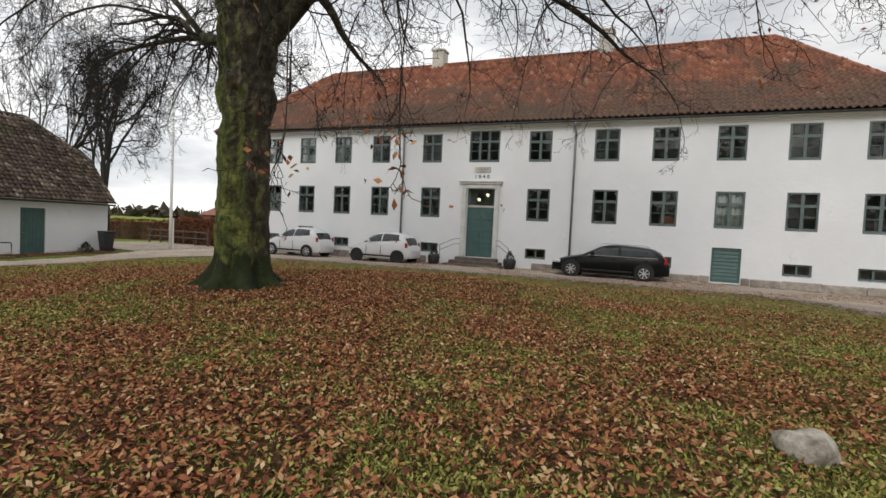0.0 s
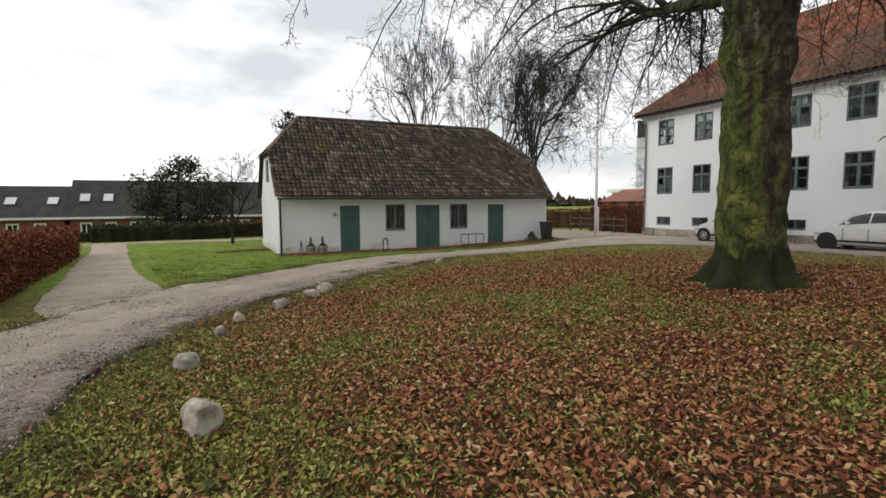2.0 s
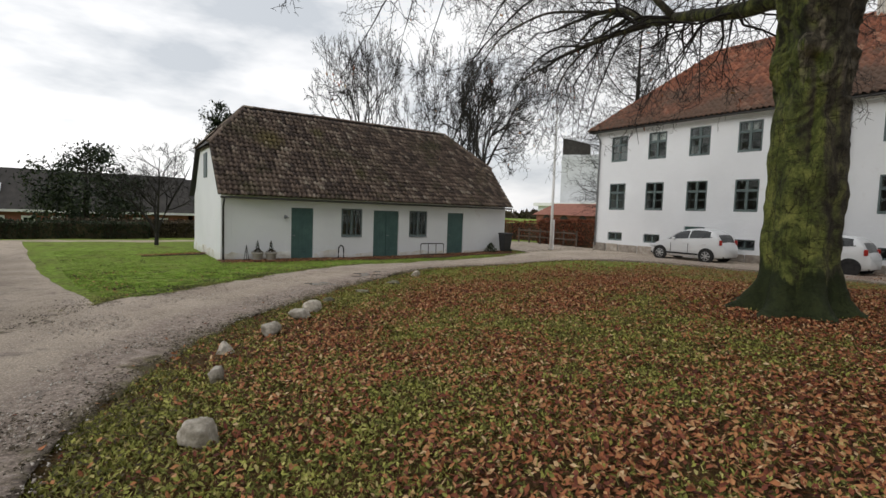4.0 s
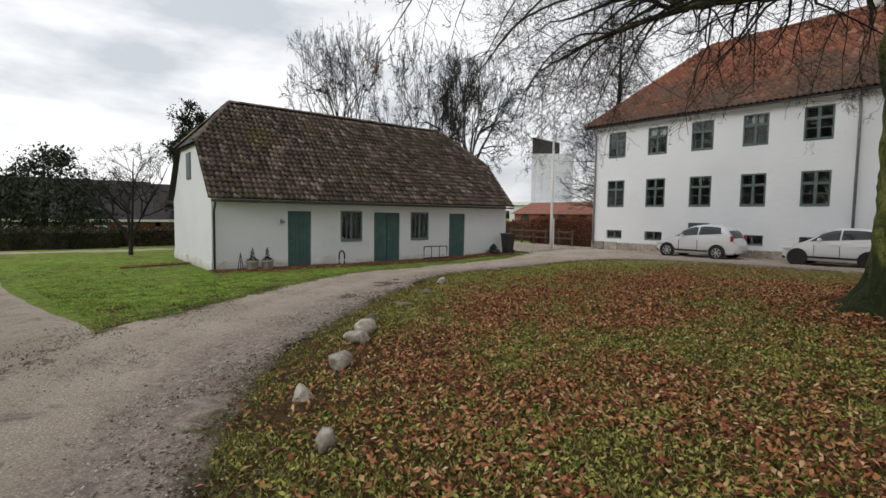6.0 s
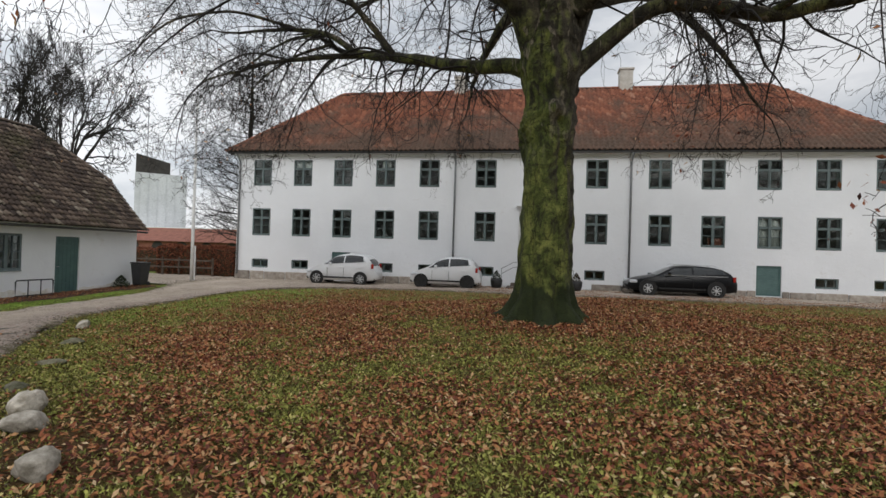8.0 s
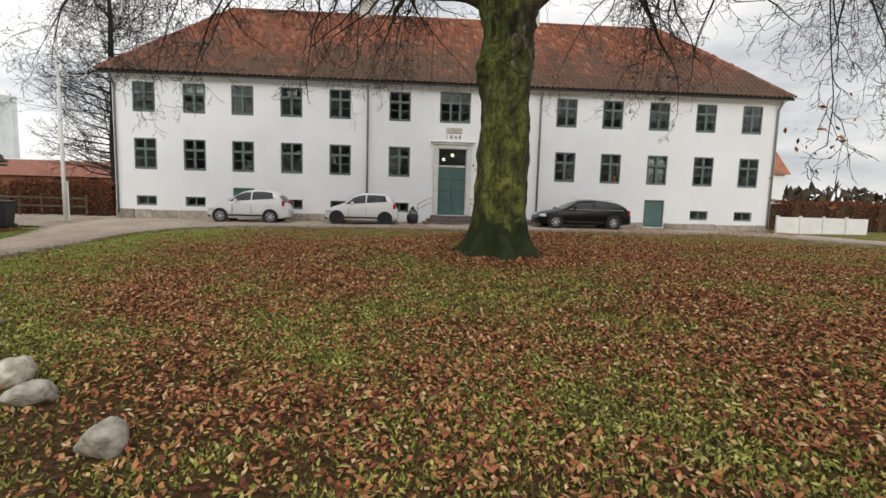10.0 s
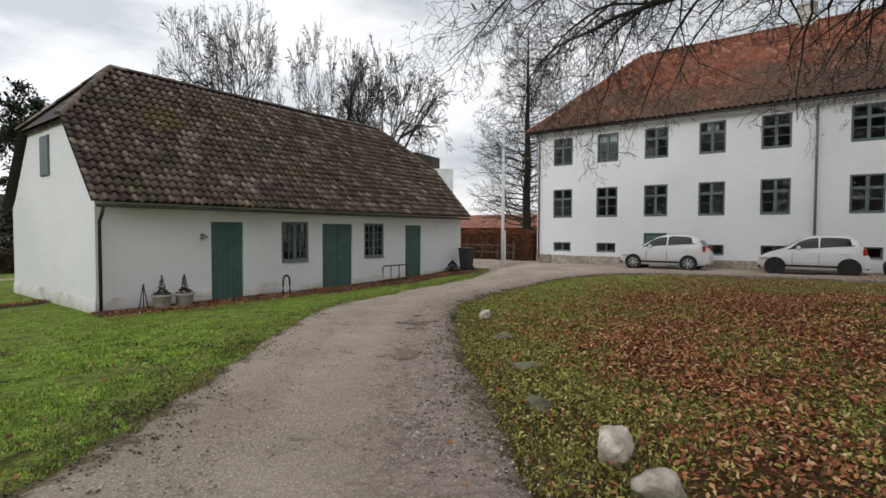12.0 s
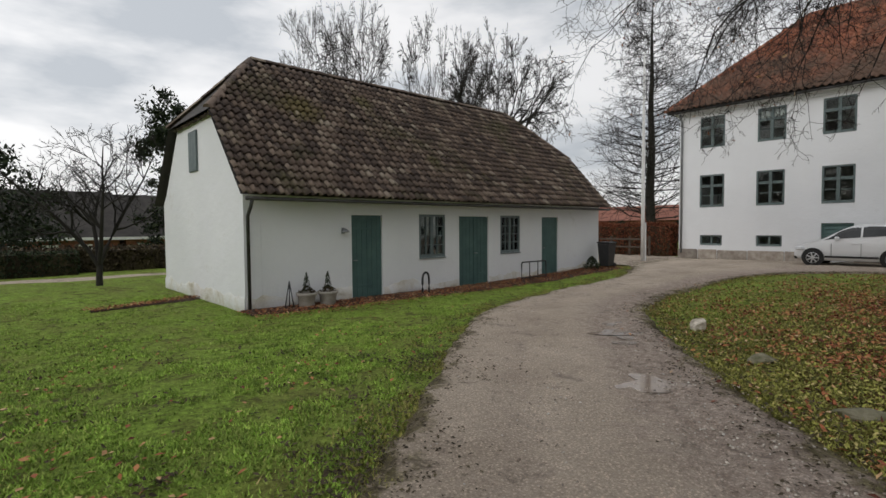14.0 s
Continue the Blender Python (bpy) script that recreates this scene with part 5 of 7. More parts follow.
fd = thing("front_door", "tall teal panelled double door under a glazed transom", "door", (-9.03, FY + 0.12, -0.27), world=True)
for k, (x0, x1) in enumerate(((-9.71, -9.035), (-9.025, -8.35))):
    leaf = part("leaf", Shape().box(x0, x1, FY + 0.12, FY + 0.18, -0.26, 2.12), M_TEAL, fd, bevel=0.006)
    for i in range(4):
        z = -0.14 + i * 0.56
        s = Shape().box(x0 + 0.11, x1 - 0.11, FY + 0.095, FY + 0.118, z, z + 0.44)
        part("panel", s, M_TEAL, fd, "raised door panel", bevel=0.012)
part("door_handle", Shape().tube([(-9.06, FY + 0.11, 0.85), (-9.06, FY + 0.05, 0.85), (-9.06, FY + 0.05, 0.62)], 0.016, 8), M_IRON, fd, "dark iron handle", smooth=True)
part("transom_bar", Shape().box(-9.71, -8.35, FY + 0.09, FY + 0.19, 2.122, 2.22), M_SANDSTONE, fd, bevel=0.01)
ts = Shape().box(-9.71, -9.66, FY + 0.12, FY + 0.17, 2.222, 3.01).box(-8.4, -8.35, FY + 0.12, FY + 0.17, 2.222, 3.01).box(-9.658, -8.402, FY + 0.12, FY + 0.17, 2.95, 3.01)
for x0, x1 in ((-9.66, -9.03), (-9.03, -8.4)):
    for za, zb in ((2.24, 2.95), (2.95, 2.24)):
        ts.tube([(x0, FY + 0.145, za), (x1, FY + 0.145, zb)], 0.014, 6)
part("transom_frame", ts, M_FRAME, fd)
tp = part("pane", Shape().box(-9.66, -8.4, FY + 0.15, FY + 0.156, 2.222, 2.95), M_GLASS, fd)
tp.visible_shadow = False
m_glow, gnt, gb, _, _ = base_material("lit_lamp_globe", 0.4)
gb.inputs["Base Color"].default_value = (0.9, 0.86, 0.75, 1)
gb.inputs["Emission Color"].default_value, gb.inputs["Emission Strength"].default_value = (1.0, 0.86, 0.6, 1), 1.6
for x, z in ((-9.42, 2.55), (-8.98, 2.78)):
    gl = thing("hall_lamp", "lit white globe lamp hanging inside the hall", "lamp", (x, FY + 0.9, z), group="hall lamps")
    part("globe", Shape().lathe([(0.02, -0.09), (0.07, -0.06), (0.09, 0.0), (0.07, 0.06), (0.02, 0.09)], 12), m_glow, gl, smooth=True)
    part("rod", Shape().tube([(0, 0, 0.09), (0, 0, 3.545 - z)], 0.008, 6), M_IRON, gl)

plaque = thing("plaque", "weathered inscription tablet above the portal", "plaque", (-8.98, FY, 3.8), world=True)
part("tablet", Shape().box(-9.38, -8.58, FY - 0.05, FY - 0.003, 3.80, 4.06), M_SANDSTONE, plaque, bevel=0.012)
for z in (3.86, 3.93, 4.0):
    part("line_of_text", Shape().box(-9.28, -8.68, FY - 0.054, FY - 0.051, z - 0.012, z + 0.012), M_STONE, plaque)
for ch, x in zip("1840", (-9.33, -9.12, -8.91, -8.70)):
    fc = bpy.data.curves.new("year_digit", "FONT")
    fc.body, fc.size, fc.extrude, fc.align_x = ch, 0.24, 0.008, "CENTER"
    fc.materials.append(M_IRON)
    t = new("year_digit", fc)
    t.matrix_basis = pose(x, FY - 0.012, 3.52, 90, 0, 0)
    tagged(t, "black iron year numeral on the white wall", "numeral", "year on the facade")
fc = bpy.data.curves.new("house_number", "FONT")
fc.body, fc.size, fc.extrude = "7", 0.2, 0.008
fc.materials.append(M_IRON)
hn = tagged(new("house_number", fc), "black house number on the white wall", "numeral")
hn.matrix_basis = pose(-7.9, FY - 0.012, 1.95, 90, 0, 0)
lamp_x = thing("wall_bell", "small dark bell box beside the portal", "bell", (-7.98, FY - 0.003, 2.25))
part("box", Shape().box(-0.03, 0.03, -0.05, 0, -0.05, 0.05), M_IRON, lamp_x, bevel=0.01)

steps = thing("door_steps", "three worn granite steps up to the portal", "steps", (-9.03, FY - 0.7, -0.75), world=True)
for i, (half, out) in enumerate(((1.45, 1.0), (1.25, 0.72), (1.05, 0.42))):
    part("step", Shape().box(-9.03 - half, -9.03 + half, FY - out, FY - 0.105, -0.80 + i * 0.155 - 0.05, -0.755 + (i + 1) * 0.155), M_STEP, steps, bevel=0.02)
for sx in (-1, 1):
    hr = thing("handrail", "thin dark iron handrail beside the steps", "railing", (-9.03 + sx * 0.95, FY - 0.4, -0.3), group="step rails", world=True)
    x0, x1 = -9.03 + sx * 0.9, -9.03 + sx * 1.7
    for dz in (0.85, 0.6):
        part("rail", Shape().tube([(x0, FY - 0.13, -0.27 + dz), (x0 + sx * 0.25, FY - 0.3, -0.29 + dz), (x1, FY - 0.75, -0.6 + dz)], 0.016, 8), M_ZINC, hr, smooth=True)
    part("post", Shape().tube([(x1, FY - 0.75, -0.72), (x1, FY - 0.75, 0.27)], 0.018, 8), M_ZINC, hr, smooth=True)

# plinth of dressed stones along the front
r = np.random.default_rng(12)
x = X0 - 0.03
while x < X1:
    w = r.uniform(0.7, 1.5)
    x1 = min(x + w, X1 + 0.03)
    if not (x1 > -10.6 and x < -7.4):
        blocked = [h for h in HATCH if x1 > h[0] - 0.02 and x < h[1] + 0.02]
        segs = [(x, x1)] if not blocked else [(x, blocked[0][0] - 0.02), (blocked[0][1] + 0.02, x1)]
        for a, b in segs:
            if b - a > 0.15:
                part("plinth_stone", Shape().box(a + 0.012, b - 0.012, FY - 0.05 - r.uniform(0, 0.025), FY - 0.003, -1.1, -0.36 - r.uniform(0, 0.03)), M_STONE, manor, bevel=0.025)
    x = x1
# white curtains and things behind panes
M_CLOTH = surface("white_curtain", (0.62, 0.63, 0.62), (0.78, 0.79, 0.78), 2, 0.9, fine=14, bump=0.3)


def curtain(cx, z0, z1, w, label):
    s = Shape()
    n = 24
    xs = np.linspace(-w / 2, w / 2, n)
    ys = 0.02 * np.sin(xs * 38)
    for i in range(n - 1):
        s.quad((xs[i], ys[i], 0), (xs[i + 1], ys[i + 1], 0), (xs[i + 1], ys[i + 1], z1 - z0), (xs[i], ys[i], z1 - z0))
    c = tagged(new("curtain", s.mesh("curtain", M_CLOTH, 0, True)), label, "curtain")
    so = c.modifiers.new("thick", "SOLIDIFY")
    so.thickness = 0.004
    c.location = (cx, FY + 0.2, z0)


curtain(1.47, G0 + 0.06, G1 - 0.06, 0.92, "white curtain drawn behind a ground-floor window")
curtain(-21.56, U0 + 0.86, U1 - 0.06, 0.92, "short white curtain in an upper window")
curtain(-16.95, U0 + 0.9, U1 - 0.06, 0.45, "short white blind in an upper window")
redbox = thing("red_box", "dull red box on a window sill indoors", "box", (-0.8, FY + 0.30, G0 + 0.08))
part("body", Shape().box(-0.3, 0.3, -0.08, 0.08, 0, 0.34), M_BRICK, redbox, bevel=0.01)

# ---------- things by the outbuilding ----------
part("shutter", Shape().box(-29.02, -28.38, HY0 - 0.04, HY0 - 0.008, 2.2, 3.22), M_HOUSE_FRAME, cottage, "grey-blue boarded loft shutter", bevel=0.008)
for x0 in (-29.0, -28.79, -28.58):
    part("shutter_board", Shape().box(x0, x0 + 0.195, HY0 - 0.056, HY0 - 0.042, 2.22, 3.2), M_HOUSE_FRAME, cottage, bevel=0.004)
def wall_foot(a, b, place, seed, high):
    """A rough thickened wall foot from a to b with an uneven upper edge; place(u, out, z) gives world places."""
    n = max(8, int((b - a) / 0.07))
    us = np.linspace(a, b, n)
    tops = high + 0.07 * fuzz(us, us * 0, 0.30, seed) + 0.035 * fuzz(us, us * 0, 0.07, seed + 1)
    outs = 0.018 + 0.010 * fuzz(us, us * 0, 0.2, seed + 2)
    sh = Shape()
    rows = [[place(u, 0.003, -1.35) for u in us], [place(u, max(o, 0.006), -1.35) for u, o in zip(us, outs)], [place(u, max(o, 0.006), t - 0.05) for u, o, t in zip(us, outs, tops)], [place(u, 0.003, t) for u, t in zip(us, tops)]]
    sh.add([q for row in rows for q in row], [(k * n + i, k * n + i + 1, (k + 1) * n + i + 1, (k + 1) * n + i) for k in range(3) for i in range(n - 1)])
    part("wall_base", sh, M_FOOT, cottage, "rough stained limewashed wall foot", smooth=True)


for i, (y0, y1) in enumerate(((HY0, 2.36), (3.32, 5.98), (7.27, 9.91), (10.89, HY1))):
    wall_foot(y0, y1, lambda u, o, z: (HX + o, u, z), 500 + 5 * i, -0.72)
wall_foot(HB, HX, lambda u, o, z: (u, HY0 - 0.004 - o, z), 540, -0.66)
part("gutter", Shape().tube([(FE + 0.05, HY0 - 0.1, HE - 0.1), (FE + 0.05, HY1 + 0.1, HE - 0.1)], 0.04, 8), M_GUTTER, cottage, "dark weathered zinc gutter", smooth=True)
part("downpipe", Shape().tube([(FE + 0.05, HY0 + 0.03, HE - 0.12), (FE - 0.02, HY0 + 0.03, HE - 0.25), (HX + 0.1, HY0 + 0.05, HE - 0.45), (HX + 0.1, HY0 + 0.05, -0.95)], 0.036, 10), M_GUTTER, cottage, "dark zinc downpipe", smooth=True)

wl_ = thing("wall_lamp", "small grey metal lamp on the white wall", "lamp", (HX + 0.003, 2.15, 0.66))
part("plate", Shape().box(0, 0.02, -0.04, 0.04, -0.04, 0.1), M_ZINC, wl_, bevel=0.005)
part("shade", Shape().lathe([(0.02, 0.06), (0.09, 0.0), (0.09, -0.03), (0.08, -0.03)], 14, pose(0.12, 0, 0.02)), M_ZINC, wl_, smooth=True)

M_POT = surface("pale_stone_pot", (0.26, 0.24, 0.21), (0.44, 0.41, 0.37), 6, 0.9, fine=50, bump=0.4)


def cone_shrub(name, shape_r, height, n, seed, material, size):
    """A clump of small leaves in a narrow cone."""
    r = np.random.default_rng(seed)
    h = r.uniform(0, 1, n)
    a = r.uniform(0, 6.283, n)
    rad = shape_r * (1 - h) ** 0.7 * np.sqrt(r.uniform(0.2, 1, n))
    pts = np.stack([rad * np.cos(a), rad * np.sin(a), h * height], 1)
    return soup(name, *repeat(LEAF_V, LEAF_F, leaf_places(pts, r, size, 0.1)), material)


for i, (px, py) in enumerate(((-25.2, 1.02), (-25.12, 1.5))):
    z = gz(px, py)
    pot = thing("planter", "pale stone pot with a dwarf evergreen", "planter", (px, py, z - 0.02), group="pots by the outbuilding")
    part("pot", Shape().lathe([(0.15, 0.0), (0.17, 0.05), (0.19, 0.28), (0.23, 0.31), (0.23, 0.36), (0.19, 0.36), (0.18, 0.32)], 18), M_POT, pot, smooth=True)
    part("soil", Shape().lathe([(0.02, 0.31), (0.185, 0.315)], 14), M_SOIL, pot)
    part("undergrowth", cone_shrub("undergrowth", 0.24, 0.16, 160, 30 + i, M_BRUSH, (0.04, 0.08)), M_BRUSH, pot, at=pose(0, 0, 0.33))
    part("shrub", cone_shrub("shrub", 0.10, 0.42, 260, 40 + i, M_EVERGREEN, (0.03, 0.06)), M_EVERGREEN, pot, at=pose(0, 0, 0.38))

st = thing("plant_stake", "three dark iron stakes leaning at the wall", "stake", (-25.2, 0.62, gz(-25.2, 0.62)))
for i in range(3):
    part("rod", Shape().tube([(-0.06 + 0.06 * i, -0.09 + 0.09 * i, -0.05), (0, 0.0, 0.62)], 0.012, 6), M_IRON, st, smooth=True)


def hoop(pts):
    return Shape().tube(smooth_line(pts, 26), 0.028, 10)


hp = thing("hoop_bollard", "dark iron hoop standing by the wall", "bollard", (-25.02, 4.3, gz(-25.02, 4.3)))
part("hoop", hoop([(0, -0.11, -0.1), (0, -0.11, 0.4), (0, -0.07, 0.54), (0, 0.0, 0.58), (0, 0.07, 0.54), (0, 0.11, 0.4), (0, 0.11, -0.1)]), M_IRON, hp, smooth=True)
bk = thing("bike_rack", "low grey steel bicycle rack by the door", "rack", (-24.9, 8.7, gz(-24.9, 8.7)))
part("top_bar", Shape().tube([(0, -0.62, -0.05), (0, -0.62, 0.55), (0, -0.58, 0.6), (0, 0.58, 0.6), (0, 0.62, 0.55), (0, 0.62, -0.05)], 0.022, 8), M_IRON, bk, smooth=True)
part("low_bar", Shape().tube([(0, -0.6, 0.12), (0, 0.6, 0.12)], 0.016, 8), M_IRON, bk, smooth=True)
for y in (-0.22, 0.2):
    part("upright", Shape().tube([(0, y, -0.05), (0, y, 0.58)], 0.016, 8), M_IRON, bk, smooth=True)

bn = thing("wheelie_bin", "black plastic wheeled refuse bin", "bin", (-24.9, 13.1, gz(-24.9, 13.1) + 0.03))
bn.scale = (0.82, 0.82, 0.92)
part("body", Shape().add([(-.22, -.24, .06), (.22, -.24, .06), (.22, .24, .06), (-.22, .24, .06), (-.29, -.33, .98), (.29, -.33, .98), (.29, .33, .98), (-.29, .33, .98)],
     [(3, 2, 1, 0), (4, 5, 6, 7), (0, 1, 5, 4), (1, 2, 6, 5), (2, 3, 7, 6), (3, 0, 4, 7)]), M_DARK, bn, bevel=0.02)
part("lid", Shape().box(-.31, .31, -.35, .35, .985, 1.05), M_DARK, bn, bevel=0.02)
for x0 in (-0.27, 0.22):
    part("wheel", Shape().lathe([(0.1, 0), (0.1, 0.05)], 14, pose(x0, 0.26, 0.1, 0, 90, 0)), M_DARK, bn)
sack = thing("dark_shrub", "low dark evergreen shrub at the wall corner", "shrub", (-25.0, 12.25, gz(-25.0, 12.25)))
part("foliage", cone_shrub("foliage", 0.42, 0.5, 500, 61, M_EVERGREEN, (0.05, 0.11)), M_EVERGREEN, sack)
part("stem", Shape().tube([(0, 0, -0.03), (0, 0, 0.3)], 0.02, 6), M_TWIG, sack)

fp = thing("flagpole", "tall white flagpole with a tilting foot", "flagpole", (-25.35, 16.85, gz(-25.35, 16.85)))
part("pole", Shape().lathe([(0.078, 0.0), (0.075, 3.0), (0.055, 6.5), (0.028, 8.9), (0.02, 8.95)], 14), M_WHITE, fp, smooth=True)
part("foot_post", Shape().box(-0.09, 0.09, 0.07, 0.15, -0.1, 1.7), M_WHITE, fp, "white painted wooden foot post", bevel=0.012)
part("finial", Shape().lathe([(0.01, 8.95), (0.06, 9.0), (0.075, 9.06), (0.05, 9.12), (0.005, 9.15)], 12), M_ZINC, fp, smooth=True)

# pots beside the manor's steps
for i, (px, py) in enumerate(((-10.95, 19.6), (-7.2, 19.6))):
    z = gz(px, py)
    pot = thing("planter", "round black planter with a clipped shrub beside the steps", "planter", (px, py, z - 0.01), group="planters by the portal")
    part("pot", Shape().lathe([(0.2, 0.0), (0.27, 0.2), (0.29, 0.42), (0.26, 0.5), (0.24, 0.5), (0.25, 0.42)], 18), M_DARK, pot, smooth=True)
    part("soil", Shape().lathe([(0.02, 0.44), (0.245, 0.445)], 14), M_SOIL, pot)
    part("shrub", cone_shrub("shrub", 0.28, 0.42, 380, 70 + i, M_EVERGREEN if i == 0 else M_BRUSH, (0.05, 0.09)), M_EVERGREEN, pot, at=pose(0, 0, 0.45))

# ---------- field stones along the lawn's edge ----------
def boulder(at, size, seed, label):
    bm = bmesh.new()
    bmesh.ops.create_icosphere(bm, subdivisions=4, radius=1.0)
    off = Vector((seed * 7.3, seed * 3.1, seed * 1.7))
    r = np.random.default_rng(seed)
    cuts = [(Vector(r.normal(0, 1, 3)).normalized(), r.uniform(0.55, 0.86)) for _ in range(14)]
    for v in bm.verts:
        p = v.co.copy()
        for n, d in cuts:
            k = p.dot(n) - d
            if k > 0:
                p -= n * k * 0.85
        p *= 1 + 0.16 * noise.noise(p * 1.4 + off) + 0.07 * noise.noise(p * 4 + off) + 0.03 * noise.noise(p * 11 + off)
        v.co = Vector((p.x * size[0], p.y * size[1], p.z * size[2]))
    me = bpy.data.meshes.new("fieldstone")
    bm.to_mesh(me)
    bm.free()
    me.shade_smooth()
    me.materials.append(M_MOSSTONE if size[2] < 0.1 else M_FIELDSTONE)
    ob = new("fieldstone", me)
    ob.matrix_basis = pose(at[0], at[1], gz(*at) + size[2] * 0.4, 0, 0, seed * 47)
    tagged(ob, label, "stone", "stones edging the lawn")


for i, (x, y, s, lab) in enumerate([
        (-0.19, 1.55, (0.225, 0.18, 0.165), "pale rounded fieldstone lying among leaves"), (-9.44, -3.34, (0.165, 0.14, 0.16), "pale grey fieldstone half sunk in the turf"),
        (-7.55, -3.2, (0.185, 0.165, 0.19), "large speckled grey fieldstone in the grass"), (-5.84, -2.68, (0.25, 0.16, 0.16), "long flat-topped grey fieldstone in the grass"),
        (-12.74, -1.93, (0.165, 0.145, 0.15), "pale pinkish fieldstone by the drive"), (-10.85, -2.97, (0.08, 0.09, 0.14), "small upright fieldstone in the grass"),
        (-13.66, -1.22, (0.18, 0.15, 0.13), "mossy light fieldstone by the drive"), (-14.04, -0.86, (0.175, 0.15, 0.17), "squarish pale lilac fieldstone by the drive"),
        (-14.96, -0.2, (0.17, 0.14, 0.08), "low mossy fieldstone sunk in leaves"), (-15.68, 0.86, (0.21, 0.13, 0.065), "flat grey fieldstone sunk in the grass"),
        (-16.75, 2.22, (0.18, 0.15, 0.075), "dark mossy fieldstone sunk in the grass"), (-17.95, 3.62, (0.15, 0.12, 0.14), "small white fieldstone at the drive's bend"),
        (-12.0, -2.68, (0.13, 0.11, 0.10), "weathered light fieldstone in the grass")]):
    boulder((x, y), s, i + 3, lab)


# ---------- cars ----------
def paint(name, col, rough=0.25):
    m, nt, b, pos, g = base_material(name, rough, 0, 0.5)
    n = noise_tex(nt, pos, 3.0, 4)
    nt.links.new(mixed(nt, n, tuple(c * 0.9 for c in col), col), b.inputs["Base Color"])
    b.inputs["Coat Weight"].default_value = 0.1
    b.inputs["Specular IOR Level"].default_value = 0.2 if col[0] < 0.1 else 0.5
    return m


M_CARWHITE, M_CARBLACK = paint("white_car_paint", (0.74, 0.75, 0.76)), paint("black_car_paint", (0.004, 0.0045, 0.006), 0.3)
M_CARGLASS = surface("tinted_car_glass", (0.010, 0.012, 0.013), (0.020, 0.024, 0.026), 2, 0.05, fine=5, bump=0, spec=0.5)
M_TYRE = surface("tyre_rubber", (0.012, 0.012, 0.012), (0.028, 0.027, 0.026), 9, 0.9, fine=50, bump=0.2)
M_RIM = surface("alloy", (0.45, 0.46, 0.47), (0.62, 0.63, 0.64), 5, 0.35, 0.7, fine=40, bump=0)
M_LAMP = surface("headlamp", (0.55, 0.57, 0.6), (0.75, 0.77, 0.8), 9, 0.1, fine=30, bump=0)
M_TAIL = surface("tail_lamp", (0.30, 0.015, 0.012), (0.45, 0.03, 0.02), 9, 0.2, fine=30, bump=0)


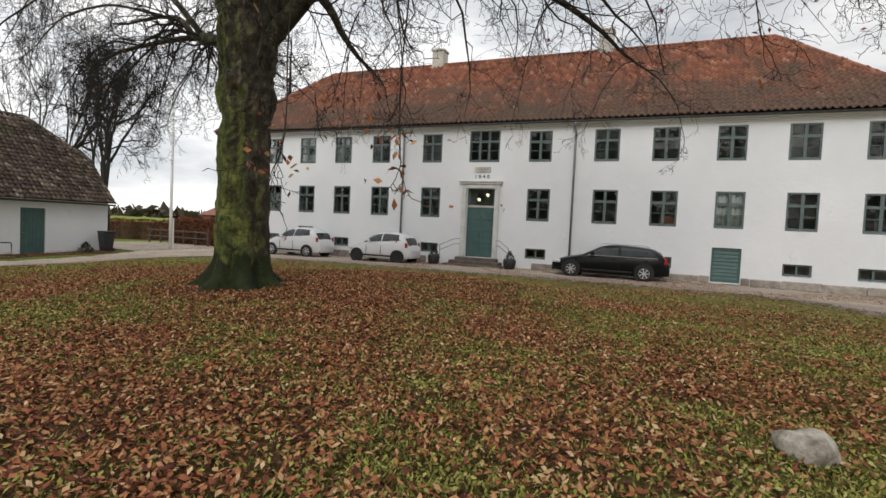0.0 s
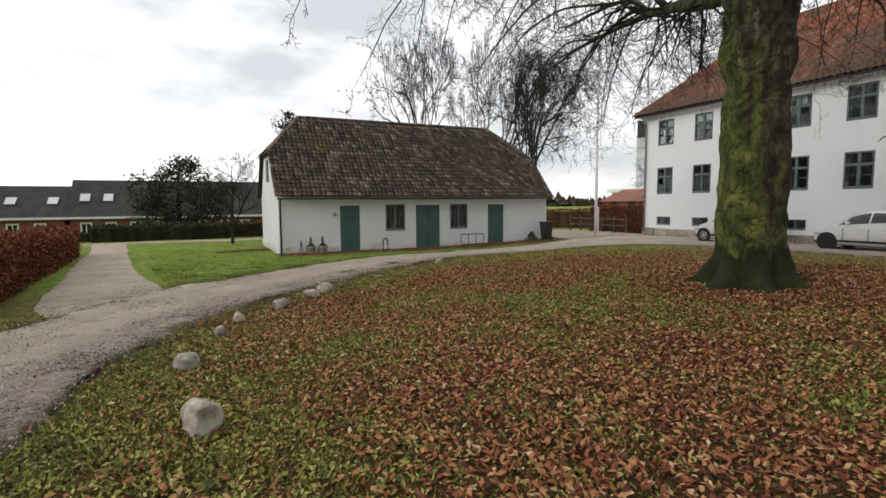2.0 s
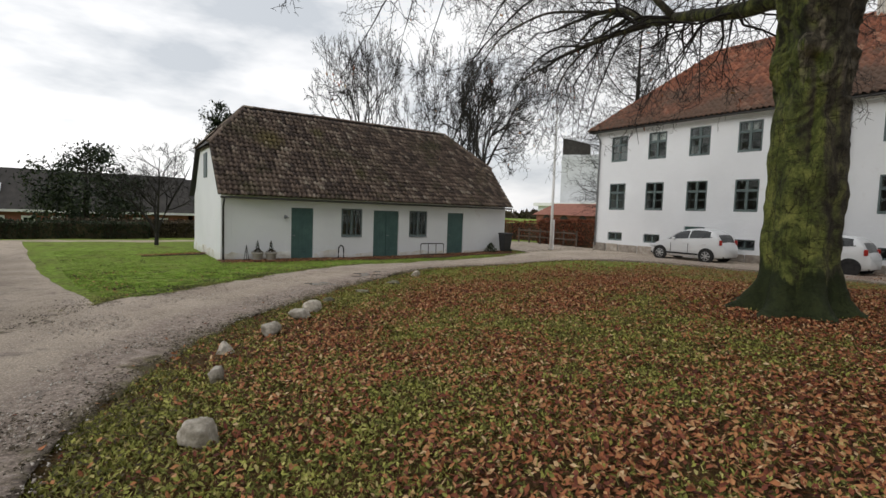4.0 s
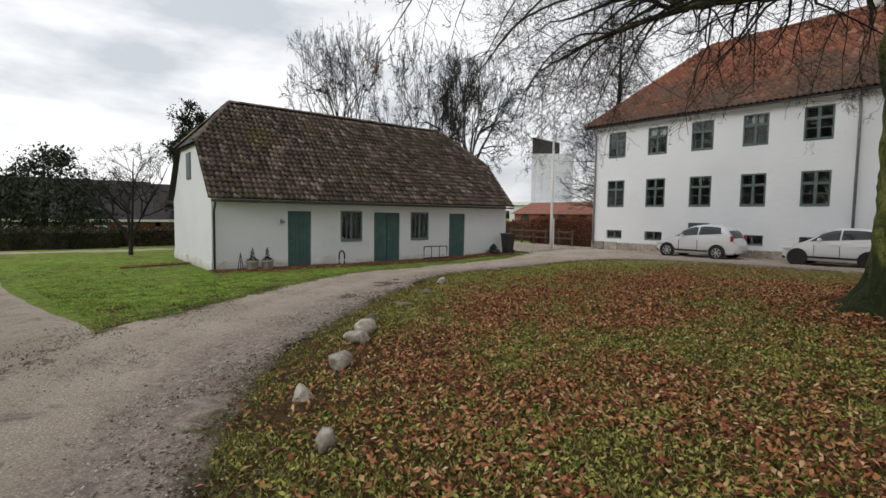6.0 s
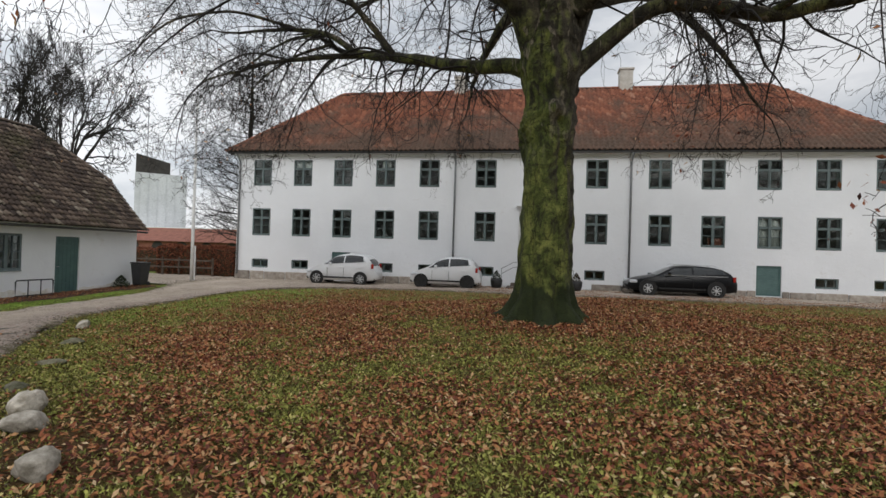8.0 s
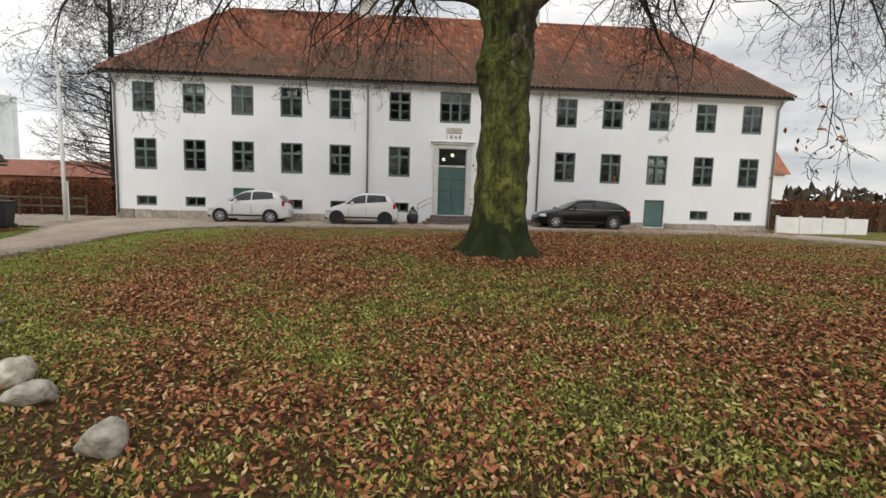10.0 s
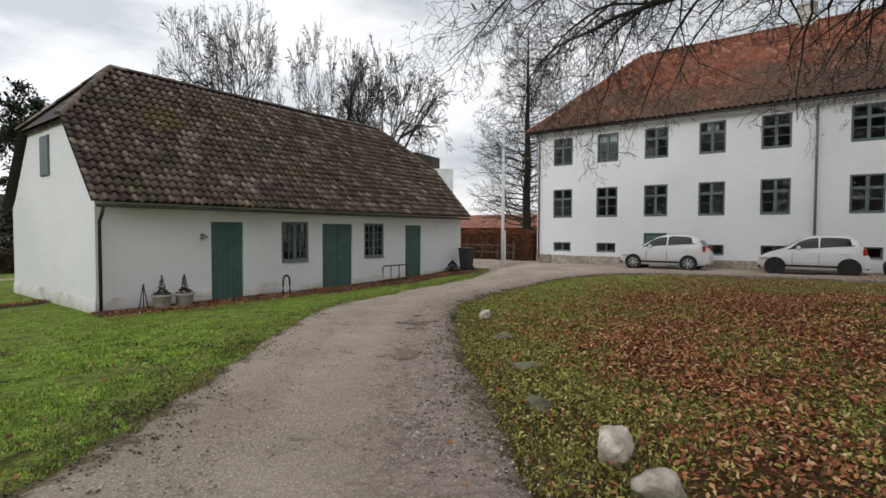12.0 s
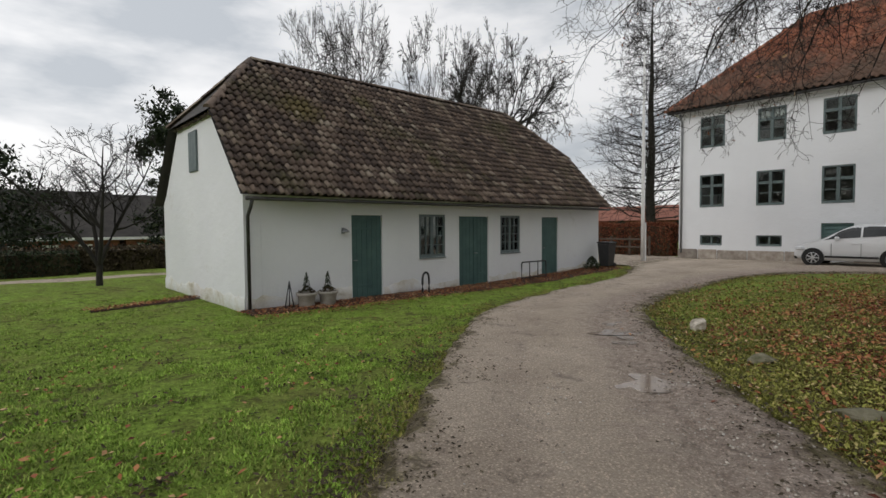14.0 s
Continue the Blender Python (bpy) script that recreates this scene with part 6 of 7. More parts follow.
def car(at, size, top, belt, cabin, body_mat, arch, label, rim_dark=False, chrome=False):
    """A car along x, nose towards -x. top: (share, height) of the upper line; belt: the line under the side windows; cabin: (share, share) of the greenhouse."""
    L, W, H = size
    c = thing("car", label, "car", at)
    ts = np.linspace(0, 1, 45)
    tz = np.interp(ts, [p[0] for p in top], [p[1] for p in top])
    tz = np.convolve(np.pad(tz, 2, "edge"), np.ones(5) / 5, "valid")
    bz = np.minimum(np.interp(ts, [p[0] for p in belt], [p[1] for p in belt]), tz - 0.02)
    plan = 0.5 * W * (1 - 0.26 * np.abs(2 * ts - 1) ** 5 - 0.03 * (1 - ts))
    rows = []
    for t, z1, zb, hw in zip(ts, tz, bz, plan):
        x = (t - 0.5) * L
        lo = 0.19 + 0.07 * (abs(2 * t - 1) ** 6)
        tuck = 0.16 * W * np.clip((z1 - zb) / 0.5, 0, 1)
        half = [(0.0, lo), (hw * 0.86, lo), (hw * 0.97, lo + 0.08), (hw, (lo + zb) / 2), (hw * 0.985, zb - 0.06), (hw * 0.955, zb),
                (hw - tuck * 0.62 - 0.02, zb + (z1 - zb) * 0.62), (hw - tuck - 0.05, z1 - 0.035), (hw - tuck - 0.17, z1), (0.0, z1 + 0.025)]
        ring = [(x, y, z) for y, z in half] + [(x, -y, z) for y, z in half[-2:0:-1]]
        rows.append(ring)
    n = len(rows[0])
    s = Shape()
    s.add([p for ring in rows for p in ring], [(k * n + (i + 1) % n, k * n + i, (k + 1) * n + i, (k + 1) * n + (i + 1) % n) for k in range(len(rows) - 1) for i in range(n)]
          + [tuple(range(n)), tuple(reversed(range((len(rows) - 1) * n, len(rows) * n)))])
    part("body", s, body_mat, c, smooth=True)
    # side glass, laid just outside the body between belt and roof
    ca, cb = cabin
    post = ca + (cb - ca) * 0.50
    for sgn, (ta, tb) in ((g, r2) for g in (-1, 1) for r2 in ((ca, post - 0.008), (post + 0.008, cb))):
        w = Shape()
        tt = np.linspace(ta, tb, 9)
        prev = None
        for t in tt:
            x = (t - 0.5) * L
            k = t * 44
            z1, zb, hw = np.interp(k, range(45), tz), np.interp(k, range(45), bz), np.interp(k, range(45), plan)
            tuck = 0.16 * W * np.clip((z1 - zb) / 0.5, 0, 1)
            edge = min(1.0, (t - ca) / 0.12 + 0.12, (cb - t) / 0.05 + 0.25)
            p0 = (x, sgn * (hw * 0.955 + 0.008), zb + 0.02)
            p1 = (x, sgn * (hw - tuck * 0.62 - 0.02 + 0.010), zb + (z1 - zb) * 0.60 * min(1, edge + 0.3))
            p2 = (x, sgn * (hw - tuck - 0.03 + 0.004), zb + (z1 - zb) * 0.86 * edge) if edge > 0.85 else (x, p1[1] - sgn * 0.01, p1[2] + 0.01)
            cur = (p0, p1, p2)
            if prev:
                w.quad(prev[0], cur[0], cur[1], prev[1]).quad(prev[1], cur[1], cur[2], prev[2])
            prev = cur
        part("side_window", w, M_CARGLASS, c, smooth=True)
    # windscreen and rear window
    for nm, ta, tb in (("windscreen", ca - 0.02, ca + 0.135), ("rear_window", cb + 0.045, min(0.985, cb + 0.10))):
        w = Shape()
        prev = None
        for t in np.linspace(ta, tb, 7):
            k = t * 44
            z1, zb, hw = np.interp(k, range(45), tz), np.interp(k, range(45), bz), np.interp(k, range(45), plan)
            tuck = 0.16 * W * np.clip((z1 - zb) / 0.5, 0, 1)
            y = hw - tuck - 0.15
            cur = ((((t - 0.5) * L), -y, z1 + 0.010), ((t - 0.5) * L, 0, z1 + 0.032), ((t - 0.5) * L, y, z1 + 0.010))
            if prev:
                w.quad(prev[0], cur[0], cur[1], prev[1]).quad(prev[1], cur[1], cur[2], prev[2])
            prev = cur
        part(nm, w, M_CARGLASS, c, smooth=True)
    # wheels
    wr = 0.315 if L > 4 else 0.285
    for t in arch:
        for sgn in (-1, 1):
            x, y = (t - 0.5) * L, sgn * (W / 2 - 0.10)
            part("wheel_arch", Shape().lathe([(wr + 0.055, 0.0), (wr + 0.055, 0.087), (wr + 0.02, 0.089)], 26, pose(x, sgn * (W / 2 - 0.085), wr + 0.02, -90 if sgn > 0 else 90, 0, 0)), M_TYRE, c)
            wh = part("wheel", Shape().lathe([(0.2, -0.1), (wr - 0.03, -0.1), (wr, -0.07), (wr, 0.07), (wr - 0.03, 0.1), (0.21, 0.1), (0.2, 0.06)], 28, pose(x, y + sgn * 0.012, wr, -90 if sgn > 0 else 90, 0, 0)), M_TYRE, c, "black tyre", smooth=True)
            mm = pose(x, y + sgn * 0.10, wr, -90 if sgn > 0 else 90, 0, 0)
            rim = Shape().lathe([(0.205, -0.02), (0.205, 0.0), (0.185, 0.012), (0.18, -0.02)], 26, mm).lathe([(0.05, -0.02), (0.05, 0.012), (0.02, 0.018)], 12, mm)
            for q in range(7):
                rim.box(0.04, 0.19, -0.022, 0.022, -0.02, 0.006, mm @ pose(0, 0, 0, 0, 0, q * 360 / 7))
            part("rim", rim, M_TYRE if rim_dark else M_RIM, wh)
    # lamps, mirrors, handles, trim
    zf = np.interp(0.06, [p[0] for p in top], [p[1] for p in top])
    for sgn in (-1, 1):
        hwf, hwr = np.interp(2.2, range(45), plan), np.interp(42.5, range(45), plan)
        part("headlight", Shape().box(-L / 2 + 0.05, -L / 2 + 0.36, sgn * hwf - 0.10, sgn * hwf + 0.06, zf - 0.16, zf - 0.03), M_LAMP, c, bevel=0.03)
        zt = np.interp(0.95, [p[0] for p in belt], [p[1] for p in belt])
        part("tail_light", Shape().box(L / 2 - 0.20, L / 2 - 0.085, sgn * hwr - 0.06, sgn * hwr + 0.035, zt - 0.30, zt - 0.08), M_TAIL, c, bevel=0.02)
        xm = (ca - 0.5) * L + 0.32
        part("mirror", Shape().box(xm, xm + 0.13, sgn * (W / 2 + 0.02), sgn * (W / 2 + 0.17), 0.93, 1.06) if sgn > 0 else Shape().box(xm, xm + 0.13, -(W / 2 + 0.17), -(W / 2 + 0.02), 0.93, 1.06), body_mat, c, bevel=0.03)
        for t in (post - 0.05, cb - 0.09):
            x = (t - 0.5) * L
            part("door_handle", Shape().box(x - 0.09, x + 0.09, sgn * (W / 2) - 0.02, sgn * (W / 2) + 0.02, 0.80, 0.83), body_mat, c, bevel=0.008)
        part("sill_trim", Shape().box((arch[0] + 0.1 - 0.5) * L, (arch[1] - 0.1 - 0.5) * L, sgn * W / 2 - 0.03, sgn * W / 2 + 0.012, 0.30, 0.37), M_TYRE, c, bevel=0.01)
        for t in (post, ca + 0.06):
            x = (t - 0.5) * L
            part("door_gap", Shape().box(x - 0.005, x + 0.005, sgn * W / 2 - 0.02, sgn * W / 2 + 0.003, 0.34, 0.80), M_TYRE, c)
        if chrome:
            part("chrome_strip", Shape().box((ca - 0.5) * L + 0.2, (cb - 0.5) * L, sgn * (W / 2 * 0.965) - 0.012, sgn * (W / 2 * 0.965) + 0.012, 0.905, 0.925), M_RIM, c, "bright chrome window strip")
            part("roof_rail", Shape().tube([((0.42 - 0.5) * L, sgn * 0.55, H - 0.02), ((0.45 - 0.5) * L, sgn * 0.55, H + 0.03), ((0.80 - 0.5) * L, sgn * 0.55, H + 0.01), ((0.83 - 0.5) * L, sgn * 0.55, H - 0.06)], 0.014, 6), M_RIM, c, smooth=True)
    part("bumper", Shape().box(-L / 2 - 0.01, -L / 2 + 0.12, -W * 0.36, W * 0.36, 0.22, 0.36), M_TYRE, c, bevel=0.04)
    part("bumper", Shape().box(L / 2 - 0.14, L / 2 - 0.01, -W * 0.36, W * 0.36, 0.24, 0.36), M_TYRE, c, bevel=0.04)
    return c


HATCHBACK = [(0, 0.46), (0.02, 0.62), (0.07, 0.74), (0.16, 0.86), (0.25, 0.96), (0.33, 1.15), (0.44, 1.39), (0.52, 1.46), (0.64, 1.48), (0.78, 1.45), (0.88, 1.36), (0.925, 1.18), (0.955, 0.95), (0.985, 0.84), (1.0, 0.5)]
car((-18.42, 18.95, gz(-18.2, 18.6) + 0.03), (3.52, 1.62, 1.48), HATCHBACK, [(0, 0.6), (0.2, 0.90), (0.5, 1.0), (0.85, 1.09), (1, 1.10)], (0.27, 0.86), M_CARWHITE, (0.175, 0.80), "white five-door compact car parked before the manor")
CITY = [(0, 0.48), (0.025, 0.66), (0.08, 0.76), (0.19, 0.87), (0.26, 0.96), (0.34, 1.16), (0.45, 1.37), (0.54, 1.43), (0.70, 1.43), (0.86, 1.38), (0.925, 1.22), (0.955, 0.96), (0.985, 0.84), (1.0, 0.5)]
car((-13.3, 18.95, gz(-13.2, 18.6) + 0.03), (3.3, 1.6, 1.43), CITY, [(0, 0.6), (0.2, 0.88), (0.5, 0.97), (0.85, 1.06), (1, 1.06)], (0.27, 0.87), M_CARWHITE, (0.17, 0.83), "white small city car with black wheels", rim_dark=True)
ESTATE = [(0, 0.44), (0.015, 0.58), (0.06, 0.70), (0.16, 0.80), (0.27, 0.88), (0.34, 1.06), (0.43, 1.27), (0.51, 1.34), (0.62, 1.34), (0.78, 1.29), (0.89, 1.21), (0.935, 1.06), (0.965, 0.94), (0.99, 0.84), (1.0, 0.5)]
car((-2.85, 19.1, gz(-2.9, 18.8) + 0.03), (4.46, 1.80, 1.36), ESTATE, [(0, 0.56), (0.25, 0.82), (0.5, 0.89), (0.85, 0.99), (1, 1.0)], (0.28, 0.90), M_CARBLACK, (0.18, 0.80), "black estate car with bright rims and roof rails", chrome=True)


# ---------- hedges ----------
def hedge(name, a, b, depth, height, n, seed, label, leaf=(0.06, 0.11), material=None):
    """A clipped hedge from a to b (its front foot), depth to the far side: dark stems inside, leaves on every face."""
    material = material or M_HEDGE
    r = np.random.default_rng(seed)
    a, b = np.array(a, float), np.array(b, float)
    along = b - a
    nrm = np.array([-along[1], along[0]]) / np.linalg.norm(along)
    if depth < 0:
        nrm, depth = -nrm, -depth
    mid = (a + b) / 2
    h = thing(name, label, "hedge", (mid[0], mid[1], gz(*mid)), world=True)
    s, k = r.uniform(0, 1, n), r.uniform(0, 1, n)
    face = r.choice(4, n, p=[0.5, 0.3, 0.1, 0.1])
    off = np.where(face == 0, r.normal(0.03, 0.05, n), np.where(face == 2, depth + r.normal(0, 0.04, n), k * depth))
    up = np.where(face == 1, height + r.normal(0, 0.045, n), np.where(face == 3, r.uniform(0, 1, n) * height, r.uniform(0, 1, n) ** 0.85 * height))
    s = np.where(face == 3, r.integers(0, 2, n) + r.normal(0, 0.002, n), s)
    x, y = a[0] + along[0] * s + nrm[0] * off, a[1] + along[1] * s + nrm[1] * off
    wave = 0.05 * fuzz(x, y, 0.5, seed)
    z = land(x, y) + up * (1 + wave)
    pl = leaf_places(np.stack([x, y, z], 1), r, leaf, 0.1)
    tagged(part("foliage", soup("foliage", *repeat(LEAF_V, LEAF_F, pl), material), material, h), kind="stuff")
    core = Shape()
    m = 24
    pts = [(a + along * (0.004 + 0.992 * i / m)) for i in range(m + 1)]
    for p, q in zip(pts, pts[1:]):
        p0, q0, p1, q1 = p + nrm * 0.09, q + nrm * 0.09, p + nrm * (depth - 0.09), q + nrm * (depth - 0.09)
        zp, zq = gz(*p), gz(*q)
        core.add([(*p0, zp - 0.1), (*q0, zq - 0.1), (*q1, zq - 0.1), (*p1, zp - 0.1), (*p0, zp + height * 0.93), (*q0, zq + height * 0.93), (*q1, zq + height * 0.93), (*p1, zp + height * 0.93)],
                 [(4, 5, 6, 7), (0, 1, 5, 4), (2, 3, 7, 6)])
    part("hedge_core", core, M_BRUSH, h)
    return h


hedge("beech_hedge", (-14.4, -6.6), (-28.6, -7.7), 1.3, 1.15, 15000, 81, "clipped russet beech hedge along the side path", (0.07, 0.13))
hedge("beech_hedge", (-26.3, 21.7), (-31.2, 21.6), -1.1, 1.66, 9000, 82, "clipped russet beech hedge beside the manor", (0.07, 0.13))
hedge("beech_hedge", (-31.6, 24.2), (-47, 22.0), -1.0, 1.45, 9000, 83, "long russet beech hedge behind the outbuilding", (0.08, 0.15))
hedge("beech_hedge", (8.4, 23.0), (17, 22.6), 1.0, 1.6, 6000, 84, "brown beech hedge beyond the manor's end", (0.08, 0.14))
hedge("shrub_belt", (-40.0, -6.4), (-40.0, -22), -1.6, 0.5, 4000, 88, "low belt of bare garden shrubs behind the path", (0.10, 0.2), M_BRUSH)
hedge("shrub_belt", (-40.5, 12), (-40.0, -6), -2.0, 0.95, 7000, 85, "belt of dark bare winter shrubs behind the path", (0.12, 0.26), M_BRUSH)
hedge("evergreen_hedge", (-39.2, -1.5), (-39.0, -9), -1.2, 0.9, 5000, 86, "low dark evergreen hedge behind the path", (0.08, 0.16), M_EVERGREEN)

# ---------- bare trees farther off ----------
def bare_tree(name, at, height, seed, label, rad=0.36, stems=3, spread=0.85, last=4):
    t = thing(name, label, "tree", (at[0], at[1], gz(*at) - 0.1))
    w = Wood(seed, 0.012)
    fork = height * 0.16
    w.limb([(0, 0, -0.3), (0.02, 0, fork * 0.5), (0, 0.03, fork)], [rad * 1.25, rad, rad * 0.95], 10)
    trunk = soup("trunk", np.concatenate(w.v), np.concatenate(w.f), M_FARTWIG, True)
    part("trunk", trunk, M_FARTWIG, t)
    c = Wood(seed + 100, 0.018 if height > 8 else 0.008)
    for i in range(stems):
        a = 6.283 * i / stems + c.r.uniform(-0.4, 0.4)
        c.grow((0, 0, fork * 0.95), (0.36 * math.cos(a), 0.36 * math.sin(a), 1), height * c.r.uniform(0.72, 0.86), rad * 0.8, 0, last, -0.015, (10, 7, 5, 3), 0.20, spread, 0.03)
    tagged(part("crown", c.mesh("crown", M_FARTWIG), M_FARTWIG, t, "crown of bare upright branches"), kind="stuff")
    return t


def forked(w, p, d, length, rad, level, last, up):
    """A branch that splits again and again, each time narrower, its shoots turning upwards."""
    n = 3
    pts, q, dd = [np.array(p, float)], np.array(p, float), unit(np.array(d, float))
    for i in range(n):
        dd = unit(dd + w.r.normal(0, 0.16, 3) + np.array([0, 0, up]))
        q = q + dd * length / n
        pts.append(q)
    end = max(rad * 0.78, w.thin)
    w.limb(pts, np.linspace(rad, end, n + 1), 7 if level < 2 else (4 if level < 4 else 3))
    if level >= last:
        return
    for i in range(2 if w.r.uniform() < 0.62 else 3):
        side = unit(np.cross(dd, w.r.normal(0, 1, 3)))
        ang = w.r.uniform(0.24, 0.64)
        forked(w, q, dd * math.cos(ang) + side * math.sin(ang), length * w.r.uniform(0.56, 0.80), max(end * w.r.uniform(0.62, 0.86), w.thin), level + 1, last, up * 0.9)
    if level > 0:
        k = pts[w.r.integers(1, 3)]
        side = unit(np.cross(dd, w.r.normal(0, 1, 3)))
        forked(w, k, dd * 0.75 + side * 0.65, length * w.r.uniform(0.45, 0.65), max(end * 0.5, w.thin), min(level + 2, last), last, up)


def fan_tree(at, height, wide, seed, stems, fan, label):
    """A tall bare tree of several stems that part low down and fan out into a round crown."""
    t = thing("bare_tree", label, "tree", (at[0], at[1], gz(*at) - 0.1))
    low_ = Wood(seed, 0.02)
    low_.limb([(0, 0, -0.3), (0.03, 0, 0.9), (0, 0.04, 1.9)], [0.62, 0.46, 0.44], 10)
    part("trunk", soup("trunk", np.concatenate(low_.v), np.concatenate(low_.f), M_FARTWIG, True), M_FARTWIG, t)
    w = Wood(seed + 50, 0.023)
    for i in range(stems):
        a = 6.283 * i / stems + w.r.uniform(-0.5, 0.5)
        forked(w, (0.12 * math.cos(a), 0.12 * math.sin(a), 1.4), (fan * math.cos(a), fan * math.sin(a), 1), height * 0.36, 0.33, 0, 7, 0.02)
    top = max(float(v[:, 2].max()) for v in w.v)
    reach = float(np.percentile(np.concatenate([np.hypot(v[:, 0], v[:, 1]) for v in w.v]), 96))
    for v in w.v:
        v[:, 2] = 1.3 + (v[:, 2] - 1.3) * (height - 1.3) / (top - 1.3)
        v[:, :2] *= wide / reach
    tagged(part("crown", w.mesh("crown", M_FARTWIG), M_FARTWIG, t, "rounded crown of bare upward branches"), kind="stuff")


for i, (x, y, h, wide, st, fan) in enumerate([(-48, 16.4, 20.2, 4.6, 4, 0.22), (-46.5, 22.4, 18.6, 4.3, 4, 0.24), (-44.5, 25.4, 17.6, 4.2, 3, 0.26), (-36.6, 20.5, 14.6, 3.7, 2, 0.30)]):
    fan_tree((x, y), h, wide, 200 + i, st, fan, "tall leafless tree rising behind the outbuilding")
bare_tree("young_tree", (-33.8, -1.6), 4.6, 220, "small leafless orchard tree on the lawn", 0.09, 4, 0.8, 3)
bare_tree("bare_tree", (16, 40), 9, 222, "leafless tree beyond the manor's end", 0.2, 3, 0.8, 3)


def spire_tree(at, height, seed):
    """A larch-like bare tree: one straight stem with many thin side branches."""
    t = thing("larch_tree", "tall bare larch with a straight stem", "tree", (at[0], at[1], gz(*at) - 0.1))
    zs = np.linspace(-0.3, height, 14)
    part("trunk", Shape().tube([(0.05 * math.sin(z), 0.05 * math.cos(z * 0.7), z) for z in zs], list(0.42 * (1 - zs.clip(0) / height) ** 0.9 + 0.015), 10), M_TWIG, t, smooth=True)
    w = Wood(seed, 0.012)
    for i in range(170):
        z = height * (0.10 + 0.88 * (i + w.r.uniform(0, 1)) / 170)
        a = w.r.uniform(0, 6.283)
        ln = (height - z) * 0.30 + 1.2 if z > height * 0.25 else 5.2
        w.grow((0, 0, z), (math.cos(a), math.sin(a), 0.25), min(ln, 5.4), 0.05 * (1 - z / height) + 0.018, 1, 3, -0.04, (0, 7, 4), 0.14, 0.8)
    tagged(part("side_branch_mass", w.mesh("side_branch_mass", M_TWIG), M_TWIG, t, "thin bare side branches"), kind="stuff")


spire_tree((-34.6, 36.9), 20.5, 240)


def evergreen(at, height, width, seed, label):
    t = thing("evergreen_tree", label, "tree", (at[0], at[1], gz(*at) - 0.05))
    part("trunk", Shape().tube([(0, 0, -0.2), (0.05, 0, height * 0.4), (0, 0.05, height * 0.85)], [0.2, 0.15, 0.05], 8), M_TWIG, t, smooth=True)
    r = np.random.default_rng(seed)
    pts = []
    for k in range(80):
        h = r.uniform(0.04, 1)
        a = r.uniform(0, 6.283)
        rad = width * math.sin(math.pi * min(1, 0.15 + 0.8 * h)) ** 0.7 * r.uniform(0.35, 1.0)
        c = np.array([rad * math.cos(a), rad * math.sin(a), h * height])
        pts.append(c + r.normal(0, 1, (110, 3)) * np.array([0.30, 0.30, 0.22]) * width * 0.5 * r.uniform(0.6, 1.1))
    pl = leaf_places(np.concatenate(pts), r, (0.14, 0.32), 0.2)
    tagged(part("crown", soup("crown", *repeat(LEAF_V, LEAF_F, pl), M_EVERGREEN), M_EVERGREEN, t, "dense dark uneven crown"), kind="stuff")


evergreen((-46.5, -4.6), 5.4, 3.4, 250, "dark spreading evergreen in the gardens")
evergreen((-49, 4.2), 10.5, 2.3, 251, "ivy-clad dark tree behind the outbuilding")

# ---------- brick houses behind the gardens ----------
def small_window(house, at, w, h, turn):
    win = part("window", Shape().box(-w / 2, w / 2, -0.05, 0.03, 0, h), M_CARGLASS, house, "small dark pane in a white frame", at=at @ pose(0, 0, 0, 0, 0, turn))
    fr = Shape()
    t = 0.11
    fr.box(-w / 2 - 0.02, -w / 2 + t, -0.09, -0.052, -0.04, h + 0.04).box(w / 2 - t, w / 2 + 0.02, -0.09, -0.052, -0.04, h + 0.04)
    fr.box(-w / 2 + t, w / 2 - t, -0.09, -0.052, h - t, h + 0.04).box(-w / 2 + t, w / 2 - t, -0.09, -0.052, -0.04, t).box(-0.04, 0.04, -0.085, -0.052, t, h - t)
    part("frame", fr, M_WHITE, win, "white painted frame")


def row_house(y0, y1, ridge, x=-58.0, lights=()):
    h = thing("brick_house", "low red brick house with dark steep roof", "house", (x - 3.5, (y0 + y1) / 2, -2.0), group="row of brick houses", world=True)
    ev = 0.25
    part("wall", Shape().box(x - 7, x, y0, y1, -2.6, ev), M_BRICK, h)
    s = Shape().add([(x + 0.4, y0 - 0.2, ev - 0.1), (x + 0.4, y1 + 0.2, ev - 0.1), (x - 3.5, y1 + 0.2, ridge), (x - 3.5, y0 - 0.2, ridge), (x - 7.4, y0 - 0.2, ev - 0.1), (x - 7.4, y1 + 0.2, ev - 0.1)],
                    [(0, 1, 2, 3), (3, 2, 5, 4), (0, 3, 4), (1, 5, 2), (0, 4, 5, 1)])
    part("roof", s, M_SLATE, h)
    part("eaves_board", Shape().box(x + 0.402, x + 0.46, y0 - 0.2, y1 + 0.2, ev - 0.22, ev - 0.02), M_WHITE, h, "white eaves board")
    y = y0 + 1.2
    while y < y1 - 0.8:
        small_window(h, pose(x + 0.01, y, -1.35), 0.85, 1.05, 90)
        y += 1.9
    for yy in lights:
        up = math.degrees(math.atan2(ridge - ev, 3.9))
        # pale slab: the bright sky in the glass is painted as its colour
        part("skylight", Shape().box(-0.38, 0.38, -0.5, 0.5, 0, 0.07), M_LAMP, h, "skylight with the sky reflection put into its pale colour", at=pose(x - 1.5, yy, ev + (ridge - ev) * 0.50, 0, 0, 90) @ pose(0, 0, 0, up, 0, 0))


row_house(-34, -14.0, 3.05, lights=(-21.5, -18.0, -15.0))
row_house(-13.6, 3.0, 3.65, lights=(-12.6, -10.8))
row_house(3.4, 24.0, 3.5)

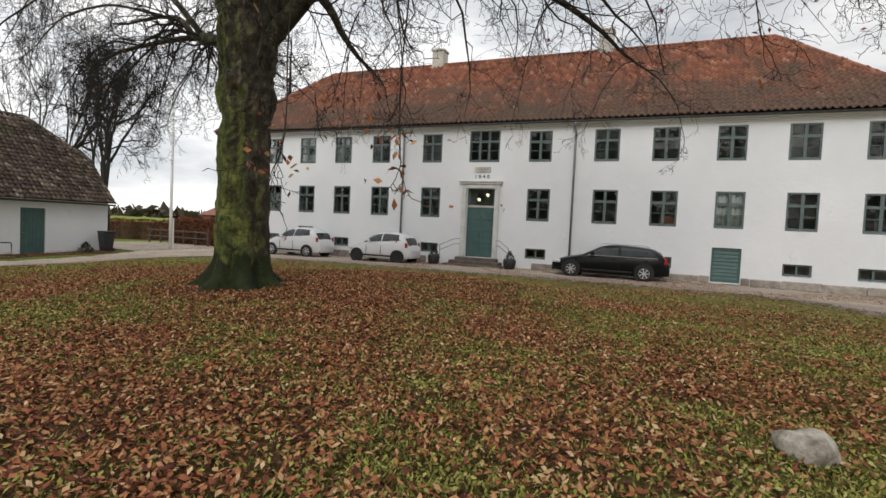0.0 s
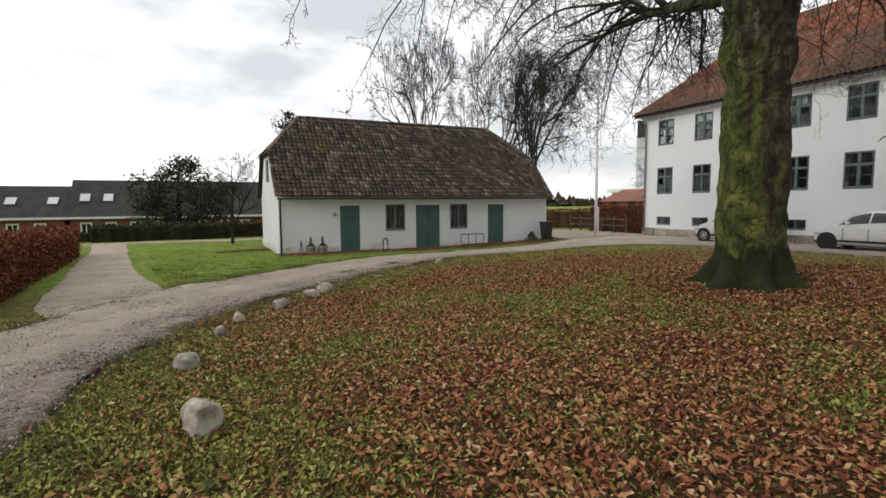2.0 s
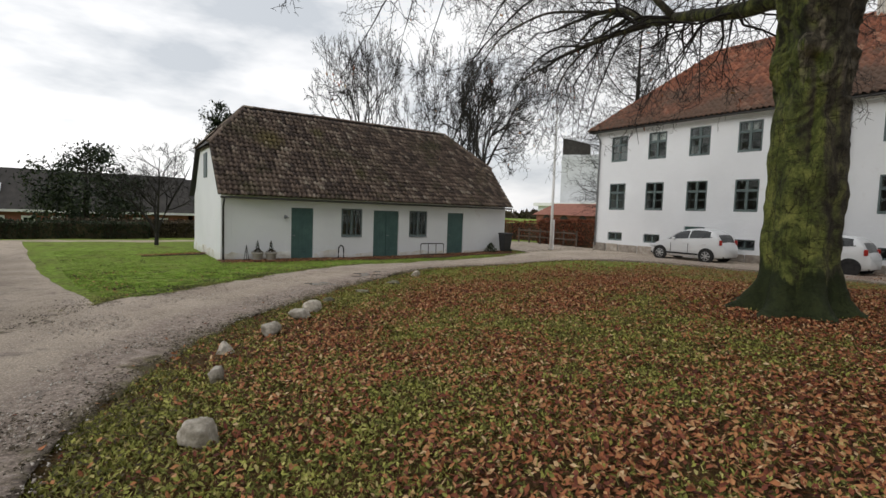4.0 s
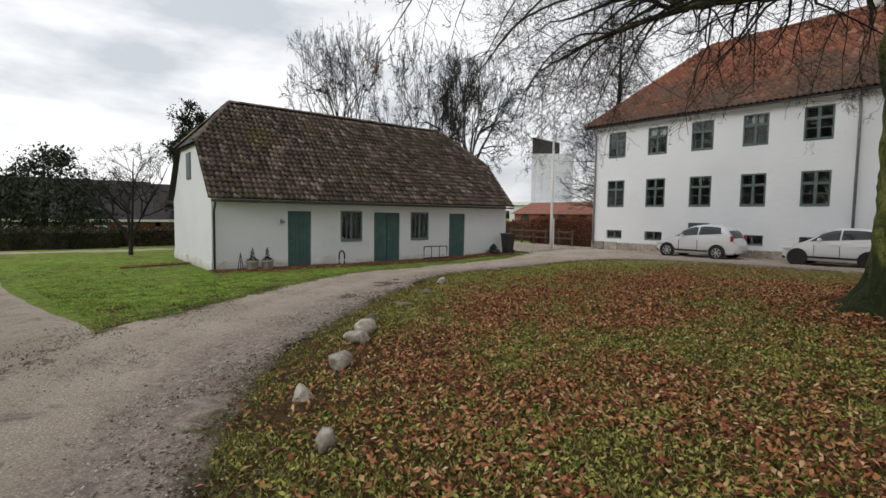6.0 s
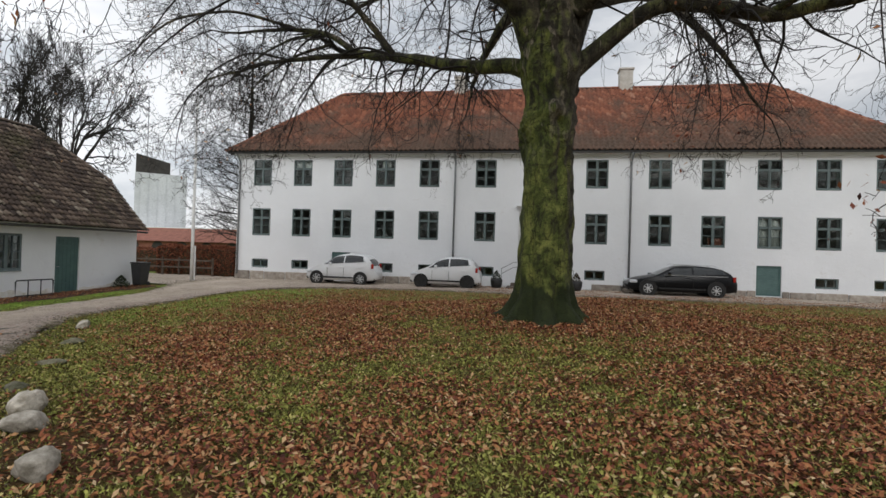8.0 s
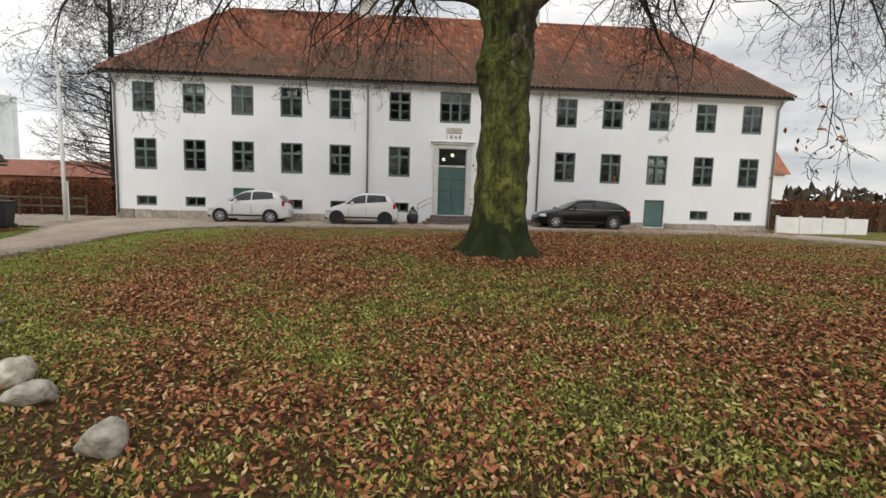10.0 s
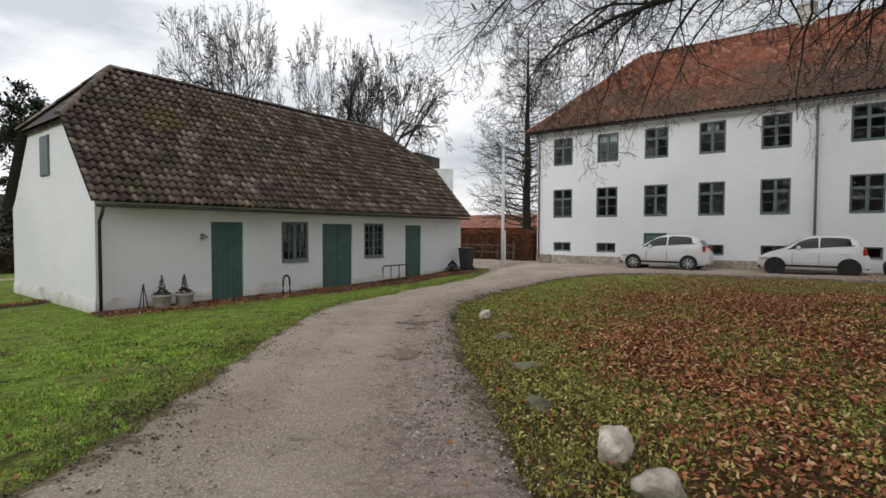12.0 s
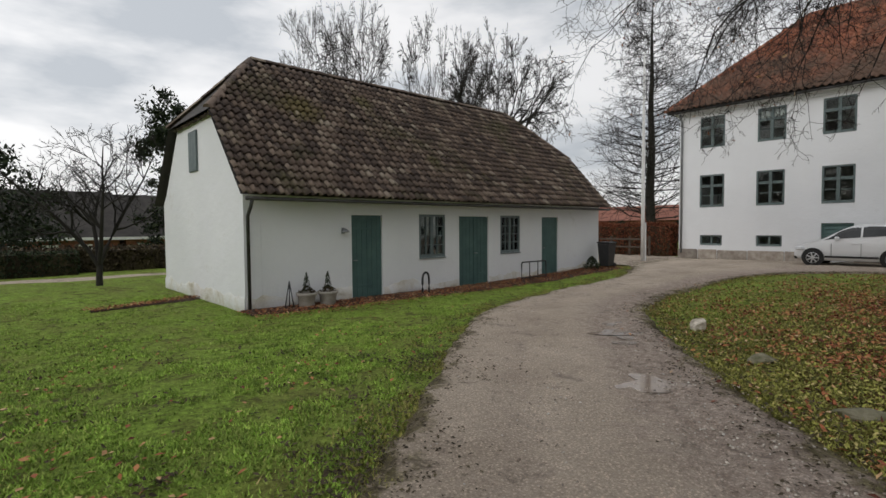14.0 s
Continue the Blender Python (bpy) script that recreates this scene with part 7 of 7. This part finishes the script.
# ---------- silo, barn and what lies past the manor ----------
M_SILO = surface("pale_grey_cladding", (0.50, 0.52, 0.54), (0.62, 0.64, 0.66), 0.3, 0.7, fine=3, bump=0.1)
silo = thing("grain_silo", "tall pale grain silo tower with a dark head", "silo", (-104, 111, -1.5))
silo.matrix_basis = pose(-104, 111, -1.5, 0, 0, 39.9)
part("tower", Shape().box(-5.9, 5.9, 0, 11, 0, 20.6), M_SILO, silo)
for u in np.arange(-5.0, 5.9, 2.0):
    part("rib", Shape().box(u - 0.12, u + 0.12, -0.14, -0.003, 0.2, 20.4), M_SILO, silo)
part("head", Shape().add([(-5.8, 0.2, 20.604), (1.9, 0.2, 20.604), (1.9, 9, 20.604), (-5.8, 9, 20.604), (-5.8, 0.2, 25.4), (1.9, 0.2, 23.6), (1.9, 9, 23.6), (-5.8, 9, 25.4)],
     [(0, 1, 5, 4), (1, 2, 6, 5), (2, 3, 7, 6), (3, 0, 4, 7), (4, 5, 6, 7)]), M_SLATE, silo, "dark grey elevator head")
part("mast", Shape().tube([(-3.4, 3, 24), (-3.4, 3, 40)], 0.13, 6), M_ZINC, silo)
hall = thing("storage_hall", "long pale low storage hall in the distance", "hall", (-75, 105, -1), world=True)
part("wall", Shape().box(-110, -50, 100, 112, -1.5, 4.0), M_SILO, hall)
part("roof", Shape().box(-111, -49, 99, 113, 4.0, 4.9), M_WHITE, hall)
barn = thing("brick_barn", "low red brick barn with arched openings behind the hedge", "barn", (-42, 50, -1), world=True)
part("wall", Shape().box(-58, -27, 48, 56, -1.5, 1.4), M_BRICK, barn)
part("roof", Shape().add([(-58.4, 47.5, 1.3), (-26.6, 47.5, 1.3), (-26.6, 52, 3.0), (-58.4, 52, 3.0), (-58.4, 56.5, 1.3), (-26.6, 56.5, 1.3)], [(0, 1, 2, 3), (3, 2, 5, 4), (0, 3, 4), (1, 5, 2)]), M_BRICK, barn)
# no real openings: dark sheets on the wall stand for the shade inside
for x in np.arange(-56, -28, 3.2):
    part("arch", Shape().add([(x - 0.8, 47.97, -1.4), (x + 0.8, 47.97, -1.4)] + [(x + 0.8 * math.cos(q), 47.97, 0.5 + 0.8 * math.sin(q)) for q in np.linspace(0, math.pi, 9)], [tuple(range(11))]), M_SLATE, barn, "flat dark arch with the shade of an opening put into its colour")
fence = thing("post_fence", "weathered wooden post and rail fence by the hedge", "fence", (-29.5, 20.6, gz(-29.5, 20.6)), world=True)
M_WOOD = surface("weathered_wood", (0.065, 0.048, 0.036), (0.14, 0.105, 0.078), 5, 0.9, fine=40, bump=0.4)
for i in range(6):
    x = -32.2 + i * 1.05
    part("post", Shape().box(x - 0.05, x + 0.05, 20.75, 20.85, gz(x, 20.8) - 0.1, gz(x, 20.8) + 1.05), M_WOOD, fence, bevel=0.01)
for z in (0.45, 0.85):
    part("rail", Shape().box(-32.3, -26.9, 20.70, 20.745, -0.85 + z, -0.85 + z + 0.09), M_WOOD, fence, bevel=0.008)
wf = thing("white_fence", "low white panel fence beyond the manor", "fence", (9.8, 20.1, gz(9.8, 20.1)), world=True)
for i in range(4):
    x = 7.85 + i * 1.25
    part("panel", Shape().box(x + 0.06, x + 1.19, 20.08, 20.12, -0.74, 0.12), M_WHITE, wf, bevel=0.01)
    part("post", Shape().box(x - 0.055, x + 0.055, 20.04, 20.16, -0.8, 0.2), M_WHITE, wf, bevel=0.012)
far = thing("far_house", "white house with red tiled roof in the distance", "house", (26, 64, -1), world=True)
part("wall", Shape().box(14, 38, 60, 68, -1.5, 4.6), M_WALL, far)
part("roof", Shape().add([(13.5, 59.5, 4.5), (38.5, 59.5, 4.5), (38.5, 64, 9.0), (13.5, 64, 9.0), (13.5, 68.5, 4.5), (38.5, 68.5, 4.5)], [(0, 1, 2, 3), (3, 2, 5, 4), (0, 3, 4), (1, 5, 2)]), M_RED_RIDGE, far)
for x in (16.5, 19.5, 22.5, 25.5, 28.5):
    for z in (0.2, 2.7):
        small_window(far, pose(x, 59.99, z), 0.9, 1.2, 0)
    part("dormer", Shape().box(x - 0.6, x + 0.6, 60.2, 62.4, 5.2, 6.6), M_WALL, far, "white dormer") if x in (19.5, 25.5) else None
wood_line = thing("far_wood", "distant line of bare winter woods", "woods", (0, 0, 0), kind="stuff")
rw = np.random.default_rng(91)
ang = rw.uniform(0, 6.283, 9000)
dist = rw.uniform(330, 420, 9000)
ptsw = np.stack([dist * np.cos(ang), dist * np.sin(ang), rw.uniform(0, 1, 9000) ** 1.6 * (5 + 4 * np.sin(ang * 9) + 3 * np.sin(ang * 23)) - 1], 1)
tagged(part("crowns", soup("crowns", *repeat(LEAF_V, LEAF_F, leaf_places(ptsw, rw, (5, 11), 0.0)), M_BRUSH), M_BRUSH, wood_line), kind="stuff")

# unseen trees added opposite the manor, so that its panes reflect something dark
belt = thing("added_tree_belt", "unseen tree belt added opposite the manor to darken pane reflections", "woods", (0, -50, 0), kind="stuff")
rb_ = np.random.default_rng(95)
nb = 7500
bx2 = rb_.uniform(-75, 70, nb)
hb = 16 + 4.5 * np.sin(bx2 * 0.31) + 3.0 * np.sin(bx2 * 0.83 + 1)
ptsb = np.stack([bx2, rb_.uniform(-12, 6, nb), rb_.uniform(0, 1, nb) * hb - 0.8], 1)
tagged(part("crowns", soup("crowns", *repeat(LEAF_V, LEAF_F, leaf_places(ptsb, rb_, (1.0, 2.6), 0.0)), M_BRUSH), M_BRUSH, belt), kind="stuff")


# ---------- small things on the drive ----------
def blob(cx, cy, a, b, turn, seed, lift):
    s = Shape()
    n = 40
    r = np.random.default_rng(seed)
    ph = r.uniform(0, 6.28, 5)
    pts = []
    for i in range(n):
        t = 2 * math.pi * i / n
        k = 1 + sum(0.13 / (j + 1) * math.sin((j + 2) * t + ph[j]) for j in range(5)) * 0.9
        x, y = a * k * math.cos(t), b * k * math.sin(t)
        pts.append((cx + x * math.cos(turn) - y * math.sin(turn), cy + x * math.sin(turn) + y * math.cos(turn)))
    z = gz(cx, cy) + lift
    s.add([(x, y, z) for x, y in pts] + [(cx, cy, z)], [(i, (i + 1) % n, n) for i in range(n)])
    return s


for i, (x, y, a, b, tr) in enumerate([(-17.12, 0.42, 0.3, 0.1, 1.0), (-17.3, 0.62, 0.12, 0.07, 0.2), (-18.6, 2.45, 0.34, 0.11, 0.9), (-18.9, 3.1, 0.26, 0.08, 1.1), (-18.2, 1.9, 0.12, 0.05, 0.9), (-18.35, 2.2, 0.1, 0.06, 0.3)]):
    p = new("puddle", blob(x, y, a * 1.35, b * 1.7, tr, 300 + i, 0.052).mesh("puddle", M_WATER))
    tagged(p, "shallow muddy rain puddle in the gravel", "puddle", "puddles on the drive")
bed = strip("soil_bed", [(-25.1, -0.3), (-24.65, 4), (-24.4, 8), (-24.3, 11), (-24.5, 13.4)], [(-25.6, -0.3), (-25.6, 4), (-25.6, 8), (-25.6, 11), (-25.6, 13.4)], 120, 7, 0.05, M_SOIL, 41)
tagged(bed, "strip of dark leafy soil along the white wall", "soil", kind="structure")
tagged(strip("soil_patch", [(-27.7, -2.6), (-27.85, -1.7), (-28.1, -0.8), (-28.3, -0.26)], [(-27.95, -2.6), (-28.3, -1.7), (-28.8, -0.8), (-29.3, -0.26)], 90, 7, 0.032, M_SOIL, 43), "low heap of brown soil and leaves beside the gable", "soil", kind="structure")

# ---------- fallen leaves, grass and chippings ----------
EDGE = smooth_line(INNER, 300)


def inside_lawn(x, y):
    c = np.zeros(len(x), bool)
    px, py = EDGE[:, 0], EDGE[:, 1]
    qx, qy = np.roll(px, -1), np.roll(py, -1)
    for a, b, d, e in zip(px, py, qx, qy):
        if b != e:
            c ^= ((b > y) != (e > y)) & (x < (d - a) * (y - b) / (e - b) + a)
    return c


def edge_gap(x, y):
    d = np.full(len(x), 99.0)
    for i in range(0, len(EDGE), 3):
        d = np.minimum(d, np.hypot(x - EDGE[i, 0], y - EDGE[i, 1]))
    return d


r = np.random.default_rng(400)


def scatter(n, x0, x1, y0, y1, keep):
    x, y = r.uniform(x0, x1, n), r.uniform(y0, y1, n)
    k = keep(x, y)
    return x[k], y[k]


def leaf_share(x, y):
    """How thickly leaves lie: thin near the drive, thick towards the beech, in drifts."""
    g = edge_gap(x, y)
    drift = np.clip(0.70 + 0.38 * fuzz(x, y, 1.3, 71) + 0.34 * fuzz(x, y, 0.42, 72) + 0.34 * fuzz(x, y, 0.16, 74), 0.05, 1)
    round_ = np.exp(-(((x + 8.5) / 9.0) ** 2 + ((y - 2.0) / 6.0) ** 2) / 2)
    return np.clip(g / 2.2, 0.20, 1) * drift * np.clip(1.15 * round_, 0.14, 0.92)


def west_lawn(x, y):
    """The green west of the drive, before the outbuilding."""
    line = np.interp(y, [-5.4, -4.1, -2.55, -1.0, 0.65, 3.35, 7.1, 11.4], [-30, -16.3, -17.5, -18.8, -20.2, -21.9, -23.0, -23.4])
    path = np.interp(x, [-36, -29.6, -25, -20, -16.6], [-6.9, -6.0, -5.45, -4.65, -3.7])
    wall = (x > -25.5) | (y < -0.3)
    return (x < line + 0.05) & (y > path) & wall & (x > -36)


lx, ly = scatter(620000, -20, 7, -5, 16, lambda x, y: (r.uniform(0, 1, len(x)) < leaf_share(x, y)))
k = inside_lawn(lx, ly) & (np.hypot(lx - TX, ly - TY) > 0.8)
lx, ly = lx[k], ly[k]
lz = land(lx, ly) + 0.01 * fuzz(lx, ly, 0.6, 5) + r.uniform(0.012, 0.05, len(lx))
pl = leaf_places(np.stack([lx, ly, lz], 1), r, (0.034, 0.074), 0.52)
tagged(new("fallen_leaves", soup("fallen_leaves", *repeat(LEAF_V, LEAF_F, pl), M_LEAF)), "russet and brown fallen beech leaves on the turf", "leaves", kind="stuff")
sx, sy = scatter(9000, -25.45, -23.9, -0.4, 13.6, lambda x, y: r.uniform(0, 1, len(x)) < np.clip((-23.9 - x) / 0.8, 0.08, 1))
ex, ey = scatter(9000, -24, 6, -6, 19.8, lambda x, y: (edge_gap(x, y) < 0.7) & (r.uniform(0, 1, len(x)) < 0.5))
fx_, fy_ = scatter(9000, -12, 8, 16.2, 20.3, lambda x, y: fuzz(x, y, 0.7, 77) > -0.2)
gx_, gy_ = scatter(15000, -27, -15.5, -6, 11, lambda x, y: west_lawn(x, y) & (r.uniform(0, 1, len(x)) < np.clip(0.25 + 0.8 * fuzz(x, y, 0.5, 80), 0.03, 1) * np.clip(1.7 - np.hypot(x + 15, y + 3) / 5, 0.12, 1)))
ring = smooth_line(OUTER, 300)
jx = np.concatenate([EDGE[:, 0], ring[:, 0]])
jy = np.concatenate([EDGE[:, 1], ring[:, 1]])
pick_ = r.integers(0, len(jx), 30000)
vx, vy = jx[pick_] + r.normal(0, 0.32, 30000), jy[pick_] + r.normal(0, 0.32, 30000)
pl = leaf_places(np.stack([vx, vy, land(vx, vy) + 0.055], 1), r, (0.02, 0.045), 0.75)
tagged(new("leaf_crumbs", soup("leaf_crumbs", *repeat(LEAF_V, LEAF_F, pl), M_BRUSH)), "dark crumbled leaves along the drive's edges", "leaves", kind="stuff")
mx_, my_ = scatter(90000, -27, -15.5, -6, 9, lambda x, y: west_lawn(x, y) & (r.uniform(0, 1, len(x)) < np.clip(-0.25 + 0.9 * fuzz(x, y, 0.35, 86) + 0.5 * fuzz(x, y, 0.1, 87), 0.01, 1) * np.clip(1.8 - np.hypot(x + 15, y + 3) / 5, 0.15, 1)))
pl = leaf_places(np.stack([mx_, my_, land(mx_, my_) + 0.03], 1), r, (0.025, 0.06), 0.55)
tagged(new("brown_litter", soup("brown_litter", *repeat(LEAF_V, LEAF_F, pl), M_BRUSH)), "brown litter and bare clods in the green turf", "leaves", kind="stuff")
hk = r.uniform(0, 1, 900)
hx_, hy_ = -27.8 - 0.9 * hk + r.normal(0, 0.14, 900), -2.6 + 2.3 * hk + r.normal(0, 0.12, 900)
ax, ay = np.concatenate([sx, ex, fx_, gx_, hx_]), np.concatenate([sy, ey, fy_, gy_, hy_])
pl = leaf_places(np.stack([ax, ay, land(ax, ay) + 0.06], 1), r, (0.035, 0.075), 0.75)
tagged(new("drifted_leaves", soup("drifted_leaves", *repeat(LEAF_V, LEAF_F, pl), M_LEAF)), "brown leaves drifted along the gravel and the wall", "leaves", kind="stuff")

BLADE_V = [(-0.5, 0, 0), (0.5, 0, 0), (0.0, 0.75, 1.0)]
BLADE_F = [(0, 1, 2)]


def blades(x, y, hgt, wid, name, label, material=M_BLADE):
    n = len(x)
    a = r.uniform(0, 6.283, n)
    h = r.uniform(hgt[0], hgt[1], n)
    w = r.uniform(wid[0], wid[1], n)
    lean = h * r.uniform(0.4, 1.9, n)
    m = np.zeros((n, 4, 4))
    m[:, 0, 0], m[:, 1, 0] = np.cos(a) * w, np.sin(a) * w
    m[:, 0, 1], m[:, 1, 1] = -np.sin(a) * lean, np.cos(a) * lean
    m[:, 2, 2], m[:, 3, 3] = h, 1
    m[:, 0, 3], m[:, 1, 3], m[:, 2, 3] = x, y, land(x, y) + 0.01 * fuzz(x, y, 0.6, 5) - 0.004
    tagged(new(name, soup(name, *repeat(BLADE_V, BLADE_F, m), material)), label, "grass", kind="stuff")


WALK = np.array([(0, -2.3), (-4.5, -3.5), (-8, -4.4), (-11, -4.6), (-15, -4)])


def path_gap(x, y):
    return np.min([np.hypot(x - a, y - b) for a, b in WALK], axis=0)


bx_, by_ = scatter(900000, -20.5, 5, -5, 9, lambda x, y: r.uniform(0, 1, len(x)) < np.clip(0.56 - 0.34 * fuzz(x, y, 1.3, 71) - 0.28 * fuzz(x, y, 0.42, 72) + 0.45 * fuzz(x, y, 0.2, 73), 0.10, 1) * np.clip(1.5 - path_gap(x, y) / 7.0, 0.16, 1))
k = inside_lawn(bx_, by_)
blades(bx_[k], by_[k], (0.014, 0.038), (0.010, 0.024), "grass", "short winter grass tufts among the leaves")


tx_, ty_ = scatter(520000, -20.5, 6, -5, 12, lambda x, y: r.uniform(0, 1, len(x)) < np.clip(0.55 - 0.36 * fuzz(x, y, 1.3, 71) - 0.34 * fuzz(x, y, 0.42, 72) + 0.3 * fuzz(x, y, 0.11, 76), 0.10, 1) * np.clip(1.6 - path_gap(x, y) / 9.0, 0.2, 1))
k = inside_lawn(tx_, ty_)
tx_, ty_ = tx_[k], ty_[k]
pl = leaf_places(np.stack([tx_, ty_, land(tx_, ty_) + 0.01 * fuzz(tx_, ty_, 0.6, 5) + r.uniform(0.01, 0.04, len(tx_))], 1), r, (0.024, 0.056), 0.35)
tagged(new("turf_tufts", soup("turf_tufts", *repeat(LEAF_V, LEAF_F, pl), M_BLADE)), "low mossy tufts of weeds and winter turf", "grass", kind="stuff")


wx, wy = scatter(900000, -30, -16, -6, 11.5, lambda x, y: west_lawn(x, y) & (r.uniform(0, 1, len(x)) < np.clip(1.9 - np.hypot(x + 15, y + 3) / 6.0, 0.22, 1) * np.clip(0.62 + 0.6 * fuzz(x, y, 0.45, 78) + 0.7 * fuzz(x, y, 0.15, 79), 0.02, 1)))
near_edge = (jx < 0) & (jx > -24) & (jy < 13)
pick_ = r.choice(np.flatnonzero(near_edge), 90000)
vx, vy = jx[pick_] + r.normal(0, 0.26, 90000), jy[pick_] + r.normal(0, 0.26, 90000)
k = fuzz(vx, vy, 0.14, 82) + 0.6 * fuzz(vx, vy, 0.5, 83) > -0.1
blades(vx[k], vy[k], (0.02, 0.055), (0.008, 0.018), "verge_grass", "ragged grass creeping over the gravel edge")
blades(wx, wy, (0.012, 0.04), (0.008, 0.018), "meadow_grass", "green mown grass before the outbuilding", M_MEADOW)

cx, cy = scatter(260000, -22, -6, -8, 7, lambda x, y: (r.uniform(0, 1, len(x)) < (0.16 + 0.14 * fuzz(x, y, 0.5, 75) + 0.75 * np.exp(-((edge_gap(x, y) - 0.45) / 0.3) ** 2) * (0.6 + 0.5 * fuzz(x, y, 0.35, 88))) * np.clip(1.5 - path_gap(x, y) / 5, 0.1, 1)))
k = ~inside_lawn(cx, cy) & ~west_lawn(cx, cy) & (cx > np.interp(cy, [-8, -4, 0, 4, 8, 12], [-13, -16, -19.2, -21.9, -23, -23.3])) & (cy > np.interp(cx, [-24, -14, -9, -6], [-4, -5.6, -6.8, -7.6]))
cx, cy = cx[k], cy[k]
OCT_V = [(1, 0, 0), (-1, 0, 0), (0, 1, 0), (0, -1, 0), (0, 0, 0.6), (0, 0, -0.6)]
OCT_F = [(0, 2, 4), (2, 1, 4), (1, 3, 4), (3, 0, 4), (2, 0, 5), (1, 2, 5), (3, 1, 5), (0, 3, 5)]
pl = leaf_places(np.stack([cx, cy, land(cx, cy) + 0.05], 1), r, (0.005, 0.017), 0.5)
M_CHIP = shades("gravel_chip", [(0.0, (0.22, 0.18, 0.15)), (0.5, (0.38, 0.33, 0.28)), (0.9, (0.54, 0.49, 0.43)), (1.0, (0.62, 0.60, 0.56))], 0.9, 0.2)
tagged(new("gravel_chips", soup("gravel_chips", *repeat(OCT_V, OCT_F, pl), M_CHIP)), "loose pale and dark gravel chippings on the drive", "gravel", kind="stuff")

# ---------- roof tiles of the outbuilding: the nearest as pieces, the rest joined ----------
near = (house_tiles[:, 1, 3] < 3.4) & (house_tiles[:, 2, 3] < 4.6) & (house_tiles[:, 0, 3] > -28.4)
order = np.argsort(house_tiles[:, 1, 3] + 0.001 * house_tiles[:, 2, 3])
near_ids = [i for i in order if near[i]][:300]
mask = np.zeros(len(house_tiles), bool)
mask[near_ids] = True
hv, hf = repeat(tv2, tf2, house_tiles[~mask])
tagged(part("roof_tiles", soup("roof_tiles", hv, hf, M_BROWN_ROOF), M_BROWN_ROOF, cottage, "weathered brown clay pantiles with moss"), kind="stuff")
tile_mesh = soup("roof_tile", tv2, tf2, M_BROWN_TILE)
for i in near_ids:
    part("roof_tile", tile_mesh, M_BROWN_TILE, cottage, at=Matrix(house_tiles[i].tolist()))
